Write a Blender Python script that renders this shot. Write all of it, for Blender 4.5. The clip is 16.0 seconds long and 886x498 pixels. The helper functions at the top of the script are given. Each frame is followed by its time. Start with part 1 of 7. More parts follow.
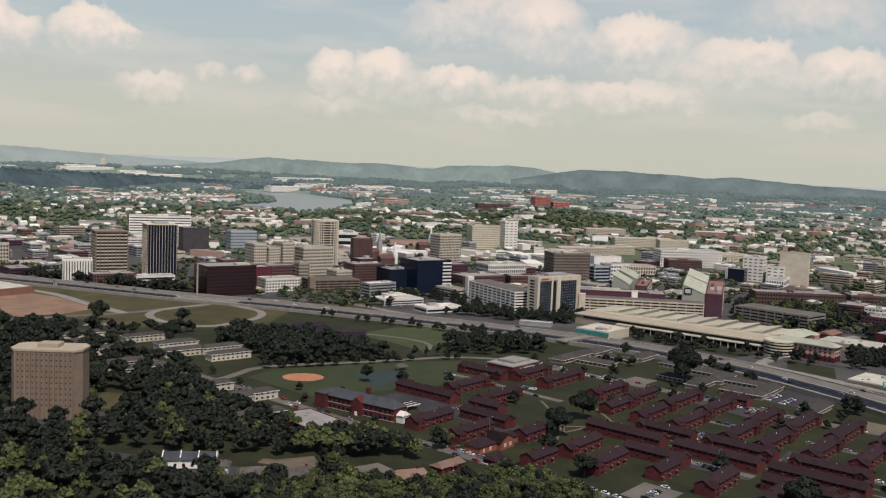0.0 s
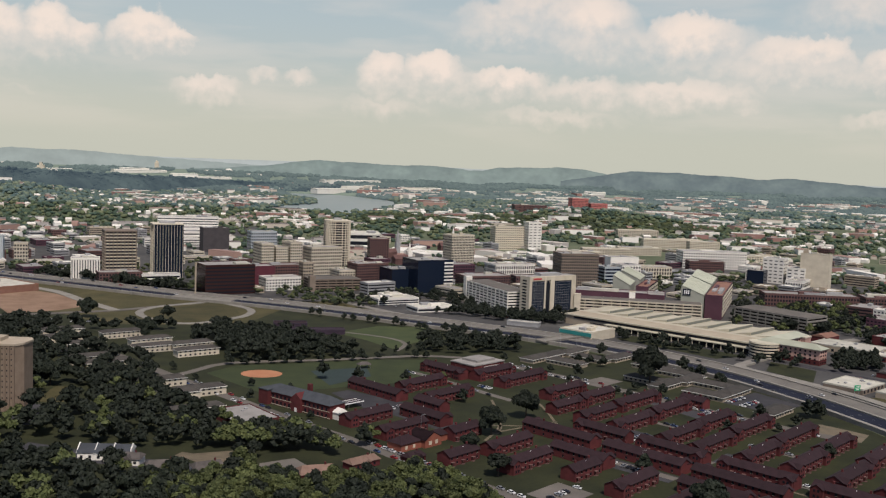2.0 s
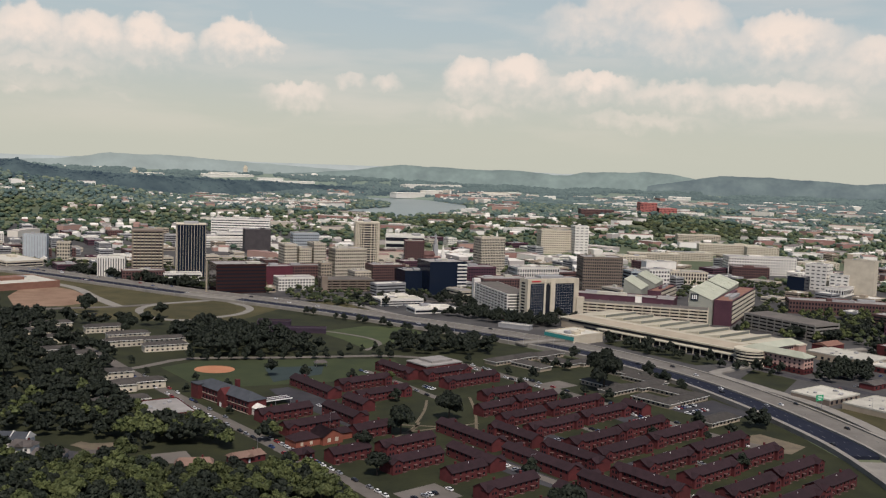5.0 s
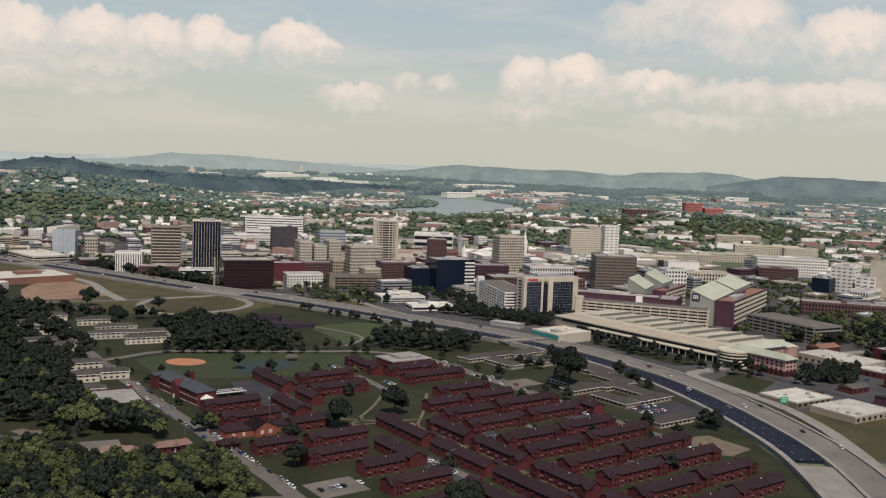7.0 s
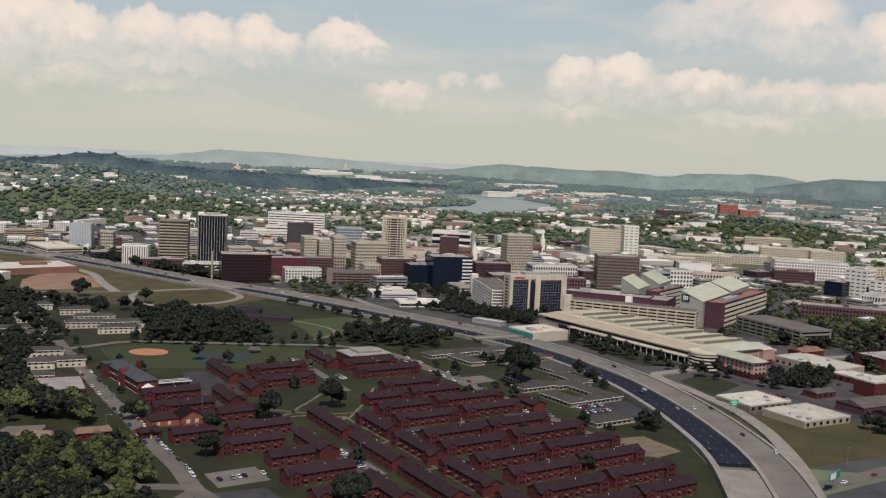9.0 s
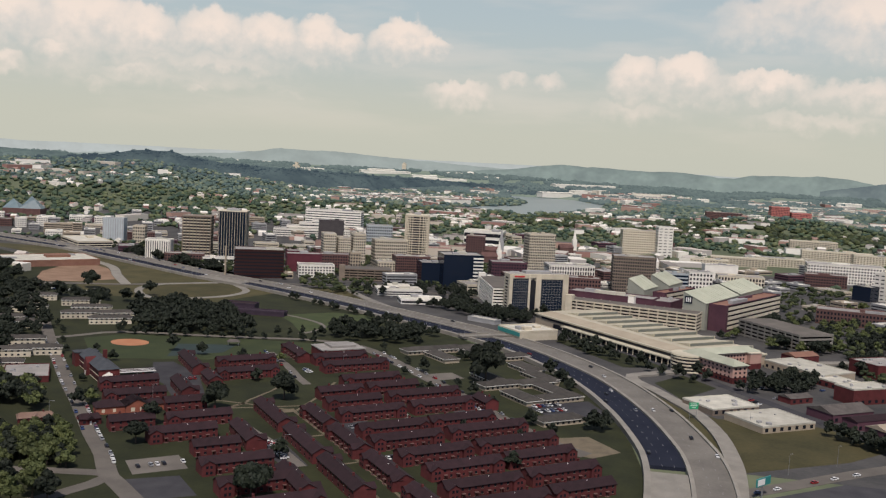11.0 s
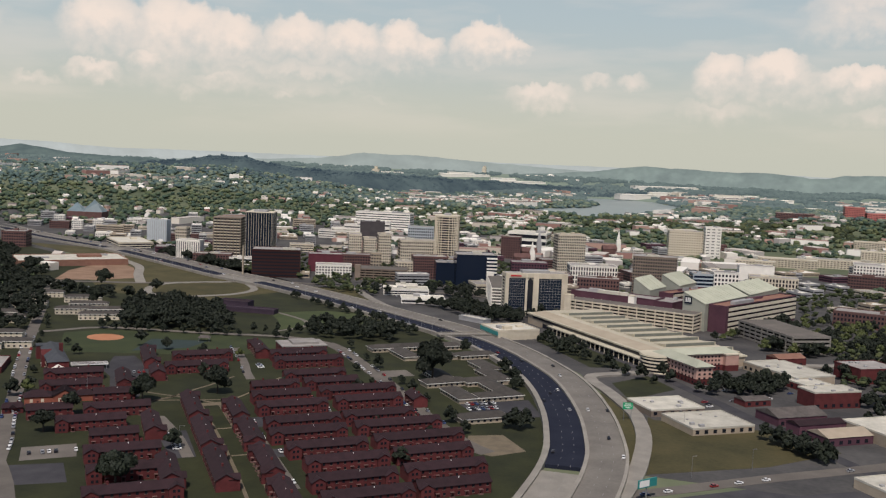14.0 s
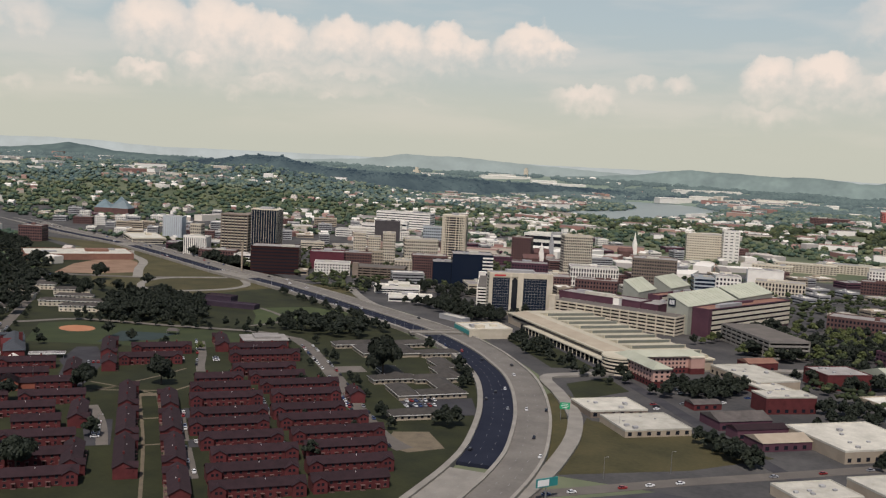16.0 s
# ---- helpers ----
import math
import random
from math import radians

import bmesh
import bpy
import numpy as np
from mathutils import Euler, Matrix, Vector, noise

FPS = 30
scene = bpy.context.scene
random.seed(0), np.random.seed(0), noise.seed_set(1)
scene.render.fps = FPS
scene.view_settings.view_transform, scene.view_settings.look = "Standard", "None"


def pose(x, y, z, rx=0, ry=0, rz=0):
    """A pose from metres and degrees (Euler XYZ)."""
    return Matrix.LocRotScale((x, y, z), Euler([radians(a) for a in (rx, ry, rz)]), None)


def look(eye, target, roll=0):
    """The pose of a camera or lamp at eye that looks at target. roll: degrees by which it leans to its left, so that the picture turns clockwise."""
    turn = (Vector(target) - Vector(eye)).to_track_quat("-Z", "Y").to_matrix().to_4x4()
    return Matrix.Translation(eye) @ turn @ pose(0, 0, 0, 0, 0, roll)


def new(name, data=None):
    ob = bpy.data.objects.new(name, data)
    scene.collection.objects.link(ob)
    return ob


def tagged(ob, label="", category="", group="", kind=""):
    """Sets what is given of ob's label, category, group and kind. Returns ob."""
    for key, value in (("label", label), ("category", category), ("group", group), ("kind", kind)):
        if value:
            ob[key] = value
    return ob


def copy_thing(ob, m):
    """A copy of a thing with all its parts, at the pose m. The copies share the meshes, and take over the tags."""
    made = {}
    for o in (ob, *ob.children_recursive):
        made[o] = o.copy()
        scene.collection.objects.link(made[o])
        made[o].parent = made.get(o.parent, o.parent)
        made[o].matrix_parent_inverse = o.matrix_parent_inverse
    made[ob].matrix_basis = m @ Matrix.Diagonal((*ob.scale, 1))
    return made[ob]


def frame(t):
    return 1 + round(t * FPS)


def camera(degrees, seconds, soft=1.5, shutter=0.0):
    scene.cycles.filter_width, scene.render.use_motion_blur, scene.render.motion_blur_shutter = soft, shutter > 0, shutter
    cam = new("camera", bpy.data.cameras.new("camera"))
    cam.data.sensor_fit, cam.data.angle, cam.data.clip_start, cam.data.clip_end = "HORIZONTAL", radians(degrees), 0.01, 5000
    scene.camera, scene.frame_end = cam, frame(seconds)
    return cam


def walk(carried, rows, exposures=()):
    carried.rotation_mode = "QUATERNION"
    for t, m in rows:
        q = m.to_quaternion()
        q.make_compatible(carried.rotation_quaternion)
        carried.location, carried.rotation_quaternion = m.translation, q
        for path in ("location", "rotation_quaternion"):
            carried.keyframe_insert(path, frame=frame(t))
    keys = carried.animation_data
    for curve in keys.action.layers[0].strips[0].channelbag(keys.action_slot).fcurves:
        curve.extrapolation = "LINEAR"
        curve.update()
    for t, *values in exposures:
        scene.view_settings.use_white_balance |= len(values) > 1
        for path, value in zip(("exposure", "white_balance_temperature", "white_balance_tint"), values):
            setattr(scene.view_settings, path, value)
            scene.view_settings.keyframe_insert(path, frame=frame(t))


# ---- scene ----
cam = camera(48.6, 16.0, soft=1.25)
PATH = [
    (0, (-1.192, -0.21, 157.876), (-1.086, 1.78, 157.701), 2.3),
    (0.5, (17.833, -0.034, 157.69), (17.907, 1.957, 157.516), 2.1),
    (1, (37.142, 0.363, 157.399), (37.185, 2.355, 157.225), 2.0),
    (1.5, (56.741, 0.998, 157.078), (56.749, 2.99, 156.904), 2.1),
    (2, (76.531, 1.851, 156.676), (76.504, 3.843, 156.502), 2.1),
    (2.5, (96.258, 3.339, 156.262), (96.195, 5.33, 156.088), 2.1),
    (3, (115.055, 5.335, 155.888), (114.955, 7.325, 155.715), 2.3),
    (3.5, (133.377, 7.707, 155.655), (133.242, 9.695, 155.483), 2.3),
    (4, (151.997, 10.373, 155.532), (151.826, 12.359, 155.361), 2.3),
    (6.5, (245.988, 24.456, 154.969), (245.634, 26.417, 154.797), 1.9),
    (7, (264.585, 28.079, 154.753), (264.198, 30.034, 154.579), 2.1),
    (7.5, (282.799, 32.28, 154.419), (282.383, 34.228, 154.243), 2.2),
    (8, (300.573, 36.962, 154.173), (300.128, 38.904, 153.996), 2.5),
    (8.5, (318.177, 42.018, 154.026), (317.704, 43.953, 153.848), 2.6),
    (9, (335.662, 47.412, 154.021), (335.159, 49.339, 153.842), 2.6),
    (11.3, (416.223, 74.226, 154.398), (415.555, 76.102, 154.21), 2.9),
    (11.5, (422.995, 76.787, 154.412), (422.312, 78.657, 154.222), 2.8),
    (12, (439.524, 83.811, 154.437), (438.806, 85.669, 154.246), 2.6),
    (12.5, (455.897, 91.143, 154.298), (455.145, 92.986, 154.109), 2.5),
    (13, (472.235, 98.57, 154.097), (471.455, 100.402, 153.909), 2.3),
    (13.5, (488.593, 106.256, 153.846), (487.784, 108.076, 153.659), 2.4),
    (14, (504.785, 114.406, 153.56), (503.944, 116.211, 153.374), 2.4),
    (14.5, (520.65, 123.017, 153.265), (519.78, 124.808, 153.08), 2.3),
    (15, (536.317, 131.925, 152.919), (535.421, 133.703, 152.733), 2.5),
    (15.5, (551.905, 140.5, 152.631), (550.982, 142.264, 152.446), 2.7),
    (16, (567.333, 148.784, 152.442), (566.39, 150.538, 152.256), 2.9),
]
EXPOSURES = [(0, 0.06, 6500, 16), (16, 0.06, 6500, 16)]
walk(cam, [(t, look(eye, target, roll)) for t, eye, target, roll in PATH], EXPOSURES)

# ---- world, sun ----
MID = (285.0, 60.0)          # the middle of the flight, over which the far country is laid out
SUN_DIR = Vector((0.16, -0.50, 0.84)).normalized()
world = bpy.data.worlds.new("sky")
scene.world = world
world.use_nodes = True
wn = world.node_tree.nodes
sky = wn.new("ShaderNodeTexSky")
sky.sky_type = "NISHITA"
sky.sun_disc = False
sky.sun_elevation = math.asin(SUN_DIR.z)
sky.sun_rotation = math.atan2(SUN_DIR.x, SUN_DIR.y)
sky.altitude, sky.air_density, sky.dust_density, sky.ozone_density = 200, 1.0, 1.6, 1.5
wn["Background"].inputs["Strength"].default_value = 0.072
world.node_tree.links.new(sky.outputs[0], wn["Background"].inputs["Color"])
sun_data = bpy.data.lights.new("sun", "SUN")
sun_data.energy, sun_data.angle, sun_data.color = 3.5, radians(0.6), (1.0, 0.94, 0.85)
sun = new("sun", sun_data)
sun.matrix_world = look(SUN_DIR * 1000, (0, 0, 0))

# ---- materials ----
def surface(name, low, high, size=5.0, rough=0.85, metal=0.0, bump=0.0, fine=0.6, spread=0.12, spec=0.3):
    """Two scales of mottling between two colours, with a shift of value from object to object."""
    m = bpy.data.materials.new(name)
    m.use_nodes = True
    n, k = m.node_tree.nodes, m.node_tree.links
    b = n["Principled BSDF"]
    b.inputs["Roughness"].default_value, b.inputs["Metallic"].default_value = rough, metal
    b.inputs["Specular IOR Level"].default_value = spec
    at = n.new("ShaderNodeTexCoord")
    info = n.new("ShaderNodeObjectInfo")
    big, small = n.new("ShaderNodeTexNoise"), n.new("ShaderNodeTexNoise")
    for tex, s, d in ((big, 1.0 / size, 5), (small, 1.0 / fine, 3)):
        tex.inputs["Scale"].default_value, tex.inputs["Detail"].default_value = s, d
        tex.noise_dimensions = "4D"
        k.new(at.outputs["Object"], tex.inputs["Vector"])
    seed = n.new("ShaderNodeMath")
    seed.operation = "MULTIPLY"
    seed.inputs[1].default_value = 37.0
    k.new(info.outputs["Random"], seed.inputs[0])
    k.new(seed.outputs[0], big.inputs["W"])
    add = n.new("ShaderNodeMath")
    add.operation = "MULTIPLY_ADD"
    add.inputs[1].default_value = 0.4
    k.new(small.outputs[0], add.inputs[0])
    k.new(big.outputs[0], add.inputs[2])
    span = n.new("ShaderNodeMapRange")
    span.inputs["From Min"].default_value, span.inputs["From Max"].default_value = 0.45, 0.95
    k.new(add.outputs[0], span.inputs["Value"])
    mix = n.new("ShaderNodeMix")
    mix.data_type = "RGBA"
    mix.inputs["A"].default_value, mix.inputs["B"].default_value = (*low, 1), (*high, 1)
    k.new(span.outputs[0], mix.inputs["Factor"])
    tone = n.new("ShaderNodeHueSaturation")
    val = n.new("ShaderNodeMapRange")
    val.inputs["To Min"].default_value, val.inputs["To Max"].default_value = 1 - spread, 1 + spread
    k.new(info.outputs["Random"], val.inputs["Value"])
    k.new(val.outputs[0], tone.inputs["Value"])
    k.new(mix.outputs["Result"], tone.inputs["Color"])
    k.new(tone.outputs[0], b.inputs["Base Color"])
    if bump:
        bp = n.new("ShaderNodeBump")
        bp.inputs["Distance"].default_value = bump
        k.new(small.outputs[0], bp.inputs["Height"])
        k.new(bp.outputs[0], b.inputs["Normal"])
    return m


def island(name, colours, rough=0.9):
    """One of several colours for each loose piece of a joined mesh."""
    m = bpy.data.materials.new(name)
    m.use_nodes = True
    n, k = m.node_tree.nodes, m.node_tree.links
    b = n["Principled BSDF"]
    b.inputs["Roughness"].default_value = rough
    b.inputs["Specular IOR Level"].default_value = 0.2
    geo, ramp = n.new("ShaderNodeNewGeometry"), n.new("ShaderNodeValToRGB")
    ramp.color_ramp.interpolation = "CONSTANT"
    while len(ramp.color_ramp.elements) < len(colours):
        ramp.color_ramp.elements.new(0.5)
    for i, (e, c) in enumerate(zip(ramp.color_ramp.elements, colours)):
        e.position, e.color = i / len(colours), (*c, 1)
    k.new(geo.outputs["Random Per Island"], ramp.inputs[0])
    k.new(ramp.outputs[0], b.inputs["Base Color"])
    return m


def plain(name, colour, rough=0.5, metal=0.0, spec=0.5):
    m = bpy.data.materials.new(name)
    m.use_nodes = True
    b = m.node_tree.nodes["Principled BSDF"]
    b.inputs["Base Color"].default_value = (*colour, 1)
    b.inputs["Roughness"].default_value, b.inputs["Metallic"].default_value = rough, metal
    b.inputs["Specular IOR Level"].default_value = spec
    return m


GRASS = surface("grass", (0.0125, 0.016, 0.006), (0.033, 0.036, 0.012), 18, 0.95, bump=0.05, fine=2.0, spread=0.1)
DRY_GRASS = surface("dry grass", (0.034, 0.034, 0.0125), (0.086, 0.072, 0.030), 26, 0.95, bump=0.05, fine=2.5)
LAND = surface("open country", (0.055, 0.074, 0.040), (0.135, 0.150, 0.088), 110, 0.95, fine=14, spread=0)
ASPHALT = surface("old asphalt", (0.036, 0.036, 0.041), (0.066, 0.064, 0.067), 12, 0.9, bump=0.01, spec=0.12)
NEW_ASPHALT = surface("new asphalt", (0.017, 0.020, 0.033), (0.026, 0.030, 0.045), 14, 0.95, bump=0.01, spec=0.06)
CONCRETE = surface("concrete", (0.18, 0.166, 0.142), (0.27, 0.252, 0.216), 9, 0.85, bump=0.01)
OLD_CONCRETE = surface("worn concrete paving", (0.096, 0.086, 0.074), (0.155, 0.138, 0.118), 12, 0.9, bump=0.01)
TOWN = surface("town paving", (0.030, 0.030, 0.031), (0.088, 0.084, 0.078), 30, 0.9, fine=3)
DIRT = surface("bare earth", (0.16, 0.095, 0.06), (0.27, 0.18, 0.12), 18, 0.95, bump=0.05, fine=2)
CLAY = surface("infield clay", (0.36, 0.15, 0.075), (0.45, 0.21, 0.11), 10, 0.95)
PATH_SOIL = surface("trodden path", (0.098, 0.080, 0.055), (0.160, 0.130, 0.086), 6, 0.95)
BRICK = surface("red brick", (0.068, 0.0155, 0.016), (0.122, 0.0275, 0.0275), 4, 0.9, fine=0.3, spread=0.15)
DARK_BRICK = surface("dark brick", (0.085, 0.046, 0.042), (0.15, 0.082, 0.072), 6, 0.9, fine=0.4)
PURPLE_BRICK = surface("plum brick", (0.070, 0.030, 0.043), (0.105, 0.046, 0.062), 8, 0.85)
# far brick red with sunlit brightness put into the colour
FAR_BRICK = surface("sunlit brick", (0.44, 0.140, 0.120), (0.54, 0.195, 0.165), 10, 0.9)
BLUE_SHINGLE = surface("blue-grey roof shingle", (0.040, 0.045, 0.052), (0.066, 0.072, 0.080), 4, 0.9, bump=0.02)
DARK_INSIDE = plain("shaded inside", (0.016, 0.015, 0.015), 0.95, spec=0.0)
LANE = surface("pale concrete lanes", (0.118, 0.108, 0.094), (0.185, 0.171, 0.147), 16, 0.9, bump=0.01, fine=2.0)
SHINGLE = surface("dark roof shingle", (0.0165, 0.008, 0.010), (0.031, 0.0148, 0.0178), 3, 0.9, bump=0.02, fine=0.4)
BROWN_SHINGLE = surface("brown-grey roof shingle", (0.036, 0.033, 0.029), (0.070, 0.063, 0.055), 4, 0.9, bump=0.02)
GREY_SHINGLE = surface("grey roof shingle", (0.060, 0.053, 0.048), (0.115, 0.10, 0.09), 4, 0.9, bump=0.02)
WHITE_WALL = surface("white painted wall", (0.66, 0.63, 0.56), (0.80, 0.77, 0.69), 7, 0.8)
CREAM = surface("cream stone", (0.46, 0.405, 0.31), (0.60, 0.54, 0.42), 7, 0.85)
TAN = surface("tan stone", (0.30, 0.25, 0.185), (0.40, 0.335, 0.25), 7, 0.85)
BROWN = surface("brown concrete", (0.15, 0.12, 0.095), (0.22, 0.175, 0.135), 7, 0.85)
GREY_WALL = surface("grey concrete wall", (0.25, 0.25, 0.25), (0.36, 0.36, 0.35), 8, 0.85)
BLUE_WALL = surface("pale blue panels", (0.33, 0.37, 0.385), (0.42, 0.455, 0.465), 8, 0.6)
WHITE_ROOF = surface("white roof membrane", (0.34, 0.325, 0.27), (0.56, 0.535, 0.45), 9, 0.75, fine=1.5)
HALL_ROOF = surface("cream ribbed roof", (0.39, 0.355, 0.265), (0.51, 0.47, 0.36), 16, 0.75, fine=1.5)
HALL_TRIM = surface("tan roof slope", (0.33, 0.28, 0.205), (0.43, 0.37, 0.275), 12, 0.8)
GREEN_ROOF = surface("grey-green metal roof", (0.32, 0.335, 0.255), (0.43, 0.44, 0.34), 10, 0.6)
TOWN_ROOF = surface("bright town roofing", (0.50, 0.48, 0.42), (0.74, 0.71, 0.62), 9, 0.8, fine=1.5)
GRAVEL_ROOF = surface("gravel roof", (0.19, 0.18, 0.165), (0.33, 0.31, 0.285), 9, 0.95, bump=0.03)
RUST_ROOF = surface("rust-red roof", (0.17, 0.085, 0.06), (0.26, 0.14, 0.10), 9, 0.9)
GLASS = plain("dark window glass", (0.014, 0.016, 0.022), 0.2, spec=0.3)
BLUE_GLASS = plain("blue curtain glass", (0.010, 0.016, 0.030), 0.16, spec=0.22)
RED_GLASS = plain("bronze curtain glass", (0.040, 0.018, 0.017), 0.16, spec=0.25)
STEEL = plain("galvanised steel", (0.35, 0.35, 0.35), 0.45, 0.7)
WHITE = plain("white gloss paint", (0.75, 0.74, 0.70), 0.35)
GREEN_SIGN = plain("green sign sheet", (0.01, 0.30, 0.13), 0.5)
TEAL = plain("teal paint", (0.02, 0.20, 0.19), 0.5)
TEAL_STEEL = plain("teal bridge steel", (0.22, 0.33, 0.31), 0.6)
RED_PAINT = plain("red paint", (0.42, 0.03, 0.03), 0.5)
TYRE = plain("tyre rubber", (0.02, 0.02, 0.02), 0.9)
BARK = surface("bark", (0.05, 0.038, 0.028), (0.09, 0.07, 0.05), 1, 0.95, fine=0.2)
LEAF = surface("dark broadleaf foliage", (0.0075, 0.012, 0.008), (0.021, 0.0275, 0.015), 3.5, 0.75, fine=0.9, spread=0.25)
LEAF_BRIGHT = surface("green broadleaf foliage", (0.034, 0.048, 0.016), (0.090, 0.102, 0.034), 3.5, 0.75, fine=0.9, spread=0.25)
# paler than near leaves: haze is painted into the base colours
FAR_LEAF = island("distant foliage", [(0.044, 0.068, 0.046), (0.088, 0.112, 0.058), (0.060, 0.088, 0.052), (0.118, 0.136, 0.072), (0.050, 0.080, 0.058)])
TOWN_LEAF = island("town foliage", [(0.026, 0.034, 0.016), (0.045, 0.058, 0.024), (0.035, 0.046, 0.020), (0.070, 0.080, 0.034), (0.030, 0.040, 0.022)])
# paler and bluer still, haze of the farther trees put into the colours
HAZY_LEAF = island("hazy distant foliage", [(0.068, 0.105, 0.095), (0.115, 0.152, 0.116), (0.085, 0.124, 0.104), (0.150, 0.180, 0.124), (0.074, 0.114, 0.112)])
FAR_WALL = island("distant house walls", [(0.74, 0.70, 0.62), (0.80, 0.77, 0.70), (0.70, 0.65, 0.55), (0.52, 0.46, 0.38), (0.40, 0.26, 0.21), (0.78, 0.75, 0.68), (0.42, 0.39, 0.36), (0.30, 0.17, 0.145)])
FAR_ROOF = island("distant house roofs", [(0.66, 0.63, 0.56), (0.22, 0.20, 0.18), (0.46, 0.42, 0.37), (0.15, 0.13, 0.12), (0.70, 0.67, 0.60), (0.28, 0.18, 0.15)])


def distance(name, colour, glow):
    """Far wooded ridges; the haze before them is put into their emission."""
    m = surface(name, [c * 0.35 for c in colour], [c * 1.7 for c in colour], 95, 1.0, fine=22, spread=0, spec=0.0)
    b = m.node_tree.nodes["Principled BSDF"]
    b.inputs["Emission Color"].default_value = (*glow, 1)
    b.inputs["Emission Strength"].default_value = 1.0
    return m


# the glow mostly rises with distance: haze painted into woods, plain and ridges
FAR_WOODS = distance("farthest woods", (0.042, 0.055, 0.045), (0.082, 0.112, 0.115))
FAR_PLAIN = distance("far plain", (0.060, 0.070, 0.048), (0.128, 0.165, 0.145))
# cloud shade over this ridge is put into its darker colour, with some haze
RIDGE_CLOUD_SHADE = distance("wooded ridge in painted cloud shade", (0.038, 0.050, 0.042), (0.030, 0.048, 0.066))
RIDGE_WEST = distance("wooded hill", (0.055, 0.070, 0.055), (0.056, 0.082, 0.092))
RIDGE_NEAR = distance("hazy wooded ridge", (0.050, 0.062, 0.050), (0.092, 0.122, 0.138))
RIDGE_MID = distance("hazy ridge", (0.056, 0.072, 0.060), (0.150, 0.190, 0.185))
RIDGE_BACK = distance("haze-paled ridge", (0.040, 0.048, 0.045), (0.268, 0.312, 0.292))
RIDGE_FAR = distance("haze-palest ridge", (0.045, 0.052, 0.055), (0.385, 0.425, 0.400))

# ---- mesh helpers ----
class Mesh:
    """Gathers simple solids into one mesh."""

    def __init__(self):
        self.v, self.f = [], []

    def add(self, verts, faces):
        o = len(self.v)
        self.v += [tuple(p) for p in verts]
        self.f += [tuple(i + o for i in f) for f in faces]
        return self

    def box(self, x0, y0, z0, x1, y1, z1):
        return self.add([(x0, y0, z0), (x1, y0, z0), (x1, y1, z0), (x0, y1, z0), (x0, y0, z1), (x1, y0, z1), (x1, y1, z1), (x0, y1, z1)],
                        [(3, 2, 1, 0), (4, 5, 6, 7), (0, 1, 5, 4), (1, 2, 6, 5), (2, 3, 7, 6), (3, 0, 4, 7)])

    def slab(self, outline, z0, z1):
        n = len(outline)
        area = sum(outline[i - 1][0] * outline[i][1] - outline[i][0] * outline[i - 1][1] for i in range(n))
        pts = list(outline) if area > 0 else list(outline)[::-1]
        return self.add([(*p, z0) for p in pts] + [(*p, z1) for p in pts],
                        [tuple(range(n))[::-1], tuple(range(n, 2 * n))] + [(i, (i + 1) % n, n + (i + 1) % n, n + i) for i in range(n)])

    def gable(self, x0, y0, x1, y1, z0, z1, hip=0.0):
        """A pitched roof with its ridge along x."""
        m = (y0 + y1) / 2
        return self.add([(x0, y0, z0), (x1, y0, z0), (x1, y1, z0), (x0, y1, z0), (x0 + hip, m, z1), (x1 - hip, m, z1)],
                        [(3, 2, 1, 0), (0, 1, 5, 4), (2, 3, 4, 5), (1, 2, 5), (3, 0, 4)])

    def tube(self, x, y, z0, z1, r0, r1, n=8):
        c = [(math.cos(2 * math.pi * i / n), math.sin(2 * math.pi * i / n)) for i in range(n)]
        return self.add([(x + r0 * a, y + r0 * b, z0) for a, b in c] + [(x + r1 * a, y + r1 * b, z1) for a, b in c],
                        [tuple(range(n))[::-1], tuple(range(n, 2 * n))] + [(i, (i + 1) % n, n + (i + 1) % n, n + i) for i in range(n)])

    def data(self, name, material):
        me = bpy.data.meshes.new(name)
        me.from_pydata(self.v, [], self.f)
        me.materials.append(material)
        me.update()
        return me


def part(name, mesh, material, parent=None, label="", at=None):
    ob = new(name, mesh.data(name, material) if isinstance(mesh, Mesh) else mesh)
    if parent:
        ob.parent = parent
    if at is not None:
        ob.matrix_basis = at
    return tagged(ob, label, kind="stuff" if name.endswith("_row") else "")


def thing(name, x, y, z=0.0, turn=0.0, label="", category="", group="", kind=""):
    ob = new(name)
    ob.matrix_basis = pose(x, y, z, 0, 0, turn)
    return tagged(ob, label, category, group, kind)


# ---- the lie of the land ----
BED = [(-590, 3790), (-500, 3450), (-372, 3215), (-345, 2960), (-425, 2590), (-400, 2535), (-240, 2580), (-165, 2720), (-125, 3000), (-150, 3360), (-370, 3770)]


def inside(x, y, ring):
    hit = False
    for i in range(len(ring)):
        (xa, ya), (xb, yb) = ring[i - 1], ring[i]
        if (ya > y) != (yb > y) and x < (xb - xa) * (y - ya) / (yb - ya) + xa:
            hit = not hit
    return hit


def edge_gap(x, y, ring):
    best = 1e9
    for i in range(len(ring)):
        (xa, ya), (xb, yb) = ring[i - 1], ring[i]
        dx, dy = xb - xa, yb - ya
        s = max(0, min(1, ((x - xa) * dx + (y - ya) * dy) / (dx * dx + dy * dy)))
        best = min(best, math.hypot(x - xa - s * dx, y - ya - s * dy))
    return best


WATER_Z = 20.0


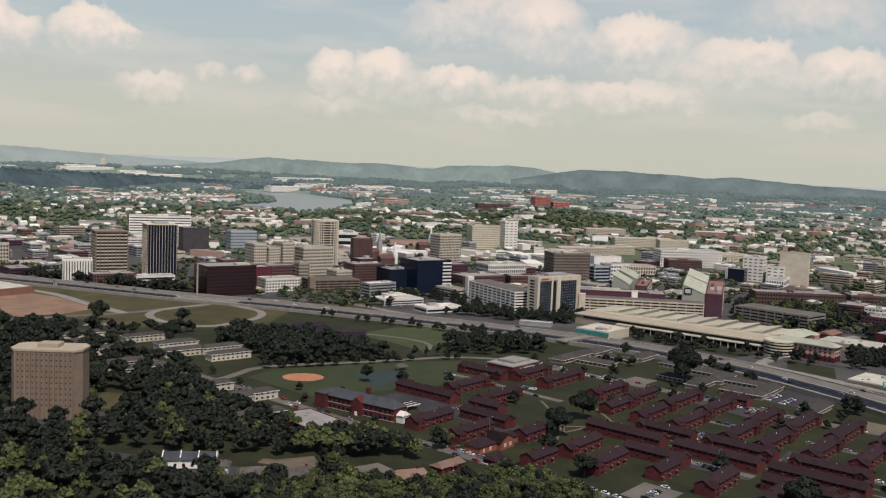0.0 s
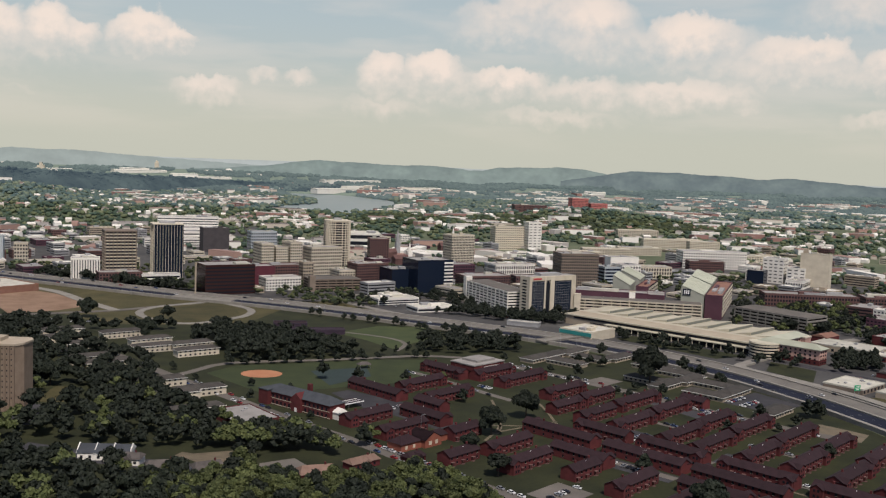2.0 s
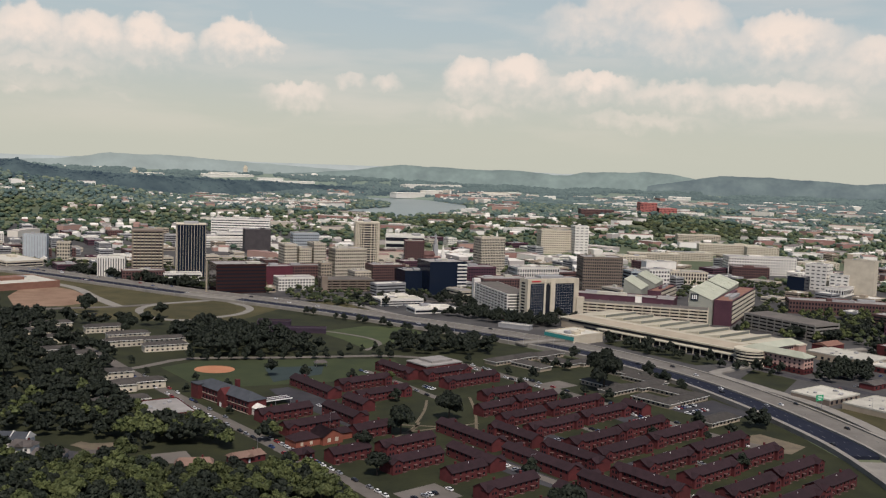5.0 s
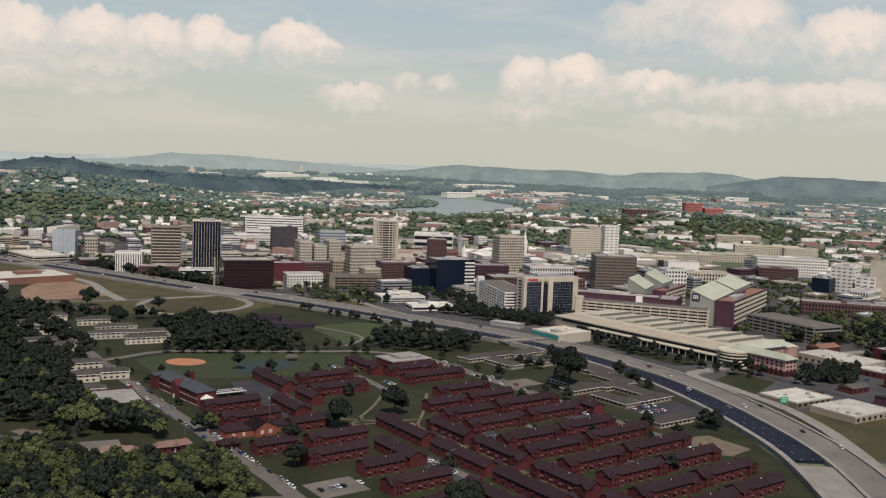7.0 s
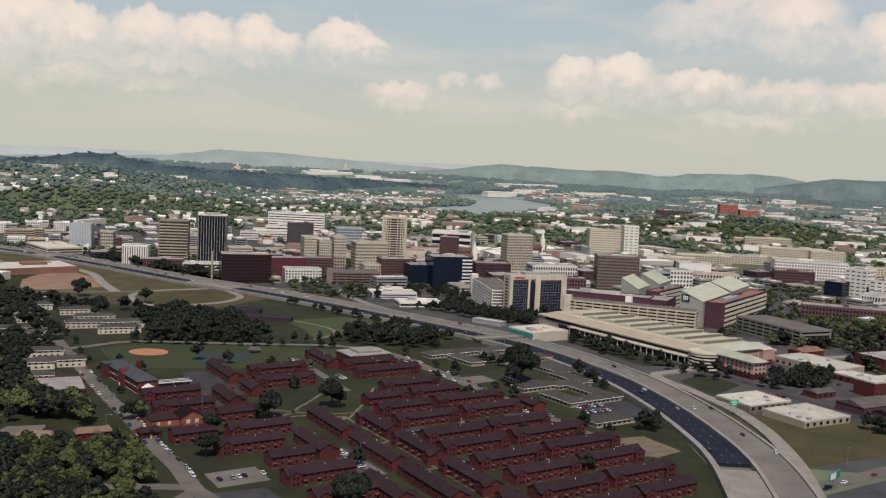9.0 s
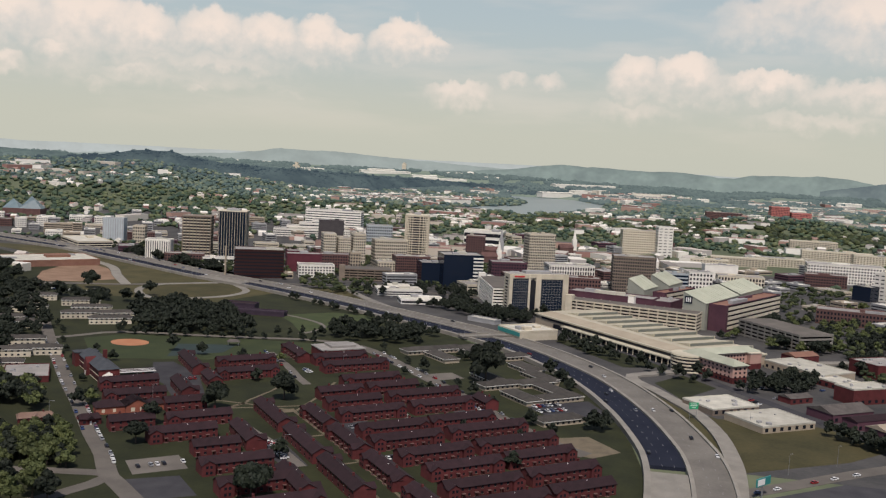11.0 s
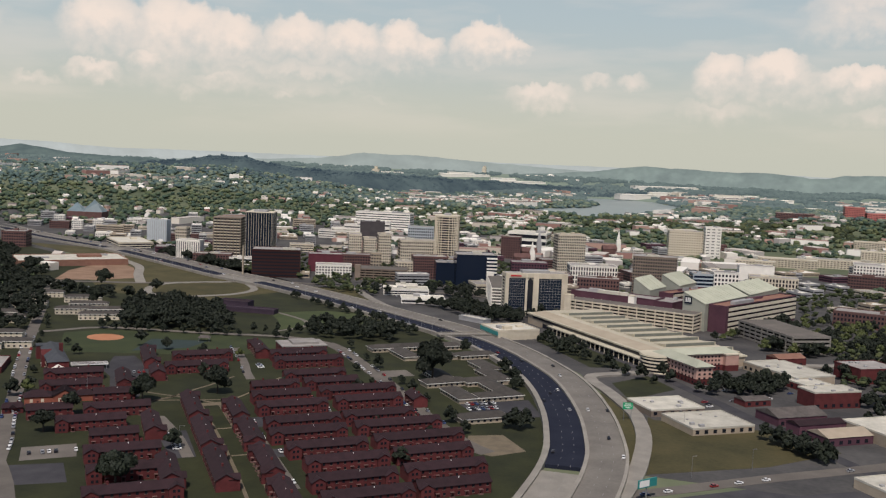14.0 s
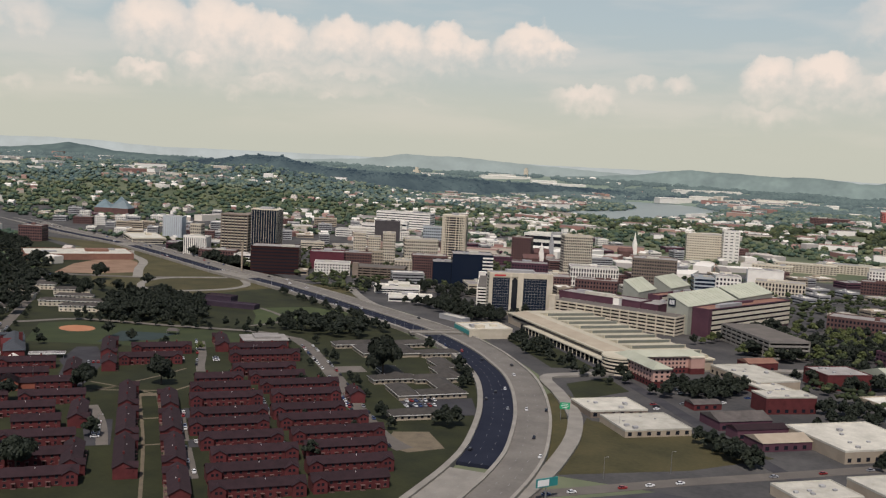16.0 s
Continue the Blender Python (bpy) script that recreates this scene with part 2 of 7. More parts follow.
def ground_z(x, y):
    r = math.hypot(x - MID[0], y - MID[1])
    z = float(np.interp(r, (0, 1620, 2000, 2500, 2900, 3300, 3700, 4100, 4500, 4840), (0, 0, 7, 22, 24, 27, 37, 50, 62, 68)))
    if r > 1620:
        k = min(1.0, (r - 1620) / 1100)
        z += k * (9 * noise.noise((x / 420, y / 420, 0.3)) + 4 * noise.noise((x / 150, y / 150, 1.7)))
        z += 26 * math.exp(-((x - 400) ** 2 + (y - 2640) ** 2) / 2 / 170 ** 2)
        az = math.degrees(math.atan2(x - MID[0], y - MID[1]))
        z += 22 * max(0.0, min(1.0, (-6 - az) / 8, (r - 3900) / 500))    # the plain lies higher beyond the river
        if az < -34:                                  # the town climbs a hill in the west
            z += 56 * min(1.0, (-34 - az) / 8) * max(0.0, min(1.0, (r - 2050) / 1500, (4250 - r) / 600))
        if -43 < az < -11 and 2250 < r < 3400:        # and the wooded ridge above the river
            rise = float(np.interp(az, (-43, -36, -33.5, -29, -24, -11), (30, 70, 88, 50, 0, 0)))
            z += rise * 0.8 * min((r - 2250) / 780, max(0.0, (3400 - r) / 370), 1.0)
        if y > 2000 and -900 < x < 300:
            d = edge_gap(x, y, BED)
            s = -d if inside(x, y, BED) else d
            w = max(0.0, min(1.0, (130 - s) / 150))
            z += w * (WATER_Z - 4 - z)
    return z


def make_ground():
    rings = [0, 60, 200, 400, 700, 1000, 1350, 1600]
    while rings[-1] < 4840:
        rings.append(min(4840, rings[-1] + 45))
    count = 300
    verts, faces = [], []
    for r in rings:
        for i in range(count):
            a = 2 * math.pi * i / count
            x, y = MID[0] + r * math.sin(a), MID[1] + r * math.cos(a)
            verts.append((x, y, ground_z(x, y)))
    for j in range(len(rings) - 1):
        for i in range(count):
            a, b = j * count + i, j * count + (i + 1) % count
            faces.append((a, a + count, b + count, b) if j else (a, a + count, b + count))
    m = Mesh()
    m.v, m.f = verts, faces
    ob = part("ground", m, LAND)
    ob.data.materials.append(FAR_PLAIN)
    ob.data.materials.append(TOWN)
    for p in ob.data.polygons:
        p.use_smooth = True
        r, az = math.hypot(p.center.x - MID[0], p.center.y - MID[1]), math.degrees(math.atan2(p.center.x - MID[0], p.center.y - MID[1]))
        # past 3600 m the plain carries its haze as glow
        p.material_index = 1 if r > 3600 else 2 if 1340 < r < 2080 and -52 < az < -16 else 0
    return tagged(ob, "green and dusty open country running to the hills", "ground", kind="structure")


make_ground()
part("water", Mesh().slab([(-800, 2400), (150, 2400), (150, 3900), (-800, 3900)], WATER_Z - 6, WATER_Z),
     surface("river water", (0.13, 0.165, 0.175), (0.16, 0.195, 0.205), 90, 0.3, fine=9))
tagged(bpy.data.objects["water"], "wide blue-grey river below the wooded hills", "river", kind="structure")


def ridge(name, material, r, crest, seed, depth=160, foot=-25, bumps=4.0, label="long hazy blue-green wooded ridge on the horizon"):
    """A long wooded ridge: crest lists azimuth and height along it; a front slope and a back slope."""
    verts, faces = [], []
    az, hs = [c[0] for c in crest], [c[1] for c in crest]
    rs = [c[2] if len(c) > 2 else r for c in crest]
    steps = int((az[-1] - az[0]) * 6)
    for i in range(steps + 1):
        deg = az[0] + (az[-1] - az[0]) * i / steps
        a, here = radians(deg), float(np.interp(deg, az, rs))
        top = float(np.interp(deg, az, hs)) + bumps * (noise.noise((deg / 2.1, seed, 0.0)) + 0.6 * noise.noise((deg / 0.7, seed, 8.0)) + 0.45 * noise.noise((deg / 0.22, seed, 9.0)))
        for dr, f in ((-depth, 0.0), (-depth * 0.7, 0.36), (-depth * 0.35, 0.74), (0, 1.0), (40, 0.0)):
            q = 1 + 0.10 * noise.noise((deg / 1.3, seed, dr / 60)) * (1 if 0 < f < 1 else 0)
            verts.append((MID[0] + (here + dr) * math.sin(a), MID[1] + (here + dr) * math.cos(a), foot + (top - foot) * f * q))
    for i in range(steps):
        for k in range(4):
            a = i * 5 + k
            faces.append((a, a + 1, a + 6, a + 5))
    m = Mesh()
    m.v, m.f = verts, faces
    ob = part(name, m, material)
    for p in ob.data.polygons:
        p.use_smooth = True
    return tagged(ob, label, "hills", kind="structure")


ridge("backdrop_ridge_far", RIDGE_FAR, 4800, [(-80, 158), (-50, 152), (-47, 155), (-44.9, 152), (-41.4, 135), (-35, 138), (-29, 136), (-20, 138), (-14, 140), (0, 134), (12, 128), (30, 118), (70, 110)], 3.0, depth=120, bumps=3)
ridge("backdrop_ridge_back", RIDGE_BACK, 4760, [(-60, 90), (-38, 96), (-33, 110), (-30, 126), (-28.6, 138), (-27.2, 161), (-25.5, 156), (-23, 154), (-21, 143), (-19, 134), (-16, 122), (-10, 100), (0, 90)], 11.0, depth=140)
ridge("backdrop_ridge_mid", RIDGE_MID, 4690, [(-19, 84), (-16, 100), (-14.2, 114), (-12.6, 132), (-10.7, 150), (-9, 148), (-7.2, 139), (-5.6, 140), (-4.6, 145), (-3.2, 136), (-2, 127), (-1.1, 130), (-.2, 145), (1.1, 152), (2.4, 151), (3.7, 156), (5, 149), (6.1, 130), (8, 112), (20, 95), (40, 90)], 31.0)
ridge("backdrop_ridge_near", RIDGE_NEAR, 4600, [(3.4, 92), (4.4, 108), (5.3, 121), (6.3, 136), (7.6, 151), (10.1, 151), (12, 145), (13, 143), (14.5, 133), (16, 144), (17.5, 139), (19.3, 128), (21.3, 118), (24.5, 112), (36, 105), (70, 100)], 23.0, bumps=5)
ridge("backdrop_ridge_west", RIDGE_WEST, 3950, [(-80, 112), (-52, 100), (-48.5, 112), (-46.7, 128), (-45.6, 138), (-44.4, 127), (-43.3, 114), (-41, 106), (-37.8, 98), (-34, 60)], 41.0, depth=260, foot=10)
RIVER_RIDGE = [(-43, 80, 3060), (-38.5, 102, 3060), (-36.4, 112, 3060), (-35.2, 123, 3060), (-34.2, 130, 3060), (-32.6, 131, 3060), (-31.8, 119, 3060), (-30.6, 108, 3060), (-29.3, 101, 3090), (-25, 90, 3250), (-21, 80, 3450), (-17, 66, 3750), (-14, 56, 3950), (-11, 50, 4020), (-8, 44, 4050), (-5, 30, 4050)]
ridge("backdrop_ridge_river", RIDGE_CLOUD_SHADE, 3060, RIVER_RIDGE, 53.0, depth=150, foot=8, bumps=3, label="wooded ridge in painted cloud shade running down to the river")


SKY_HAZE, SKY_BLUE, SKY_CLOUD = (0.538, 0.558, 0.458, 1), (0.425, 0.520, 0.530, 1), (0.85, 0.75, 0.635, 1)


# ---- clouds: one sheet of far cumulus, clear between them ----
def cloud_sheet():
    r, a0, a1, steps = 4850.0, -85, 70, 62
    verts, faces, uv = [], [], []
    for i in range(steps + 1):
        deg = a0 + (a1 - a0) * i / steps
        for e in (-1.5, 6, 13, 24):
            verts.append((MID[0] + r * math.sin(radians(deg)), MID[1] + r * math.cos(radians(deg)), r * math.tan(radians(e))))
            uv.append((deg, e))
    for i in range(steps):
        for k in range(3):
            a = i * 4 + k
            faces.append((a, a + 4, a + 5, a + 1))
    me = bpy.data.meshes.new("backdrop_clouds")
    me.from_pydata(verts, [], faces)
    layer = me.uv_layers.new(name="UVMap")
    for loop in me.loops:
        layer.data[loop.index].uv = uv[loop.vertex_index]
    m = bpy.data.materials.new("far cumulus")
    m.use_nodes = True
    n, k = m.node_tree.nodes, m.node_tree.links
    n.clear()

    def math_node(op, a, b=None, c=None):
        x = n.new("ShaderNodeMath")
        x.operation = op
        for i, s in enumerate((a, b, c)):
            if s is None:
                continue
            if isinstance(s, (int, float)):
                x.inputs[i].default_value = s
            else:
                k.new(s, x.inputs[i])
        return x.outputs[0]

    place = n.new("ShaderNodeUVMap")
    def cloud_noise(scale, detail, rough):
        x = n.new("ShaderNodeTexNoise")
        x.inputs["Scale"].default_value, x.inputs["Detail"].default_value, x.inputs["Roughness"].default_value = scale, detail, rough
        k.new(place.outputs[0], x.inputs["Vector"])
        return x.outputs[0]

    def ramp(value, lo, hi, to_lo=0.0, to_hi=1.0):
        x = n.new("ShaderNodeMapRange")
        x.interpolation_type = "SMOOTHSTEP"
        for i, v in enumerate((lo, hi, to_lo, to_hi)):
            x.inputs[i + 1].default_value = v
        k.new(value, x.inputs[0])
        return x.outputs[0]

    warp, fine, soft = cloud_noise(0.55, 5, 0.55), cloud_noise(1.2, 5, 0.52), cloud_noise(0.35, 5, 0.55)
    puffs = n.new("ShaderNodeTexVoronoi")
    puffs.feature = "SMOOTH_F1"
    puffs.inputs["Scale"].default_value, puffs.inputs["Detail"].default_value = 0.8, 1.5
    k.new(place.outputs[0], puffs.inputs["Vector"])
    sep = n.new("ShaderNodeSeparateXYZ")
    k.new(place.outputs[0], sep.inputs[0])
    az = math_node("MULTIPLY_ADD", math_node("SUBTRACT", warp, 0.5), 1.8, sep.outputs[0])
    el = math_node("MULTIPLY_ADD", math_node("SUBTRACT", fine, 0.5), 1.5, sep.outputs[1])
    el = math_node("MULTIPLY_ADD", math_node("SUBTRACT", puffs.outputs["Distance"], 0.4), 0.5, el)
    best, light = None, None
    # azimuth, height of the flat base, half width, rise (degrees), weight: crisp tops, dissolving bases
    for ca, ce, w, h, s in CLOUDS:
        dx = math_node("DIVIDE", math_node("SUBTRACT", az, ca), w * 1.25)
        up = math_node("DIVIDE", math_node("SUBTRACT", el, ce + 0.12 * h), h)
        d2 = math_node("MULTIPLY_ADD", dx, dx, math_node("MULTIPLY", up, up))
        body = math_node("MULTIPLY", math_node("MAXIMUM", math_node("SUBTRACT", 1.0, d2), 0.0), 1.9 * s)
        body = math_node("MULTIPLY", body, math_node("MAXIMUM", math_node("MULTIPLY_ADD", up, 0.8, 0.52), 0.0))
        lit = math_node("MULTIPLY", body, math_node("MULTIPLY_ADD", up, 0.75, 0.3))
        best = body if best is None else math_node("MAXIMUM", best, body)
        light = lit if light is None else math_node("MAXIMUM", light, lit)
    stretch = n.new("ShaderNodeMapping")
    stretch.inputs["Scale"].default_value = (0.30, 1.6, 1)
    k.new(place.outputs[0], stretch.inputs[0])
    wisps = n.new("ShaderNodeTexNoise")
    wisps.inputs["Scale"].default_value, wisps.inputs["Detail"].default_value = 0.30, 5
    k.new(stretch.outputs[0], wisps.inputs["Vector"])
    veil = ramp(wisps.outputs[0], 0.34, 0.70, -0.10, 0.26)
    edge = ramp(best, 0.0, 0.70)
    glow = math_node("MULTIPLY_ADD", math_node("SUBTRACT", soft, 0.5), 0.45, math_node("MULTIPLY_ADD", ramp(light, 0.0, 1.1), 0.78, 0.27))
    glow = math_node("MULTIPLY_ADD", math_node("SUBTRACT", fine, 0.5), 0.55, glow)
    glow = math_node("MAXIMUM", math_node("MULTIPLY", glow, edge), math_node("MULTIPLY", veil, ramp(sep.outputs[1], 2.0, 5.0)))
    air = n.new("ShaderNodeMix")                          # cream haze below, thin blue above
    air.data_type = "RGBA"
    air.inputs["A"].default_value, air.inputs["B"].default_value = SKY_HAZE, SKY_BLUE
    k.new(ramp(sep.outputs[1], 3.0, 10.5), air.inputs["Factor"])
    tint = n.new("ShaderNodeMix")
    tint.data_type = "RGBA"
    tint.inputs["B"].default_value = SKY_CLOUD
    tint.clamp_factor = True
    k.new(air.outputs["Result"], tint.inputs["A"])
    k.new(glow, tint.inputs["Factor"])
    alpha = ramp(sep.outputs[1], 16.0, 9.0, 0.72, 0.95)
    shine, clear, mix, out = n.new("ShaderNodeEmission"), n.new("ShaderNodeBsdfTransparent"), n.new("ShaderNodeMixShader"), n.new("ShaderNodeOutputMaterial")
    k.new(tint.outputs["Result"], shine.inputs["Color"])
    k.new(alpha, mix.inputs[0])
    k.new(clear.outputs[0], mix.inputs[1])
    k.new(shine.outputs[0], mix.inputs[2])
    k.new(mix.outputs[0], out.inputs[0])
    me.materials.append(m)
    return tagged(new("backdrop_clouds", me), "far bank of cream cumulus in a hazy pale sky", "clouds", kind="structure")


CLOUDS = [
    (-31, 6.7, 9.5, 1.9, .55), (-3.5, 5.7, 5.5, 2.0, .5), (9, 8.0, 9, 2.3, .5), (16, 6.6, 8, 2.0, .5), (-39, 6.6, 6, 2.0, .5), (-34, 5.2, 9, .9, .35),
    (-38.7, 6.4, 1.9, 4.0, 1), (-34.9, 6.8, 2.2, 2.7, 1), (-31.2, 6.9, 2.4, 2.7, 1), (-28.1, 7.1, 2.0, 2.4, 1), (-25.3, 7.3, 1.5, 2.2, 1.1), (-23.7, 7.3, 1.4, 1.6, 0.9),
    (-20.5, 7.6, 1.9, 2.1, 1.15), (-19.0, 7.6, 1.3, 1.4, 1), (-35.3, 5.6, 2.3, 0.8, 0.5), (-30.4, 6.0, 3.2, 0.7, 0.5), (-32.1, 5.0, 0.9, 0.6, 0.45), (-26.7, 4.7, 1.4, 0.8, 0.3),
    (-17.0, 5.1, 2.2, 1.4, 0.75), (-14.0, 6.2, 1.1, 1.0, 0.55), (-12.0, 6.2, 1.1, 0.9, 0.5), (-7.1, 6.2, 1.5, 2.0, 1), (-4.3, 6.2, 2.0, 2.2, 1.1), (0.1, 6.1, 2.8, 1.5, 0.95),
    (-7.1, 4.7, 3.5, 1.0, 0.4), (2.8, 4.5, 4.5, 1.0, 0.45), (5.6, 5.6, 1.6, 1.4, 0.7), (8.5, 5.6, 2.1, 1.4, 0.75), (-0.4, 9.6, 3.2, 1.8, 0.55), (4.4, 9.2, 3.1, 2.9, 0.8),
    (1.6, 9.4, 2.6, 3.1, 0.75), (5.1, 8.9, 2.8, 3.0, 1), (10.6, 8.2, 3.0, 2.7, 1.05), (-0.4, 8.8, 3.5, 1.7, 0.5), (15.9, 7.4, 3.1, 2.3, 0.9), (17.7, 7.7, 2.0, 1.9, 0.9),
    (22.0, 7.0, 2.9, 2.1, 0.95), (4.8, 5.8, 3.6, 1.4, 0.6), (10.3, 5.5, 5.2, 1.7, 0.75), (20.6, 4.6, 2.2, 1.1, 0.5), (20.1, 9.9, 4.6, 2.5, 0.55), (-41.9, 7.3, 2.8, 2.7, 1),
    (-37.4, 7.2, 2.8, 2.7, 1), (-42.4, 5.5, 1.7, 1.1, 0.75), (-39.7, 6.2, 1.1, 1.1, 0.7), (-31.4, 6.0, 5.2, 1.0, 0.5), (-48.9, 7.1, 2.7, 2.5, 0.5), (-45.6, 4.9, 1.7, 0.9, 0.45),
    (-49.3, 4.3, 1.4, 1.2, 0.4), (-37.4, 4.8, 1.0, 0.7, 0.4), (30, 7.5, 6, 2.5, 0.9), (-58, 7, 5, 2.6, 0.9),
]
cloud_sheet()

# ---- roads ----
def smooth(points, step=12.0):
    """A Catmull-Rom line through the points, in even short steps."""
    pts = [Vector(p) for p in points]
    pts = [pts[0] * 2 - pts[1]] + pts + [pts[-1] * 2 - pts[-2]]
    out = []
    for a, b, c, d in zip(pts, pts[1:], pts[2:], pts[3:]):
        n = max(2, int((c - b).length / step))
        for i in range(n):
            t = i / n
            out.append(0.5 * (2 * b + (c - a) * t + (2 * a - 5 * b + 4 * c - d) * t * t + (3 * b - a - 3 * c + d) * t ** 3))
    return out + [pts[-2]]


def offset(line, gap):
    """The line moved to its right by gap."""
    out = []
    for i, p in enumerate(line):
        t = (line[min(i + 1, len(line) - 1)] - line[max(i - 1, 0)]).normalized()
        out.append(p + Vector((t.y, -t.x)) * gap)
    return out


def ribbon(line, left, right, z0, z1):
    """A strip with thickness along the line."""
    m = Mesh()
    a, b = offset(line, -left), offset(line, right)
    for i in range(len(line)):
        m.v += [(*a[i], z0), (*b[i], z0), (*b[i], z1), (*a[i], z1)]
    for i in range(len(line) - 1):
        o = 4 * i
        for s in range(4):
            m.f.append((o + s, o + 4 + s, o + 4 + (s + 1) % 4, o + (s + 1) % 4))
    m.f += [(0, 1, 2, 3), tuple(len(m.v) - 1 - i for i in range(4))]
    return m


def road(name, points, width, material, z=0.12, label="", step=12.0):
    return tagged(part(name, ribbon(smooth(points, step), width / 2, width / 2, -0.3, z), material), label or "worn grey asphalt street", "road", kind="structure")


def patch(name, outline, material, z, label, category="ground"):
    return tagged(part(name, Mesh().slab(outline, -0.3, z), material), label, category, kind="structure")


COURT, ALONG, ACROSS = Vector((134, 577)), radians(48.5), radians(-44.5)


def court(s, q):
    """A place in the housing court: s along its terraces, q across them."""
    return COURT + Vector((math.cos(ALONG), math.sin(ALONG))) * s + Vector((math.cos(ACROSS), math.sin(ACROSS))) * q


# the freeway, from the far interchange to the near bend; its new black carriageway is on the nearer side
FREEWAY = [(-1150, 1400), (-900, 1318), (-765, 1262), (-655, 1228), (-532, 1194), (-373, 1126), (-232, 1062), (-142, 1030), (-48, 988), (40, 943), (99, 912), (136, 892), (165, 874),
           (192, 855), (225, 825), (254, 793), (279, 762), (300, 728), (318, 693), (332, 662), (345, 628), (355, 598), (362, 566), (367, 530), (374, 470), (386, 380), (410, 200), (440, 0), (480, -300)]
ROAD_Z = 2.0
line = smooth(FREEWAY, 10)
near_end = min(range(len(line)), key=lambda i: (line[i] - Vector((365, 566))).length)
tagged(part("road_freeway_black", ribbon(line[:near_end], 10.5, 8.6, -0.3, ROAD_Z), NEW_ASPHALT), "freshly laid black freeway carriageway", "road", kind="structure")
tagged(part("road_freeway_bridge", ribbon(line[near_end:], 10.5, 8.6, -0.3, ROAD_Z), CONCRETE), "pale concrete end of the freeway carriageway", "road", kind="structure")
tagged(part("road_freeway_pale", ribbon(offset(line, -22.0), 9.5, 9.8, -0.3, ROAD_Z + 0.25), LANE), "old pale concrete freeway carriageway", "road", kind="structure")
tagged(part("barrier_middle", ribbon(offset(line, -11.3), 1.1, 1.1, 0, ROAD_Z + 1.1), CONCRETE), "concrete barrier between the carriageways", "barrier", kind="structure")
tagged(part("barrier_near", ribbon(offset(line, 9.6), 1.0, 2.4, -0.3, ROAD_Z + 1.1), CONCRETE), "pale concrete retaining wall along the freeway", "barrier", kind="structure")
tagged(part("barrier_far", ribbon(offset(line, -32.0), 0.9, 0.9, -0.3, ROAD_Z + 1.2), CONCRETE), "concrete parapet of the freeway", "barrier", kind="structure")
# bridge decks where streets pass below
for bx, by, ex, ey in ((-232, 1062, -165, 1040), (-545, 1197, -505, 1184)):
    i0 = min(range(len(line)), key=lambda i: (line[i] - Vector((bx, by))).length)
    i1 = min(range(len(line)), key=lambda i: (line[i] - Vector((ex, ey))).length)
    tagged(part("road_bridge_deck", ribbon(line[i0:i1 + 1], 10.3, 8.4, ROAD_Z - .2, ROAD_Z + .05), CONCRETE), "pale concrete bridge deck of the freeway", "bridge", kind="structure")
# lane lines
lanes = Mesh()
for gap, zz in ((-4.4, ROAD_Z), (1.8, ROAD_Z), (-19.0, ROAD_Z + 0.25), (-25.0, ROAD_Z + 0.25)):
    track = offset(smooth(FREEWAY, 3.0), gap)
    for i in range(0, len(track) - 1, 4):
        a, b = track[i], track[i + 1]
        s = Vector((b.y - a.y, a.x - b.x)).normalized() * 0.07
        lanes.slab([tuple(a - s), tuple(b - s), tuple(b + s), tuple(a + s)], zz - 0.05, zz + 0.07)
tagged(part("lane_marking", lanes, plain("worn lane paint", (0.26, 0.26, 0.25), 0.8, spec=0.1)), "broken white lane lines on the freeway", "road marking", kind="stuff")

road("road_ramp", [(470, 950), (400, 900), (350, 842), (322, 809), (311, 795), (316, 778), (332, 757), (352, 726), (367, 700), (382, 658), (391, 615), (396, 577), (401, 500), (412, 400)], 9, CONCRETE, 1.4, "curved pale concrete ramp joining the freeway")
road("road_ramp_north", [(-470, 1150), (-430, 1112), (-364, 1070), (-310, 1010), (-258, 957)], 11, CONCRETE, 0.5, "pale concrete slip road across bare earth")
road("road_frontage", [(-620, 770), (-345, 904), (-300, 930), (-258, 957), (-219, 999), (-177, 1049)], 10, OLD_CONCRETE, 0.4, "pale frontage road below the freeway")
road("road_loop", [(-190, 1030), (-228, 985), (-232, 950), (-215, 920), (-188, 898), (-162, 900), (-145, 922), (-128, 955), (-132, 995), (-166, 1030)], 8, CONCRETE, 0.45, "looping concrete slip road")
road("road_off_ramp", [(150, 918), (101, 949), (47, 980), (-8, 1030), (-56, 1092), (-37, 1131), (20, 1145)], 9, CONCRETE, 0.9, "pale exit ramp climbing toward the town")
road("road_service", [(-300, 1125), (-188, 1072), (-134, 1077), (-56, 1092), (4, 1113), (110, 1120)], 9, OLD_CONCRETE, 0.35, "service road beside the exit ramp")
road("road_avenue", [(-330, 890), (-231, 795), (-158, 720), (-112, 672), (-60, 620), (-15, 575), (30, 532), (70, 492), (100, 464), (122, 440), (150, 420), (230, 350), (330, 240)], 9, OLD_CONCRETE, 0.14, "long pale street past the housing court")
road("road_park", [(-130, 665), (-112, 697), (-92, 732), (-26, 757), (15, 774), (53, 789), (92, 786), (112, 776)], 7, OLD_CONCRETE, 0.13, "tree-lined park road")
road("road_court_east", [(92, 786), (113, 772), (150, 738), (198, 692), (246, 642), (285, 604), (306, 588), (318, 582)], 11, OLD_CONCRETE, 0.14, "pale street lined with parked cars")
road("road_court_mid", [tuple(court(-26, 20)), tuple(court(-20, 60)), tuple(court(-18, 100))], 6, OLD_CONCRETE, 0.13, "narrow court road between brick terraces")
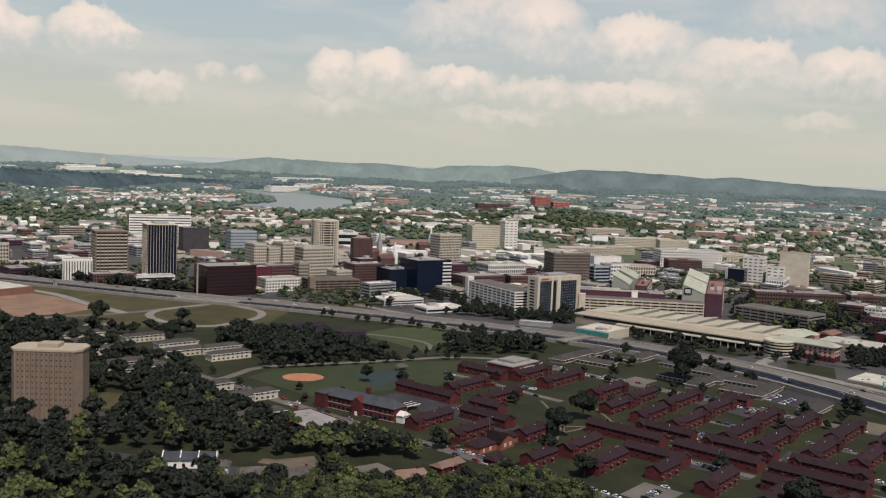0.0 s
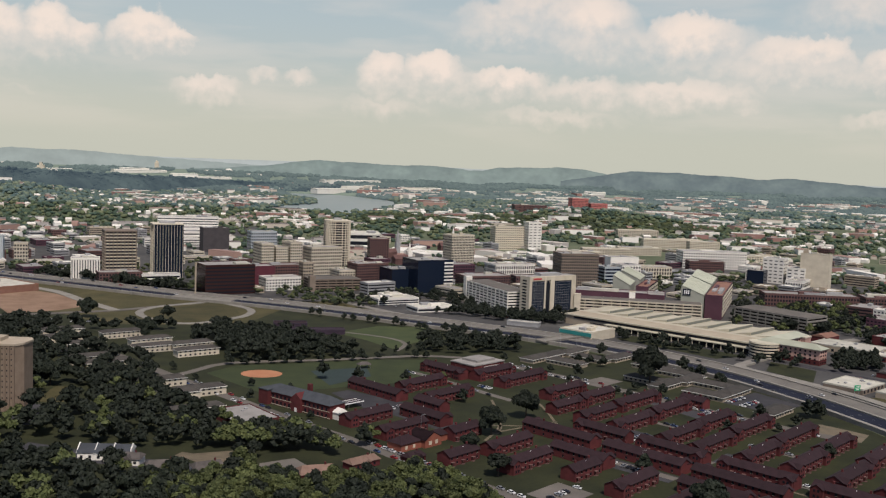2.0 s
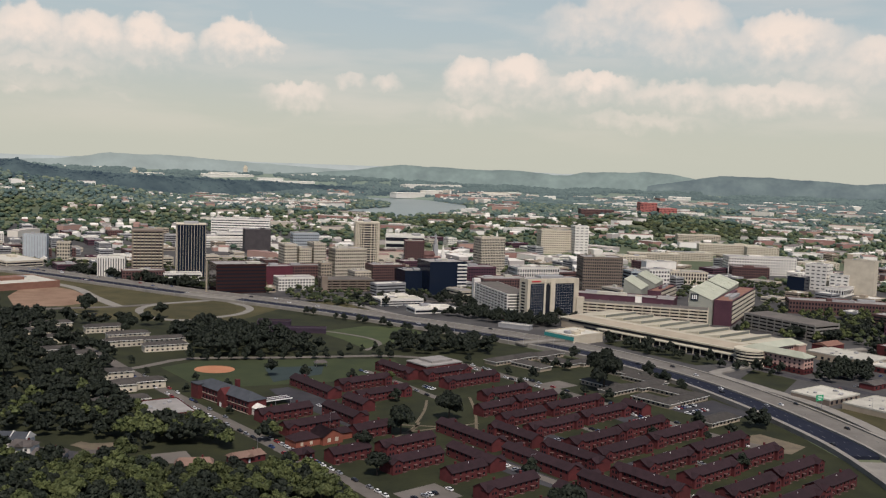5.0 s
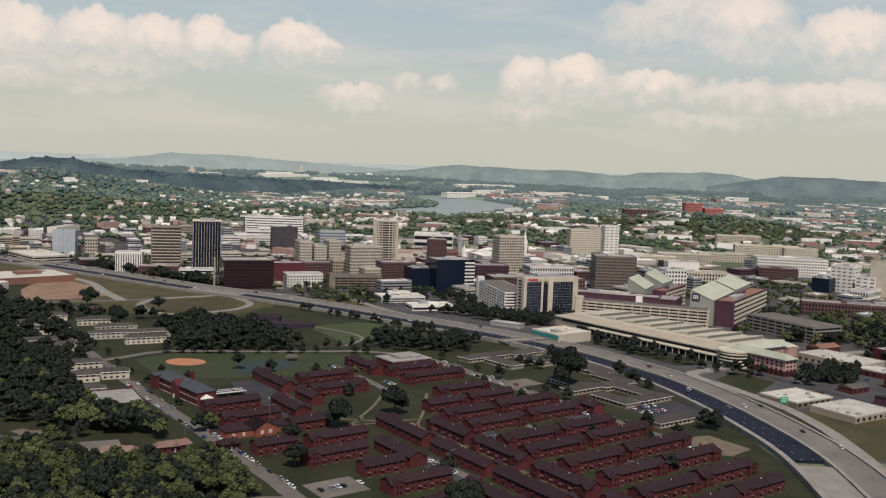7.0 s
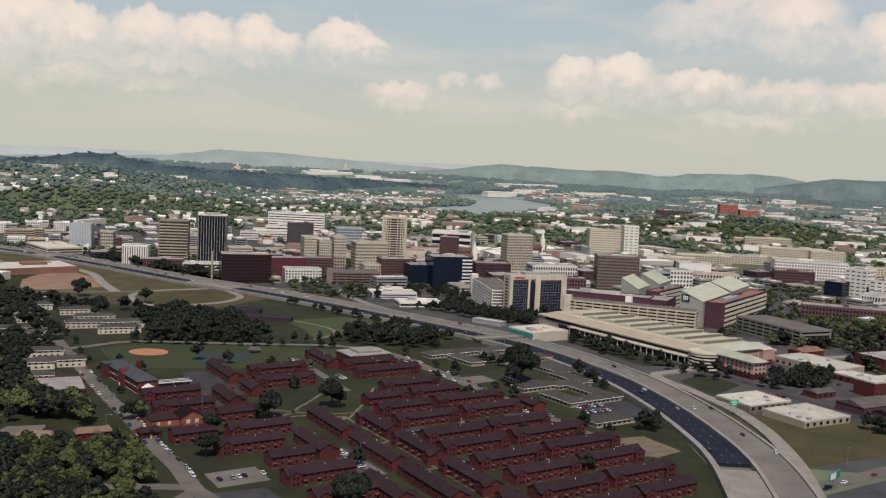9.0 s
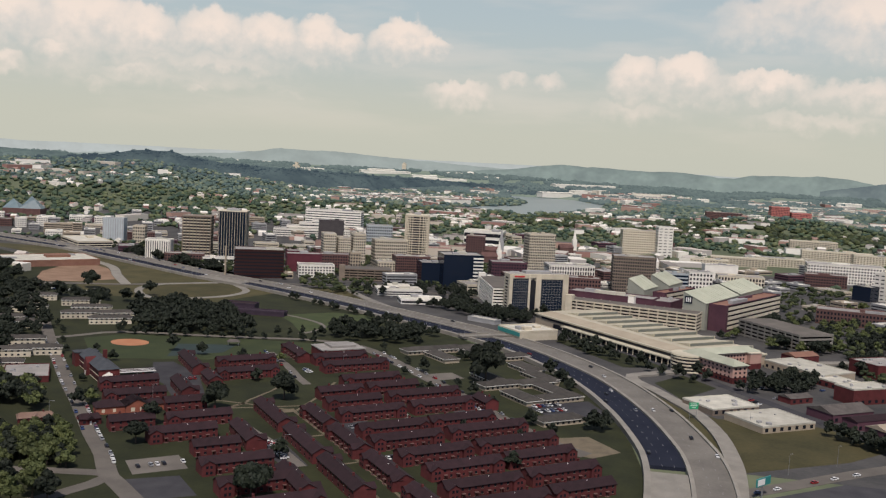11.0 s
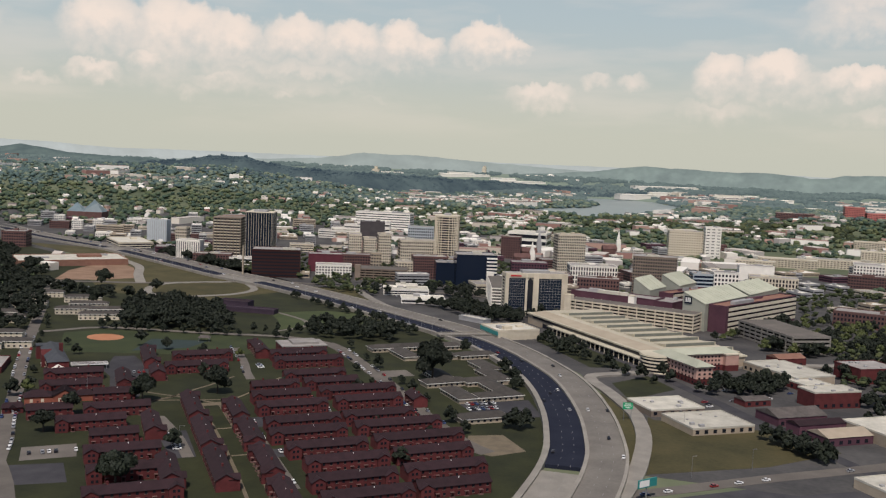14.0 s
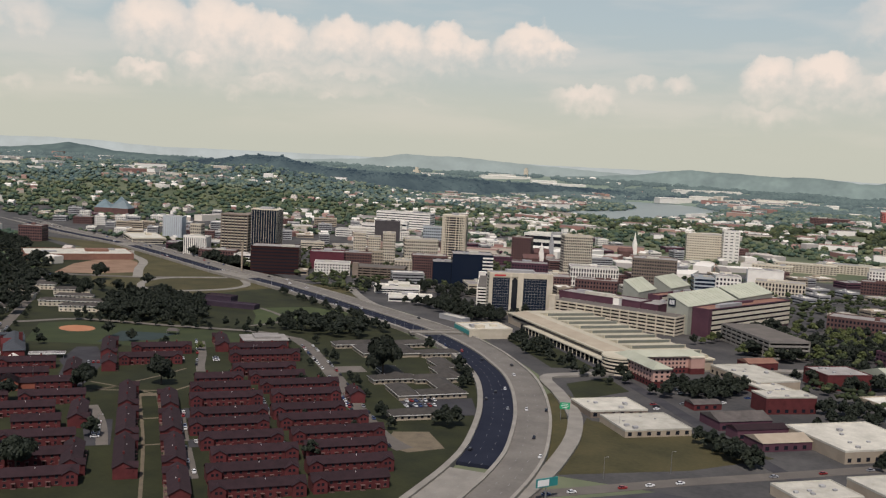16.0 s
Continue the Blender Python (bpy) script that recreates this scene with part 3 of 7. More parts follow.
road("road_court", [(46, 727), (83, 688), (102, 665), (118, 648)], 6, OLD_CONCRETE, 0.13, "narrow court road between brick terraces")
road("road_south", [(395, 552), (420, 580), (452, 617), (488, 655), (540, 712), (620, 800)], 10, OLD_CONCRETE, 0.16, "pale street beside the rough field")
road("road_warehouse", [(250, 930), (342, 838), (415, 756), (461, 701), (513, 645), (600, 550)], 9, ASPHALT, 0.14, "asphalt street past the warehouses")
road("road_low_left", [(60, 420), (100, 436), (122, 440), (118, 410), (100, 370), (60, 320)], 8, OLD_CONCRETE, 0.13, "bend of the street below the trees")

patch("ground_cul", [(296, 606), (312, 618), (334, 596), (322, 578), (306, 580)], PATH_SOIL, 0.11, "bare turning place at the end of the street")
# ground covers, each lying a little proud of the land
patch("pavement_town", [(-900, 1462), (-600, 1312), (-342, 1172), (-163, 1092), (-20, 1022), (100, 962), (215, 890), (300, 800), (345, 730), (372, 690), (395, 590), (470, 600), (900, 1000), (1150, 1100), (1050, 1150), (820, 1260), (500, 1372), (285, 1392), (0, 1372), (-300, 1262), (-560, 1160), (-900, 1500)],
      TOWN, 0.05, "grey paved blocks of the town")
patch("ground_court", [(-30, 560), (60, 470), (120, 430), (330, 250), (420, 330), (362, 470), (352, 560), (330, 640), (300, 720), (240, 800), (100, 905), (0, 975), (-140, 1040), (-260, 950), (-140, 680)], GRASS, 0.04, "dark mown grass of the housing court")
patch("ground_west", [(-1000, 900), (-900, 300), (330, 250), (120, 430), (60, 470), (-30, 560), (-140, 680), (-260, 950), (-345, 1030), (-700, 1170)], GRASS, 0.03, "dark rough grass below the trees")
patch("pavement_uptown", [(-700, 1285), (-600, 1385), (-300, 1540), (0, 1628), (285, 1655), (700, 1600), (1000, 1480), (820, 1262), (500, 1374), (285, 1394), (0, 1374), (-300, 1264), (-560, 1162)], TOWN, 0.03, "dark streets and lots of the upper town")
patch("ground_field", [(399, 592), (373, 705), (378, 700), (437, 712), (485, 690), (452, 640)], DRY_GRASS, 0.10, "rough dry grass field beside the ramp")
patch("ground_gore", [(352, 742), (366, 706), (383, 655), (392, 600), (394, 540), (398, 480), (384, 480), (378, 560), (368, 640), (350, 700), (330, 745), (334, 762)], DRY_GRASS, 0.07, "dry verge between the ramp and the freeway")
patch("ground_lot_far_south", [(400, 250), (1100, 250), (1100, 960), (640, 810), (548, 706), (456, 607), (404, 548)], ASPHALT, 0.035, "dark lots and yards beside the street")
patch("ground_ramp_island", [(352, 742), (329, 783), (345, 822), (372, 790)], GRASS, 0.10, "grass island inside the ramp")
patch("ground_earth", [(-432, 1095), (-358, 1055), (-290, 985), (-310, 945), (-345, 915), (-395, 985)], DIRT, 0.10, "bare orange-brown earth beside the slip road")
patch("ground_interchange", [(-700, 1185), (-430, 1085), (-330, 950), (-240, 880), (-120, 900), (-100, 1010), (-200, 1070), (-345, 1128), (-560, 1200)], DRY_GRASS, 0.06, "brown grass about the interchange")
patch("ground_triangle", [(-400, 1110), (-340, 1072), (-292, 1020), (-252, 970), (-200, 1040), (-250, 1070), (-345, 1112)], DRY_GRASS, 0.11, "brown grass wedge under the freeway")
patch("ground_loop", [(-215, 985), (-220, 950), (-205, 925), (-185, 908), (-160, 912), (-146, 935), (-138, 970), (-150, 1005), (-185, 1020)], DRY_GRASS, 0.12, "brown grass inside the loop")
patch("ground_verge", [(-50, 1080), (-5, 1020), (50, 970), (60, 965), (-60, 1020), (-130, 1050)], DRY_GRASS, 0.12, "brown grass verge by the exit ramp")
patch("ground_park", [(-100, 695), (-48, 640), (-8, 662), (60, 700), (78, 735), (60, 775), (15, 765), (-26, 748), (-85, 724)], surface("mown turf", (0.026, 0.036, 0.014), (0.046, 0.058, 0.021), 16, 0.95), 0.09, "mown grass ball field")
patch("ground_infield", [(-72 + 0 * i + 15 * math.cos(a) + 11, 700 + 13 * math.sin(a)) for i in (0,) for a in [2 * math.pi * k / 18 for k in range(18)]], CLAY, 0.13, "orange clay infield of the ball field")
patch("ground_meadow", [(-30, 880), (5, 925), (48, 930), (70, 890), (40, 840), (28, 812), (0, 850)], surface("park lawn", (0.034, 0.048, 0.018), (0.058, 0.072, 0.026), 16, 0.95), 0.09, "park lawn below the freeway")
road("path_park", [(30, 806), (36, 838), (22, 862), (-10, 880), (-45, 892)], 4, OLD_CONCRETE, 0.16, "curving concrete park path")
patch("ground_lot_school", [(-4, 650), (6, 660), (44, 634), (92, 570), (78, 560), (38, 602), (22, 612)], ASPHALT, 0.10, "asphalt parking lot by the school")
patch("ground_lot_court", [(205, 662), (218, 668), (252, 622), (240, 612)], ASPHALT, 0.10, "asphalt parking court")
patch("ground_lot_east", [(262, 668), (296, 702), (318, 668), (292, 640)], ASPHALT, 0.10, "asphalt parking lot with painted bays")
patch("ground_lot_pad", [(190, 735), (204, 722), (184, 700), (170, 714)], OLD_CONCRETE, 0.10, "pale concrete ball court")
patch("ground_lot_south", [(150, 455), (172, 436), (150, 416), (128, 436)], ASPHALT, 0.10, "asphalt parking court")
patch("ground_lot_houses", [(-18, 476), (-20, 492), (-4, 503), (4, 492), (0, 482)], OLD_CONCRETE, 0.10, "pale paved yard beside the houses")
patch("ground_lot_low", [(-150, 492), (-84, 478), (-30, 468), (-28, 478), (-60, 489), (-84, 492), (-148, 512)], ASPHALT, 0.09, "dark asphalt lot below the wood")
patch("ground_bank", [(-66, 498), (-34, 488), (-32, 494), (-64, 506)], PATH_SOIL, 0.12, "bare tan bank above the lot")
patch("ground_yard", [(-66, 500), (-38, 512), (-34, 496), (-48, 487)], PATH_SOIL, 0.10, "tan bare yard among the trees")
# yellowish lawn, its colour raised for the sun patch lying on it
patch("ground_lawn_house", [(22, 480), (38, 486), (46, 470), (34, 460)], surface("sunny lawn", (0.09, 0.10, 0.03), (0.13, 0.13, 0.045), 6, 0.95), 0.10, "yellowish lawn beside the brick house, brightened as if sunlit")
patch("ground_hill_yard", [(-186, 640), (-168, 636), (-160, 600), (-182, 596)], DRY_GRASS, 0.10, "dry lawn beside the tan block")
patch("ground_hill_lot", [(-230, 596), (-165, 590), (-160, 545), (-235, 540)], ASPHALT, 0.10, "asphalt lot below the tan block")
patch("ground_tennis", [(-28, 716), (12, 736), (18, 706), (-8, 672)], surface("tennis court paint", (0.020, 0.032, 0.030), (0.030, 0.045, 0.042), 9, 0.9), 0.12, "dark green tennis courts behind a fence")
patch("ground_verge_hall", [(228, 905), (262, 868), (300, 826), (322, 838), (344, 866), (300, 900), (250, 930)], GRASS, 0.10, "dark grass between the hall and the freeway")
patch("ground_lot_mid", [tuple(court(20, 36)), tuple(court(44, 34)), tuple(court(44, 52)), tuple(court(24, 56))], ASPHALT, 0.10, "asphalt parking court")
patch("ground_lot_mid_south", [tuple(court(24, 98)), tuple(court(46, 96)), tuple(court(46, 110)), tuple(court(24, 112))], ASPHALT, 0.10, "asphalt parking court")
patch("ground_lot_west", [tuple(court(-30, 52)), tuple(court(-14, 52)), tuple(court(-14, 100)), tuple(court(-26, 100))], ASPHALT, 0.10, "asphalt parking court")
patch("ground_lot_white", [tuple(court(-96, 62)), tuple(court(-70, 62)), tuple(court(-70, 84)), tuple(court(-96, 84))], OLD_CONCRETE, 0.10, "pale parking court")

# ---- row houses of the brick housing court ----

def row_house(length):
    """A long two-storey brick terrace with a dark pitched roof, porches and chimneys. Its front looks along -y."""
    d, eave, top = 9.0, 5.6, 8.2
    h = thing("row_house", 0, 0, 0, 0, "two-storey red brick terrace with a dark shingle roof", "row house", "brick terraces of the court")
    l = length / 2
    wall = Mesh().box(-l, -d / 2, -0.3, l, d / 2, eave)
    wall.add([(-l, -d / 2, eave), (-l, d / 2, eave), (-l, 0, top - 0.3), (l, -d / 2, eave), (l, d / 2, eave), (l, 0, top - 0.3)], [(0, 2, 1), (3, 4, 5), (0, 3, 5, 2), (1, 2, 5, 4)])
    shell = part("wall", wall, BRICK, h)
    slates = part("roof", Mesh().add([(-l - .4, -d / 2 - .5, eave - .2), (l + .4, -d / 2 - .5, eave - .2), (l + .4, 0, top), (-l - .4, 0, top), (-l - .4, d / 2 + .5, eave - .2), (l + .4, d / 2 + .5, eave - .2),
                             (-l - .4, -d / 2 - .5, eave - .45), (l + .4, -d / 2 - .5, eave - .45), (-l - .4, d / 2 + .5, eave - .45), (l + .4, d / 2 + .5, eave - .45), (l + .4, 0, top - .25), (-l - .4, 0, top - .25)],
                            [(0, 1, 2, 3), (3, 2, 5, 4), (0, 6, 7, 1), (4, 5, 9, 8), (1, 7, 10, 2), (2, 10, 9, 5), (0, 3, 11, 6), (3, 4, 8, 11), (6, 11, 10, 7), (11, 8, 9, 10)]), SHINGLE, h, "dark plum-brown shingle roof")
    units = max(2, round(length / 7))
    step = length / units
    for side in (-1, 1):
        for z in (1.0, 3.7):
            row = Mesh()
            for i in range(units):
                for dx in ((-0.30, 0.22) if z > 2 else (0.22,)):
                    x = -l + (i + 0.5 + dx) * step
                    y = side * d / 2
                    row.box(x - 0.6, min(y, y + side * 0.06), z, x + 0.6, max(y, y + side * 0.06), z + 1.3)
            part("window_row", row, GLASS, shell, "row of white-framed windows")
            sill = Mesh()
            for i in range(units):
                x = -l + (i + 0.72) * step
                y = side * d / 2
                sill.box(x - 0.75, min(y, y + side * 0.14), z - 0.16, x + 0.75, max(y, y + side * 0.14), z - 0.02)
            part("sill_row", sill, BROWN, shell)
    for i in range(units):
        x = -l + (i + 0.22) * step
        porch = part("porch", Mesh().box(x - 1.0, -d / 2 - 1.5, 2.35, x + 1.0, -d / 2, 2.55).box(x - .95, -d / 2 - 1.45, -.2, x - .8, -d / 2 - 1.3, 2.4).box(x + .8, -d / 2 - 1.45, -.2, x + .95, -d / 2 - 1.3, 2.4).box(x - 1.1, -d / 2 - 1.6, -.2, x + 1.1, -d / 2, .2), DARK_BRICK, h)
        part("door", Mesh().box(x - .45, -d / 2 - .05, .2, x + .45, -d / 2, 2.2), RED_GLASS, shell)
    for x in (-l * 0.5, l * 0.5):
        part("chimney", Mesh().box(x - .5, -.4, top - 1.0, x + .5, .4, top + 1.0).box(x - .6, -.5, top + 1.0, x + .6, .5, top + 1.15), BRICK, slates)
    for x in {30: (l - 3.4,), 36: (-l + 3.4,), 42: (-l + 3.4, l - 3.4), 50: (-l + 3.4, l - 3.4)}.get(length, ()):
        f, tip = -d / 2 - 1.9, top - .7
        bay = part("bay", Mesh().box(x - 3.2, f, -.3, x + 3.2, -d / 2 + .1, eave).add([(x - 3.2, f, eave), (x + 3.2, f, eave), (x, f, tip - .3)], [(0, 1, 2)]), BRICK, h)
        part("bay_roof", Mesh().add([(x - 3.7, f - .4, eave - .25), (x, f - .4, tip), (x + 3.7, f - .4, eave - .25), (x - 3.7, -1.2, eave - .25), (x, -.6, tip), (x + 3.7, -1.2, eave - .25)], [(0, 1, 4, 3), (1, 2, 5, 4)]), SHINGLE, h)
        for wx, z in ((-1.6, 1.0), (.4, 1.0), (-1.6, 3.7), (.4, 3.7)):
            part("window", Mesh().box(x + wx, f - .06, z, x + wx + 1.2, f, z + 1.3), GLASS, bay)
    part("vent", Mesh().tube(l * 0.15, -1.2, top - 0.9, top - 0.1, 0.14, 0.14, 6), WHITE, slates)
    return h


HOUSE_MADE = {}


def place_house(x, y, turn, length):
    """A terrace of the nearest built length."""
    key = min((18, 24, 30, 36, 42, 50), key=lambda a: abs(a - length))
    at = pose(x, y, 0.0, 0, 0, turn)
    if key not in HOUSE_MADE:
        HOUSE_MADE[key] = row_house(key)
        HOUSE_MADE[key].matrix_basis = at
        return HOUSE_MADE[key]
    return copy_thing(HOUSE_MADE[key], at)


ROWS_HOUSES = [(-90, -54, -80), (-92, -55, -47), (-61, -37, -20), (-98, -71, 10), (-66, -31, 14), (-81, -45, 39), (-64, -40, 68), (-67, -31, 97), (-66, -30, 128), (-68, -26, 158),
               (-13, 27, -86), (-5, 35, -120), (63, 105, -112), (62, 110, -86), (59, 102, -43), (33, 64, -17), (68, 104, -19), (29, 66, 8), (72, 122, 6),
               (28, 70, 34), (74, 120, 32), (28, 68, 68), (72, 114, 66), (26, 66, 90), (68, 128, 88), (30, 70, 117), (74, 128, 115), (34, 74, 142), (78, 122, 140),
               (30, 70, 168), (74, 120, 166), (30, 70, 192), (74, 110, 190)]
for s0, s1, q in ROWS_HOUSES:
    p = court((s0 + s1) / 2, q - 4.5)
    place_house(p.x, p.y, 48.5, s1 - s0)
ROWS_ACROSS = [(-22, -154, -107), (-42, -82, -44), (60, -166, -120), (-20, -92, -66), (-32, 32, 66), (-7, -8, 40), (-7, 50, 98), (-7, 106, 154), (16.5, 13, 49), (16.5, 57, 99), (16.5, 108, 150), (16.5, 158, 196), (128, 20, 40), (-30, 110, 146)]
for s, q0, q1 in ROWS_ACROSS:
    p = court(s, (q0 + q1) / 2)
    place_house(p.x, p.y, -44.5 + (180 if s < 0 else 0), q1 - q0)
# car courts between the terraces
for s0, q0, s1, q1 in ((22.5, 50, 22.5, 100), (70.5, 18, 70.5, 62), (70.5, 98, 71.5, 138), (23, 112, 24, 160)):
    road("road_court_lane", [tuple(court(s0, q0)), tuple(court((s0 + s1) / 2, (q0 + q1) / 2)), tuple(court(s1, q1))], 4.6, OLD_CONCRETE, 0.12, "narrow paved car court between brick terraces")
# footpaths of the court
for a, b in (((0, 0), (0, 205)), ((10.5, 0), (10.5, 205)), ((-30, -18), (22, -8)), ((-30, -40), (13, 2)), ((13, 0), (60, -60)), ((-2, 53), (12, 53)), ((-2, 103), (12, 103)), ((-45, -10), (-12, -26)), ((-30, -14), (-8, -30)), ((-10, -30), (30, -70))):
    p, q = court(*a), court(*b)
    road("path_court", [tuple(p), tuple((p + q) / 2 + Vector((1.5, 1))), tuple(q)], 1.8, PATH_SOIL, 0.08, "trodden earth footpath across the lawn")
patch("path_court_end", [tuple(court(-1, -4)), tuple(court(12, -4)), tuple(court(12, 3)), tuple(court(-1, 3))], PATH_SOIL, 0.085, "worn bare earth where the footpaths meet")

# ---- buildings ----
def windows_on(b, w, d, z0, z1, floors, style, glass, bay=3.4, tall=0.55, proud=0.12):
    """Windows floor by floor on the four sides: bands, or rows of single panes."""
    step = (z1 - z0) / floors
    for i in range(floors):
        lo, hi = z0 + i * step + step * (1 - tall) * 0.55, z0 + i * step + step * (1 - tall) * 0.55 + step * tall
        m = Mesh()
        if style == "band":
            m.box(-w / 2 + 0.8, -d / 2 - proud, lo, w / 2 - 0.8, d / 2 + proud, hi)
            m.box(-w / 2 - proud, -d / 2 + 0.8, lo, w / 2 + proud, d / 2 - 0.8, hi)
            part("window_band", m, glass, b)
        else:
            for span, other, axis in ((w, d, 0), (d, w, 1)):
                n = max(2, int(span / bay))
                for j in range(n):
                    c = -span / 2 + (j + 0.5) * span / n
                    q = span / n * 0.28
                    for side in (-1, 1):
                        y0, y1 = sorted((side * other / 2, side * (other / 2 + proud)))
                        m.box(*((c - q, y0, lo, c + q, y1, hi) if axis == 0 else (y0, c - q, lo, y1, c + q, hi)))
            part("window_row", m, glass, b)


def building(name, label, category, x, y, turn, w, d, h, floors, wall, style="grid", roof=None, glass=None, bay=3.4, tall=0.55, plant=True, z=None, group="", plain_wall=False):
    base = ground_z(x, y) if z is None else z
    b = thing(name, x, y, base, turn, label, category, group)
    body = Mesh().box(-w / 2, -d / 2, -3, w / 2, d / 2, h)
    rim = (body if plain_wall else Mesh()).box(-w / 2 - .15, -d / 2 - .15, h - .6, w / 2 + .15, -d / 2 + .5, h + .9).box(-w / 2 - .15, d / 2 - .5, h - .6, w / 2 + .15, d / 2 + .15, h + .9)
    rim.box(-w / 2 - .15, -d / 2 + .5, h - .6, -w / 2 + .5, d / 2 - .5, h + .9).box(w / 2 - .5, -d / 2 + .5, h - .6, w / 2 + .15, d / 2 - .5, h + .9)
    shell = part("wall", body, wall, b)
    if not plain_wall:
        part("parapet", rim, wall, b)
    top = part("roof", Mesh().box(-w / 2 + .5, -d / 2 + .5, h - .1, w / 2 - .5, d / 2 - .5, h + .15), roof or GRAVEL_ROOF, b)
    if floors:
        windows_on(shell, w, d, 0.5, h - 0.8, floors, style, glass or GLASS, bay, tall)
    if plant:
        rnd = random.Random(int(x * 7 + y * 3))
        for i in range(1 if plain_wall else rnd.choice((1, 2, 3))):
            px, py = rnd.uniform(-w * .3, w * .3), rnd.uniform(-d * .28, d * .28)
            s = rnd.uniform(.06, .14)
            part("rooftop_unit", Mesh().box(px - w * s, py - d * s, h, px + w * s, py + d * s, h + rnd.uniform(1.5, 3.5)), rnd.choice((GREY_WALL, wall, WHITE_ROOF)), top)
    return b


# the tall dark tower with pale vertical fins
def finned_tower():
    b = building("office_tower", "tall dark office tower with pale vertical fins", "tower", -286, 1221, 24, 36, 34, 68, 0, BLUE_GLASS, roof=GRAVEL_ROOF, plant=False)
    w, d, h = 36, 34, 68
    for span, other, axis in ((w, d, 0), (d, w, 1)):
        for j in range(11):
            c = -span / 2 + 0.9 + j * (span - 1.8) / 10
            for side in (-1, 1):
                y0, y1 = sorted((side * other / 2, side * (other / 2 + 0.22)))
                part("fin", Mesh().box(*((c - .2, y0, 0, c + .2, y1, h + 1) if axis == 0 else (y0, c - .2, 0, y1, c + .2, h + 1))), CREAM, b)
    part("cornice", Mesh().box(-w / 2 - .6, -d / 2 - .6, h + .9, w / 2 + .6, d / 2 + .6, h + 1.7), CREAM, b)
    part("penthouse", Mesh().box(-9, -8, h + 1.7, 9, 8, h + 4.2), GREY_WALL, b)
    for k in range(16):
        part("spandrel", Mesh().box(-w / 2 - .1, -d / 2 - .1, 4 + k * 4, w / 2 + .1, d / 2 + .1, 4.7 + k * 4), GLASS, b)
    return b


finned_tower()
# brown tower with pale bands
b = building("office_block", "brown banded office tower with deep window strips", "tower", -351, 1236, 26, 37, 32, 57, 14, BROWN, "band", TAN, GLASS, tall=0.9, plant=False)
for k in range(14):
    part("ledge", Mesh().box(-19.2, -16.7, 0.5 + k * 4.02, 19.2, 16.7, 1.95 + k * 4.02), CREAM, b)
for side in (-1, 1):
    for k in range(9):
        c = -18.4 + k * 4.6
        part("pier", Mesh().box(c - .45, side * 16.55 - .3, 0, c + .45, side * 16.55 + .3, 57), BROWN, b)
    for k in range(8):
        c = -15.9 + k * 4.54
        part("pier", Mesh().box(side * 19.05 - .3, c - .45, 0, side * 19.05 + .3, c + .45, 57), BROWN, b)
part("crown", Mesh().box(-19.6, -17.1, 56.6, 19.6, 17.1, 58), BROWN, b)


# pale tower with rounded corners and a gridded skin
def round_tower(x, y, r, h):
    b = thing("apartment_tower", x, y, 0, 20, "pale gridded tower with rounded corners", "tower")
    pts = [(r * math.copysign(abs(math.cos(a)) ** 0.5, math.cos(a)), r * math.copysign(abs(math.sin(a)) ** 0.5, math.sin(a))) for a in [2 * math.pi * k / 32 + .05 for k in range(32)]]
    part("core", Mesh().slab([(px * .96, py * .96) for px, py in pts], -3, h), GLASS, b)
    for k in range(19):
        part("floor_band", Mesh().slab(pts, 3 + k * 3.55, 4.2 + k * 3.55), CREAM, b)
    for px, py in pts:
        part("mullion", Mesh().box(px - .55, py - .55, 0, px + .55, py + .55, h + .8), CREAM, b)
    part("roof", Mesh().slab([(px * 1.02, py * 1.02) for px, py in pts], h, h + 1.6), CREAM, b)
    part("penthouse", Mesh().box(-5, -5, h + 1.6, 5, 5, h + 4.5), GREY_WALL, b)
    return b


round_tower(-97, 1418, 17.5, 68)
building("office_tower", "cream gridded office tower", "tower", 80, 1452, 34, 40, 24, 52, 13, CREAM, "grid", bay=2.6, tall=0.62)


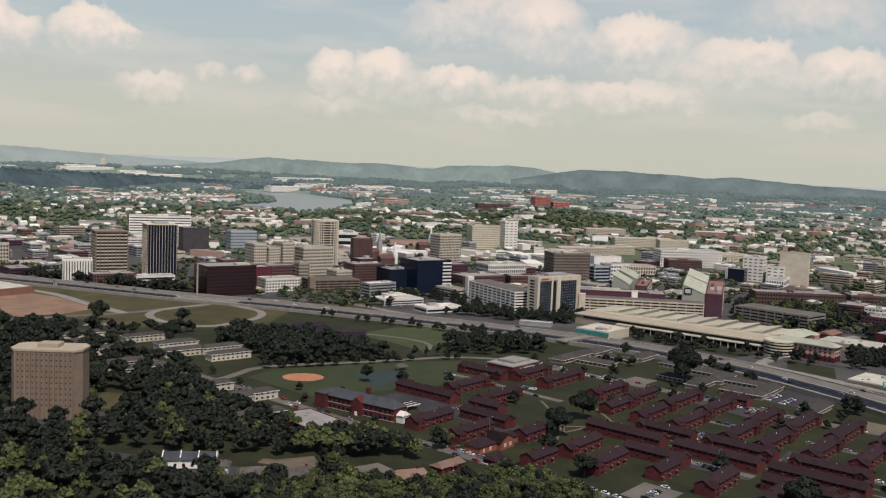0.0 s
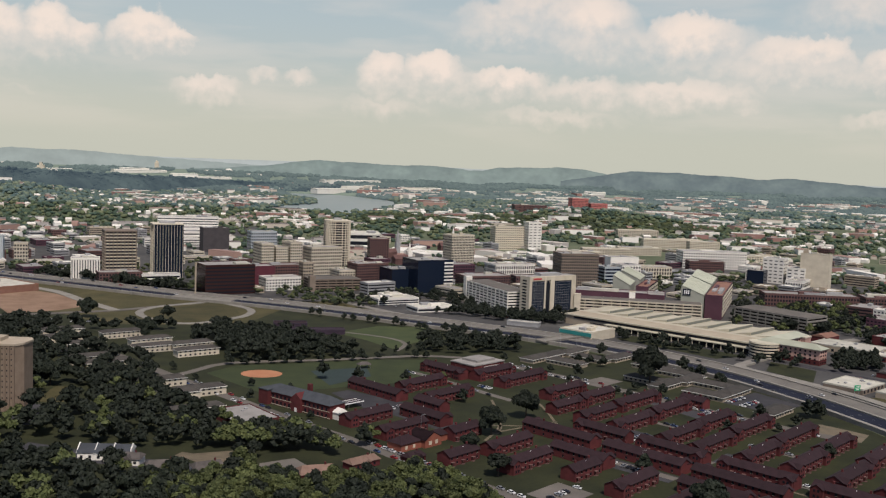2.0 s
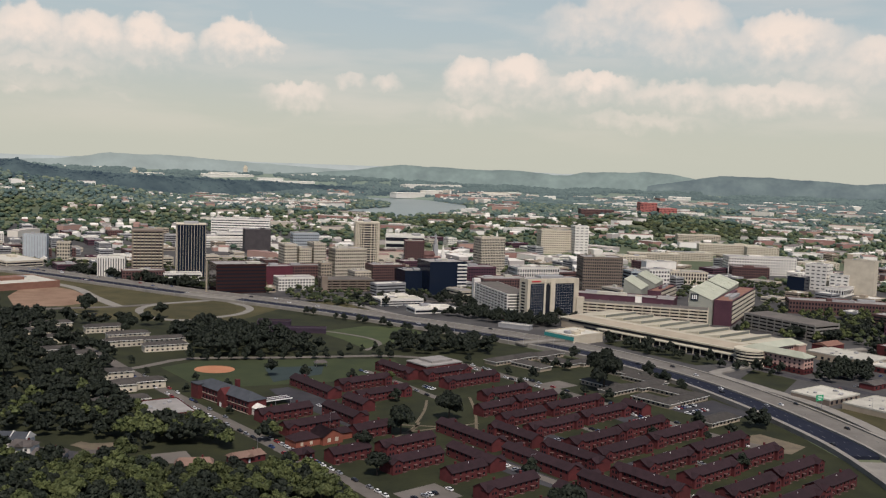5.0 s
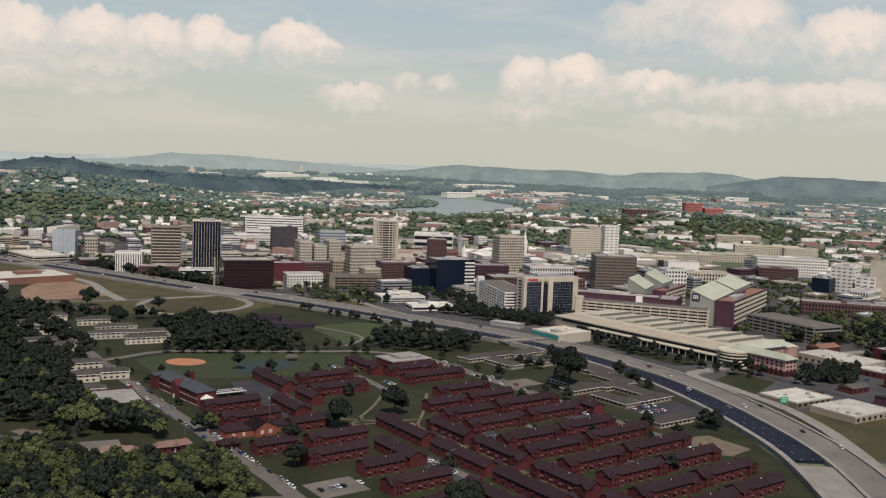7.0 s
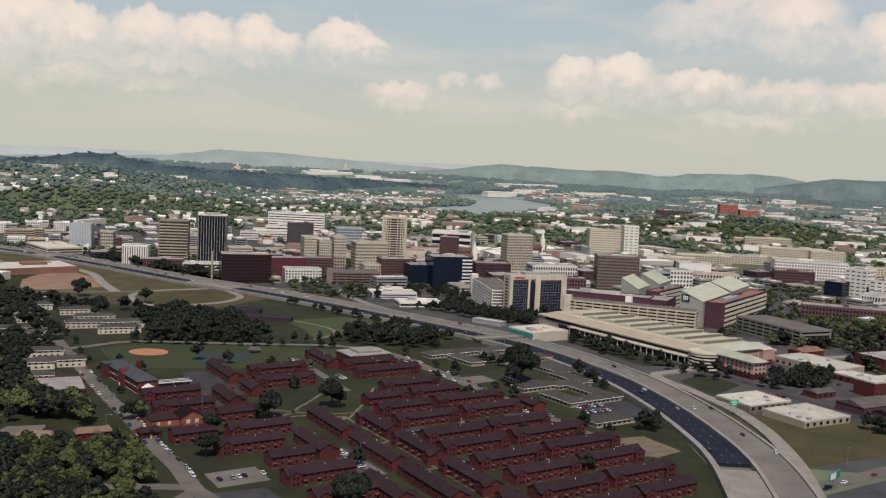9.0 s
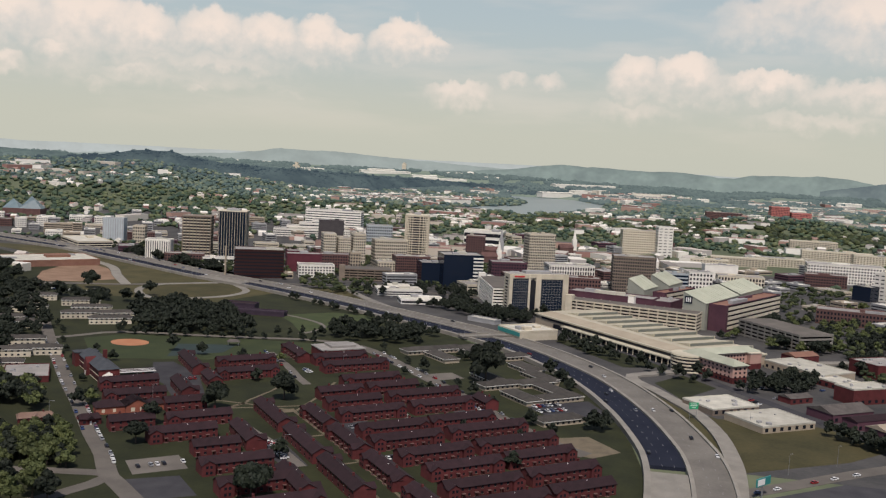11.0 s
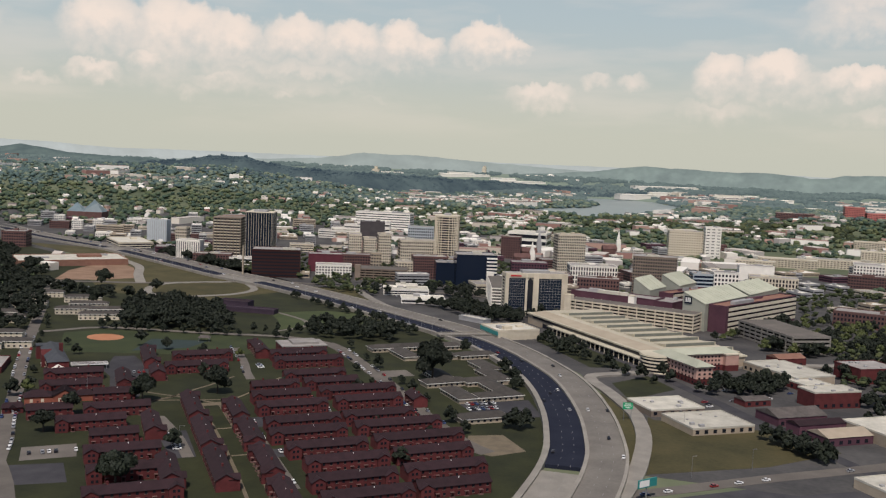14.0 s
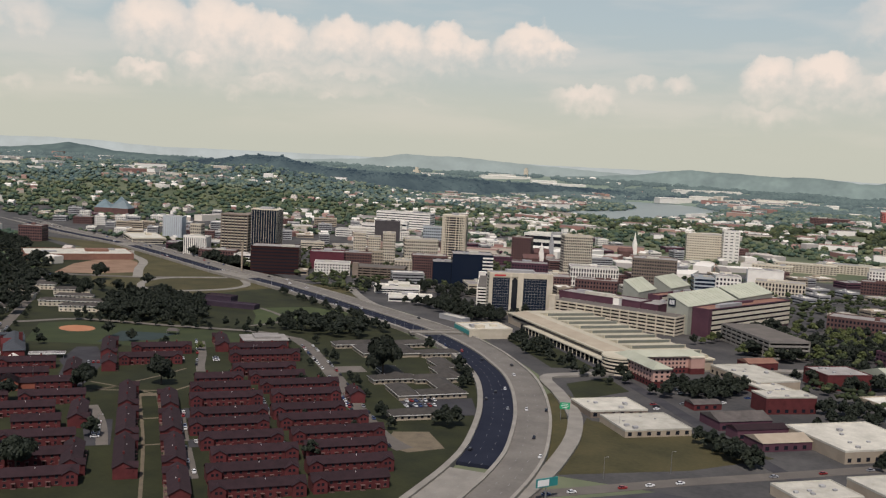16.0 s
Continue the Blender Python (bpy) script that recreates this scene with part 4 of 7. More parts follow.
# the hotel: pale frame, two dark glass fields and an arched dark slot between them
def hotel():
    w, d, h = 64, 15, 42
    n = Vector((-0.57, 0.82))
    c = Vector((180, 1036)) + n * (d / 2)
    b = thing("hotel", c.x, c.y, 0, 35, "cream-framed hotel with dark blue glass fields", "hotel")
    part("wall", Mesh().box(-w / 2, -d / 2 + .8, -3, w / 2, d / 2, h), CREAM, b)
    f = -d / 2
    for x0, x1 in ((-32, -28.5), (-11.5, -9.3), (-3.4, 2.2), (26.0, 32)):
        part("pier", Mesh().box(x0, f - .8, -3, x1, f + .8, h), CREAM, b)
    part("lintel", Mesh().box(-28.5, f - .8, h - 4.2, -11.5, f + .8, h).box(2.2, f - .8, h - 5, 26.0, f + .8, h).box(-9.3, f - .8, h - 4.0, -3.4, f + .8, h), CREAM, b)
    for x0, x1 in ((-28.5, -11.5), (2.2, 26.0)):
        field = part("curtain_wall", Mesh().box(x0, f - .1, 4, x1, f + .5, h - 5), BLUE_GLASS, b, "dark blue glass")
        for k in range(12):
            part("transom", Mesh().box(x0, f - .2, 4.6 + k * 2.8, x1, f - .1, 4.75 + k * 2.8), GREY_WALL, field)
        for k in range(1, 8):
            x = x0 + (x1 - x0) * k / 8
            part("mullion", Mesh().box(x - .05, f - .2, 4, x + .05, f - .1, h - 5), GREY_WALL, b)
    part("slot", Mesh().box(-9.3, f + .3, 0, -3.4, f + .6, h - 4), GLASS, b)
    part("arch", Mesh().add([(-6.35 + 3.0 * math.cos(a), f + .28, h - 7.4 + 3.0 * math.sin(a)) for a in [math.pi * k / 10 for k in range(11)]] + [(-9.35, f + .28, h - 4), (-3.35, f + .28, h - 4)],
                            [(0, 12, 5), (5, 12, 11), (5, 11, 10)] + [(i, i + 1, 12) for i in range(5)] + [(i, i + 1, 11) for i in range(5, 10)]), CREAM, b)
    part("roof", Mesh().box(-w / 2 + 1, -d / 2 + 2, h - .1, w / 2 - 1, d / 2 - 1, h + .2), GRAVEL_ROOF, b)
    part("penthouse", Mesh().box(-14, -5, h, 14, 7, h + 2.6), GREY_WALL, b)
    part("sign", Mesh().box(-27, f - 1.0, h - 3.3, -16, f - .8, h - 1.6), RED_PAINT, b, "small red sign panel")
    for k in range(11):
        part("window_row", Mesh().box(-w / 2 - .1, -d / 2 + 4, 4.6 + k * 3.2, -w / 2, d / 2 - 4, 6.2 + k * 3.2).box(w / 2, -d / 2 + 4, 4.6 + k * 3.2, w / 2 + .1, d / 2 - 4, 6.2 + k * 3.2), GLASS, b)
    return b


hotel()


def car_park(name, label, x, y, turn, w, d, levels, wall, tower=True, step=3.1):
    b = thing(name, x, y, 0, turn, label, "car park")
    h = levels * step
    # solid near-black box: the shade between open decks is put into its colour
    part("core", Mesh().box(-w / 2 + 1, -d / 2 + 1, -3, w / 2 - 1, d / 2 - 1, h - 1.5), DARK_INSIDE, b, "near-black core painted as shade between the decks")
    for k in range(levels):
        part("parapet", Mesh().box(-w / 2, -d / 2, .5 + k * step, w / 2, d / 2, .5 + step * .47 + k * step), wall, b)
    part("deck", Mesh().box(-w / 2 + .4, -d / 2 + .4, h - 1.3, w / 2 - .4, d / 2 - .4, h - 1.1), OLD_CONCRETE, b)
    n = max(2, int(w / 9))
    for k in range(n + 1):
        cx = -w / 2 + .6 + k * (w - 1.2) / n
        for y0, y1 in ((-d / 2 - .15, -d / 2 + .9), (d / 2 - .9, d / 2 + .15)):
            part("column", Mesh().box(cx - .4, y0, -3, cx + .4, y1, h - 1), wall, b)
    if tower:
        part("stair_tower", Mesh().box(-w / 2 - 2, -d / 2 - .8, -3, -w / 2 + 5, -d / 2 + 7, h + 3), wall, b)
    return b


# white walls make up in colour for sun missing on the long face
car_park("parking_garage", "pale hotel car park with open decks, whitened as if sunlit", 124, 1088, 115 + 180, 106, 30, 8, WHITE_WALL)
car_park("parking_garage", "long cream car park with open decks", 274, 1051, -9, 132, 22, 6, CREAM, True, 3.2)
car_park("parking_garage", "dark concrete car park with open decks", -72, 1178, 25, 62, 34, 5, BROWN, True)
car_park("parking_garage", "grey concrete car park beside trees", 417, 1023, -51, 86, 37, 5, surface("weathered deck concrete", (0.17, 0.16, 0.14), (0.25, 0.235, 0.205), 8), False, 3.4)


# the convention hall: long low ribbed roof stepping down, with a glazed front
def convention_hall():
    turn = -42.0
    corner = Vector((190, 988))
    e, n = Vector((math.cos(radians(turn)), math.sin(radians(turn)))), Vector((-math.sin(radians(turn)), math.cos(radians(turn))))
    L, W = 218.0, 76.0
    c = corner + e * L / 2 + n * W / 2
    b = thing("convention_hall", c.x, c.y, 0, turn, "long low convention hall with a ribbed cream roof", "hall")
    x0, x1, y0, y1 = -L / 2, L / 2, -W / 2, W / 2
    part("wall", Mesh().box(x0, y0, -1, x1, y1, 9.0), TAN, b)
    part("canopy", Mesh().box(x0 + 50, y0 - 7, 5.4, x1 - 8, y0 - .1, 6.2), HALL_ROOF, b, "white loading canopy")
    for k in range(22):
        x = x0 + 53 + k * 7.1
        part("pillar", Mesh().box(x - .3, y0 - 6.6, -1, x + .3, y0 - 6.0, 5.4), CREAM, b)
    part("arcade", Mesh().box(x0 + 30, y0 - .5, .6, x1 - 16, y0 - .1, 4.8).box(x0 + 10, y0 - .5, 6.6, x1 - 16, y0 - .1, 8.6), GLASS, b, "shaded glass arcade")
    part("lower_roof", Mesh().box(x0 - 1, y0 - 1, 9, x1 + 1, y1 + 1, 10.2), HALL_ROOF, b)
    part("front_slope", Mesh().add([(x0 + 3, y0 + 1, 10.2), (x1 - 3, y0 + 1, 10.2), (x1 - 3, y0 + 14, 12.4), (x0 + 6, y0 + 14, 12.4), (x1 - 3, y0 + 14, 10.2), (x0 + 6, y0 + 14, 10.2)], [(0, 1, 2, 3), (1, 4, 2), (0, 3, 5)] ), HALL_TRIM, b)
    part("step_roof", Mesh().box(x0 + 6, y0 + 14, 10.2, x1 - 3, y1 - 3, 12.4), HALL_ROOF, b)
    for k in range(9):
        x = x0 + 20 + k * 21.5
        saw = Mesh().add([(x, y0 + 22, 12.4), (x + 17, y0 + 22, 12.4), (x + 17, y1 - 5, 12.4), (x, y1 - 5, 12.4), (x + 17, y0 + 22, 15.2), (x + 17, y1 - 5, 15.2)],
                         [(3, 2, 1, 0), (0, 1, 4), (1, 2, 5, 4), (2, 3, 5), (0, 4, 5, 3)])
        tooth = part("sawtooth", saw, HALL_ROOF, b)
        part("skylight", Mesh().box(x + 17, y0 + 23, 12.7, x + 17.15, y1 - 6, 14.9), surface("skylight glass", (0.12, 0.13, 0.11), (0.17, 0.18, 0.155), 6, 0.3) if k == 0 else bpy.data.materials["skylight glass"], tooth)
    for k in range(5):
        part("rotunda_ring", Mesh().tube(x1 - 6, y0 - 2, k * 2.6, k * 2.6 + 1.1, 13, 13, 24), CREAM, b)
    part("rotunda", Mesh().tube(x1 - 6, y0 - 2, -1, 12.4, 12.4, 12.4, 24), GLASS, b)
    part("rotunda_roof", Mesh().tube(x1 - 6, y0 - 2, 12.4, 13.6, 13.4, 13.0, 24), HALL_ROOF, b)
    return b


convention_hall()


# pink banded inn with a grey-green hipped roof, two wings
def pink_hotel():
    PINK = surface("pink block wall", (0.42, 0.25, 0.20), (0.52, 0.33, 0.27), 6, 0.85)
    b = thing("guest_house", 352, 850, 0, -44, "pink and brick inn with a grey-green metal roof", "hotel")
    for x0, y0, x1, y1 in ((-7, -7, 48, 7), (-7, 7, 7, 58), (7, 46, 11, 58)):
        part("base", Mesh().box(x0, y0, -1, x1, y1, 4.5), BRICK, b)
        part("wall", Mesh().box(x0 + .1, y0 + .1, 4.5, x1 - .1, y1 - .1, 13.0), PINK, b)
        part("cornice", Mesh().box(x0 - .3, y0 - .3, 12.4, x1 + .3, y1 + .3, 13.4), CREAM, b)
    part("roof", Mesh().gable(-8.5, -8.5, 49.5, 8.5, 13.4, 17.0, 8), GREEN_ROOF, b)
    part("roof", Mesh().add([(-8.5, 0, 13.45), (8.5, 0, 13.45), (8.5, 59.5, 13.45), (-8.5, 59.5, 13.45), (0, 0, 16.9), (0, 52, 16.9)], [(3, 2, 1, 0), (0, 4, 5, 3), (1, 2, 5, 4), (2, 3, 5), (0, 1, 4)]), GREEN_ROOF, b)
    for k in range(4):
        row = Mesh()
        for j in range(11):
            row.box(7.0, 10 + j * 3.2, 1.2 + k * 3.0, 7.12, 11.5 + j * 3.2, 2.7 + k * 3.0)
        for j in range(12):
            row.box(-4 + j * 4.3, -7.12, 1.2 + k * 3.0, -2.4 + j * 4.3, -7.0, 2.7 + k * 3.0)
        for j in range(3):
            row.box(48.0, -5.2 + j * 4.3, 1.2 + k * 3.0, 48.12, -3.4 + j * 4.3, 2.7 + k * 3.0)
        part("window_row", row, GLASS, b)
    return b


pink_hotel()


# the exhibition halls: pale green folded roofs over plum brick
def shed_hall(ax, ay, bx, by, depth, high, low, label):
    """The gable wall runs from a, where it is high, to b; the hall reaches back from it."""
    a, c = Vector((ax, ay)), Vector((bx, by))
    e = (c - a).normalized()
    w = (c - a).length
    b = thing("exhibition_hall", ax, ay, 0, math.degrees(math.atan2(e.y, e.x)), label, "hall", "pale shed-roofed halls")
    p = w * 0.03
    part("wall", Mesh().add([(0, 0, -1), (w, 0, -1), (w, depth, -1), (0, depth, -1), (0, 0, high - .6), (p, 0, high), (w, 0, low), (0, depth, high + 1.4), (p, depth, high + 2), (w, depth, low + 2)],
                            [(3, 2, 1, 0), (0, 1, 6, 5, 4), (1, 2, 9, 6), (2, 3, 7, 8, 9), (3, 0, 4, 7), (4, 5, 8, 7), (5, 6, 9, 8)]), surface("pale hall cladding", (0.23, 0.24, 0.20), (0.30, 0.305, 0.255), 10, 0.7), b)
    k = .4
    top = part("roof", Mesh().add([(p, -k, high + .15), (w + k, -k, low + .15), (w + k, depth + k, low + 2.15), (p, depth + k, high + 2.15), (p, -k, high + .75), (w + k, -k, low + .75), (w + k, depth + k, low + 2.75), (p, depth + k, high + 2.75)],
                            [(3, 2, 1, 0), (4, 5, 6, 7), (0, 1, 5, 4), (1, 2, 6, 5), (2, 3, 7, 6), (3, 0, 4, 7)]), GREEN_ROOF, b)
    for i in range(1, int(depth / 6)):
        part("seam", Mesh().add([(p, i * 6 - .1, high + .75 + i * 12 / depth), (w + k, i * 6 - .1, low + .75 + i * 12 / depth), (w + k, i * 6 + .1, low + .75 + i * 12 / depth), (p, i * 6 + .1, high + .75 + i * 12 / depth),
                                 (p, i * 6, high + .95 + i * 12 / depth), (w + k, i * 6, low + .95 + i * 12 / depth)], [(0, 1, 5, 4), (2, 3, 4, 5), (1, 2, 5), (3, 0, 4)]), GREEN_ROOF, top)
    return b


shed_hall(321, 1058, 343.6, 1050, 82, 34.6, 25.6, "large hall with a pale green folded metal roof")
shed_hall(350, 1139, 372.6, 1131, 62, 37, 28.5, "pale green folded roof hall behind the first")
shed_hall(257, 1121, 276, 1114.3, 30, 36, 25.5, "smaller hall with a pale green folded roof")
shed_hall(275, 1170, 296, 1162.6, 34, 37, 27, "smaller hall with a pale green folded roof")


def exhibition_wing(x, y, length, depth, h, label):
    """A long plum brick wing with pale bands along one side."""
    b = building("exhibition_wing", label, "hall", x, y, 70.6, length, depth, h, 0, PURPLE_BRICK, roof=RUST_ROOF)
    for k in range(5):
        z = 2.5 + k * (h - 2) / 5
        part("pale_band", Mesh().box(-length / 2 + 5, -depth / 2 - .4, z, length / 2 + .2, -depth / 2, z + 2.9), CREAM, b)
        part("window_band", Mesh().box(-length / 2 + 5, -depth / 2 - .2, z + 2.9, length / 2 + .1, -depth / 2, z + 4.2), GLASS, b)
    return b


exhibition_wing(379, 1120, 146, 18, 25.5, "plum brick hall wing with pale window bands")
exhibition_wing(303, 1155, 76, 14, 24, "shorter plum brick wing with a rust roof")
b = thing("sign_panel", 326.5, 1055.6, 28, -19.4, "dark blue square sign on the hall gable", "sign")
board = part("board", Mesh().box(-4, -.3, -3.5, 4, 0, 3.5), BLUE_GLASS, b)
for k in range(3):
    part("bar", Mesh().box(-2.6 + k * 2, -.45, -2.2, -1.4 + k * 2, -.3, 2.2), WHITE, board)
building("brick_hall", "low plum brick hall beside the car park", "hall", 246, 1098, -9, 92, 26, 21, 0, PURPLE_BRICK, plant=True)
building("brick_hall", "plum brick entrance block between the halls", "hall", 300, 1098, -12, 24, 40, 20, 0, PURPLE_BRICK, plant=True)
b = thing("stair_tower", 270, 1066, 0, -9, "white concrete stair tower behind the car park", "tower")
part("shaft", Mesh().box(-3.2, -3, -1, 3.2, 3, 25), WHITE_WALL, b)
part("cap", Mesh().box(-3.5, -3.3, 25, 3.5, 3.3, 25.6), CREAM, b)

# the town, building by building: x, y, turn, width, depth, height, floors
building("glass_office", "dark bronze glass office block with a mast", "office", -188, 1118, 32, 58, 40, 33, 8, RED_GLASS, "band", roof=GRAVEL_ROOF, glass=GLASS, tall=.4)
b = thing("mast", -212, 1082, 0, 0, "slender tan mast beside the dark glass block", "mast")
part("shaft", Mesh().box(-.8, -.8, -1, .8, .8, 36), TAN, b)
part("cap", Mesh().box(-1.1, -1.1, 36, 1.1, 1.1, 37), TAN, b)
building("motel", "white three-storey motel with tall dark windows", "hotel", -132, 1160, 32, 44, 24, 15, 4, WHITE_WALL, "grid", bay=3.6, roof=GRAVEL_ROOF)
building("gallery", "low cream building with a flat roof", "shop", -165, 1120, 32, 40, 18, 6, 1, TAN, "band", roof=WHITE_ROOF)
for dx, dy, h in ((0, 0, 43), (17, 11, 38), (34, 22, 44)):
    building("apartment_house", "cream stone apartment house with many windows", "apartments", -178 + dx, 1290 + dy, 33, 17, 30, h, 11, CREAM, "grid", bay=2.8, group="cream apartment houses")
building("office_block", "cream stone office block with rows of windows", "office", -106, 1335, 35, 46, 26, 37, 8, CREAM, "grid", bay=2.8)
building("brick_block", "dark red-brown brick block", "office", -152, 1245, 33, 62, 24, 20, 5, DARK_BRICK)
building("brick_block", "brown brick hotel with pale trim", "hotel", -34, 1232, 33, 44, 28, 28, 8, DARK_BRICK, "grid", bay=2.6)
building("brick_block", "cream and brick corner building", "office", -64, 1218, 33, 22, 26, 20, 6, CREAM)
building("brick_block", "tan slab behind the car park", "office", -112, 1232, 33, 14, 14, 26, 6, TAN)
building("maroon_block", "maroon brick theatre without windows", "theatre", -172, 1205, 33, 44, 26, 22, 0, surface("maroon render", (0.085, 0.020, 0.030), (0.115, 0.030, 0.040), 6), plant=True)
b = building("striped_office", "dark glass office with white floor bands", "office", 42, 1200, 30, 48, 42, 39, 0, BLUE_GLASS, plant=True)
for k in range(9):
    part("floor_band", Mesh().box(23.5, -21.3, 1.5 + k * 4.2, 24.5, 21.3, 3.4 + k * 4.2).box(12, -21.4, 1.5 + k * 4.2, 24.5, -20.9, 3.4 + k * 4.2), WHITE_WALL, b)
b = building("glass_cube", "low black glass office", "office", 6, 1204, 30, 34, 36, 26, 0, BLUE_GLASS, plant=True)
building("brick_block", "plum brick building behind the black office", "office", 75, 1300, 25, 46, 30, 24, 6, PURPLE_BRICK)
building("brick_block", "brick low block with white roof plant", "office", 112, 1262, 25, 62, 36, 15, 4, DARK_BRICK, roof=GRAVEL_ROOF)
building("courthouse", "white classical courthouse with tall windows", "courthouse", 150, 1330, 25, 60, 34, 24, 4, WHITE_WALL, "grid", bay=3.2, tall=.7)
building("brick_block", "long low brick building with pale roof edge", "office", 176, 1272, 15, 50, 24, 15, 3, DARK_BRICK)
building("old_hotel", "brown brick old hotel with tall bays", "hotel", 236, 1305, 14, 52, 34, 44, 11, BROWN, "grid", bay=2.8)
building("glass_steps", "blue glass and white stepped office", "office", 288, 1345, 22, 30, 26, 24, 5, BLUE_WALL, "band", glass=BLUE_GLASS)
building("white_office", "white office with square windows", "office", 312, 1352, 22, 30, 26, 27, 5, WHITE_WALL, bay=4)
building("library", "pale columned low building", "office", 360, 1440, 10, 60, 30, 17, 3, CREAM, "grid", bay=4, tall=.7)
building("mural_block", "white block with a painted mural wall", "office", 330, 1500, 15, 46, 22, 24, 0, WHITE_WALL)
building("white_tower", "white apartment slab with a taller stair tower", "tower", 172, 1818, 20, 62, 26, 42, 10, CREAM, "grid", bay=4, tall=.35)
building("white_tower", "white plain stair tower", "tower", 216, 1812, 20, 26, 24, 52, 10, WHITE_WALL, "grid", bay=8, tall=.25)
building("apartment_house", "pale stepped apartment block with balconies", "apartments", 500, 1632, 4, 106, 40, 27, 6, WHITE_WALL, "grid", bay=4)
building("apartment_house", "low red brick apartment wing beside the street", "apartments", 472, 1560, 4, 56, 24, 17, 4, DARK_BRICK)
building("silo_block", "tall windowless tan mill tower", "mill", 590, 1402, 58, 17, 40, 47, 0, CREAM, plant=True)
part("head_house", Mesh().box(-3, 12, 47, 3, 18, 54), TAN, bpy.data.objects["silo_block"])
building("mill", "white stepped mill building", "mill", 545, 1440, 58, 26, 30, 36, 7, WHITE_WALL, bay=7, tall=.28)
building("mill", "white stepped mill annex", "mill", 572, 1420, 58, 30, 26, 25, 5, WHITE_WALL, bay=7, tall=.28)
building("mill", "white low shed of the mill", "mill", 560, 1385, 58, 44, 24, 11, 1, WHITE_WALL)
building("mill", "dark blue shed of the mill", "mill", 516, 1430, 58, 22, 24, 18, 0, BLUE_GLASS)
building("hospital", "red brick hospital tower on a wooded rise", "hospital", 400, 2650, 10, 44, 40, 30, 7, FAR_BRICK)
building("hospital", "low red brick hospital wing", "hospital", 268, 2640, 10, 88, 40, 17, 4, DARK_BRICK)
building("hospital", "low brick hospital wing with a white block", "hospital", 450, 2645, 10, 46, 40, 18, 4, FAR_BRICK)
building("factory", "long dark brick factory with a sawtooth front", "factory", 505, 1188, -4, 110, 30, 15, 3, DARK_BRICK, "grid")
building("factory", "long dark brick factory block", "factory", 620, 1200, -4, 90, 34, 13, 3, DARK_BRICK, "grid")
building("white_block", "white ribbed office slab", "office", -372, 1178, 20, 33, 18, 27, 0, WHITE_WALL)
for k in range(11):
    for side in (-1, 1):
        part("slit", Mesh().box(-15 + k * 3 - .5, side * 9.05 - .05, 3, -15 + k * 3 + .5, side * 9.05 + .05, 25), GLASS, bpy.data.objects["white_block"])
building("white_block", "pale blue-grey panelled slab", "office", -560, 1330, 20, 32, 18, 36, 0, BLUE_WALL)
for k in range(9):
    part("rib", Mesh().box(-14.4 + k * 3.6 - .35, -9.3, 0, -14.4 + k * 3.6 + .35, -9, 35), GREY_WALL, bpy.data.objects["white_block.001"])
building("white_block", "pale low office block with windows", "office", -525, 1345, 20, 18, 16, 26, 5, CREAM)
building("low_garage", "low white flat-roofed garage", "garage", -560, 1265, -35, 90, 50, 8, 2, CREAM, "band", roof=WHITE_ROOF)
building("brick_store", "long brick store with a pale flat roof", "store", -450, 1040, 55, 130, 70, 7, 0, RUST_ROOF, roof=WHITE_ROOF)
building("brick_low", "low dark brick building below the tower", "office", -330, 1175, 30, 50, 26, 12, 3, DARK_BRICK)
building("brick_low", "white two-storey pavilion at the tower's foot", "office", -285, 1190, 30, 46, 18, 9, 2, WHITE_WALL, "band")
for k in range(4):
    building("terraced_office", "white terraced office with strip windows", "office", -400 + 10 * k, 1640 + 16 * k, 24, 96 - 12 * k, 30, 13 + 5 * k, 3, WHITE_WALL, "band", tall=.35, group="white terraces")
building("terraced_office", "large white office block", "office", -430, 1840, 15, 110, 40, 34, 7, WHITE_WALL, "band", tall=.36)
building("dark_slab", "dark plain brick office slab", "office", -318, 1590, 28, 42, 26, 38, 0, surface("charcoal cladding", (0.045, 0.040, 0.042), (0.070, 0.062, 0.062), 8, 0.7))
building("pale_slab", "pale green-white ribbed block", "office", -250, 1640, 28, 44, 26, 31, 6, BLUE_WALL, "grid")
building("arena", "broad white arena with a pale roof", "arena", -100, 1780, 10, 70, 56, 24, 2, WHITE_WALL, "band", roof=WHITE_ROOF)
building("brick_tower", "ornate brown brick hotel", "hotel", -48, 1555, 15, 30, 26, 34, 9, DARK_BRICK)
building("low_office", "low white office with a stepped flat roof", "office", 8, 1086, 30, 50, 30, 6, 2, WHITE_WALL, "band", roof=WHITE_ROOF)
building("low_office", "low white office wing around a court", "office", 52, 1040, 30, 46, 26, 5, 1, WHITE_WALL, "band", roof=WHITE_ROOF)
b = building("low_office", "white upper storey of the office", "office", 4, 1096, 30, 24, 14, 8.6, 2, WHITE_WALL, "band", roof=WHITE_ROOF)
building("teal_store", "white-roofed store with a teal front", "store", 202, 910, -42, 34, 40, 8, 0, CREAM, roof=WHITE_ROOF)
part("fascia", Mesh().box(-17.6, -20.6, 4.2, 17.6, -20.1, 7.6), TEAL, bpy.data.objects["teal_store"], "teal painted fascia")
building("canopy_store", "long low white canopy roof by the freeway", "canopy", 146, 962, -20, 32, 10, 3.6, 0, GREY_WALL, roof=WHITE_ROOF, plant=False)

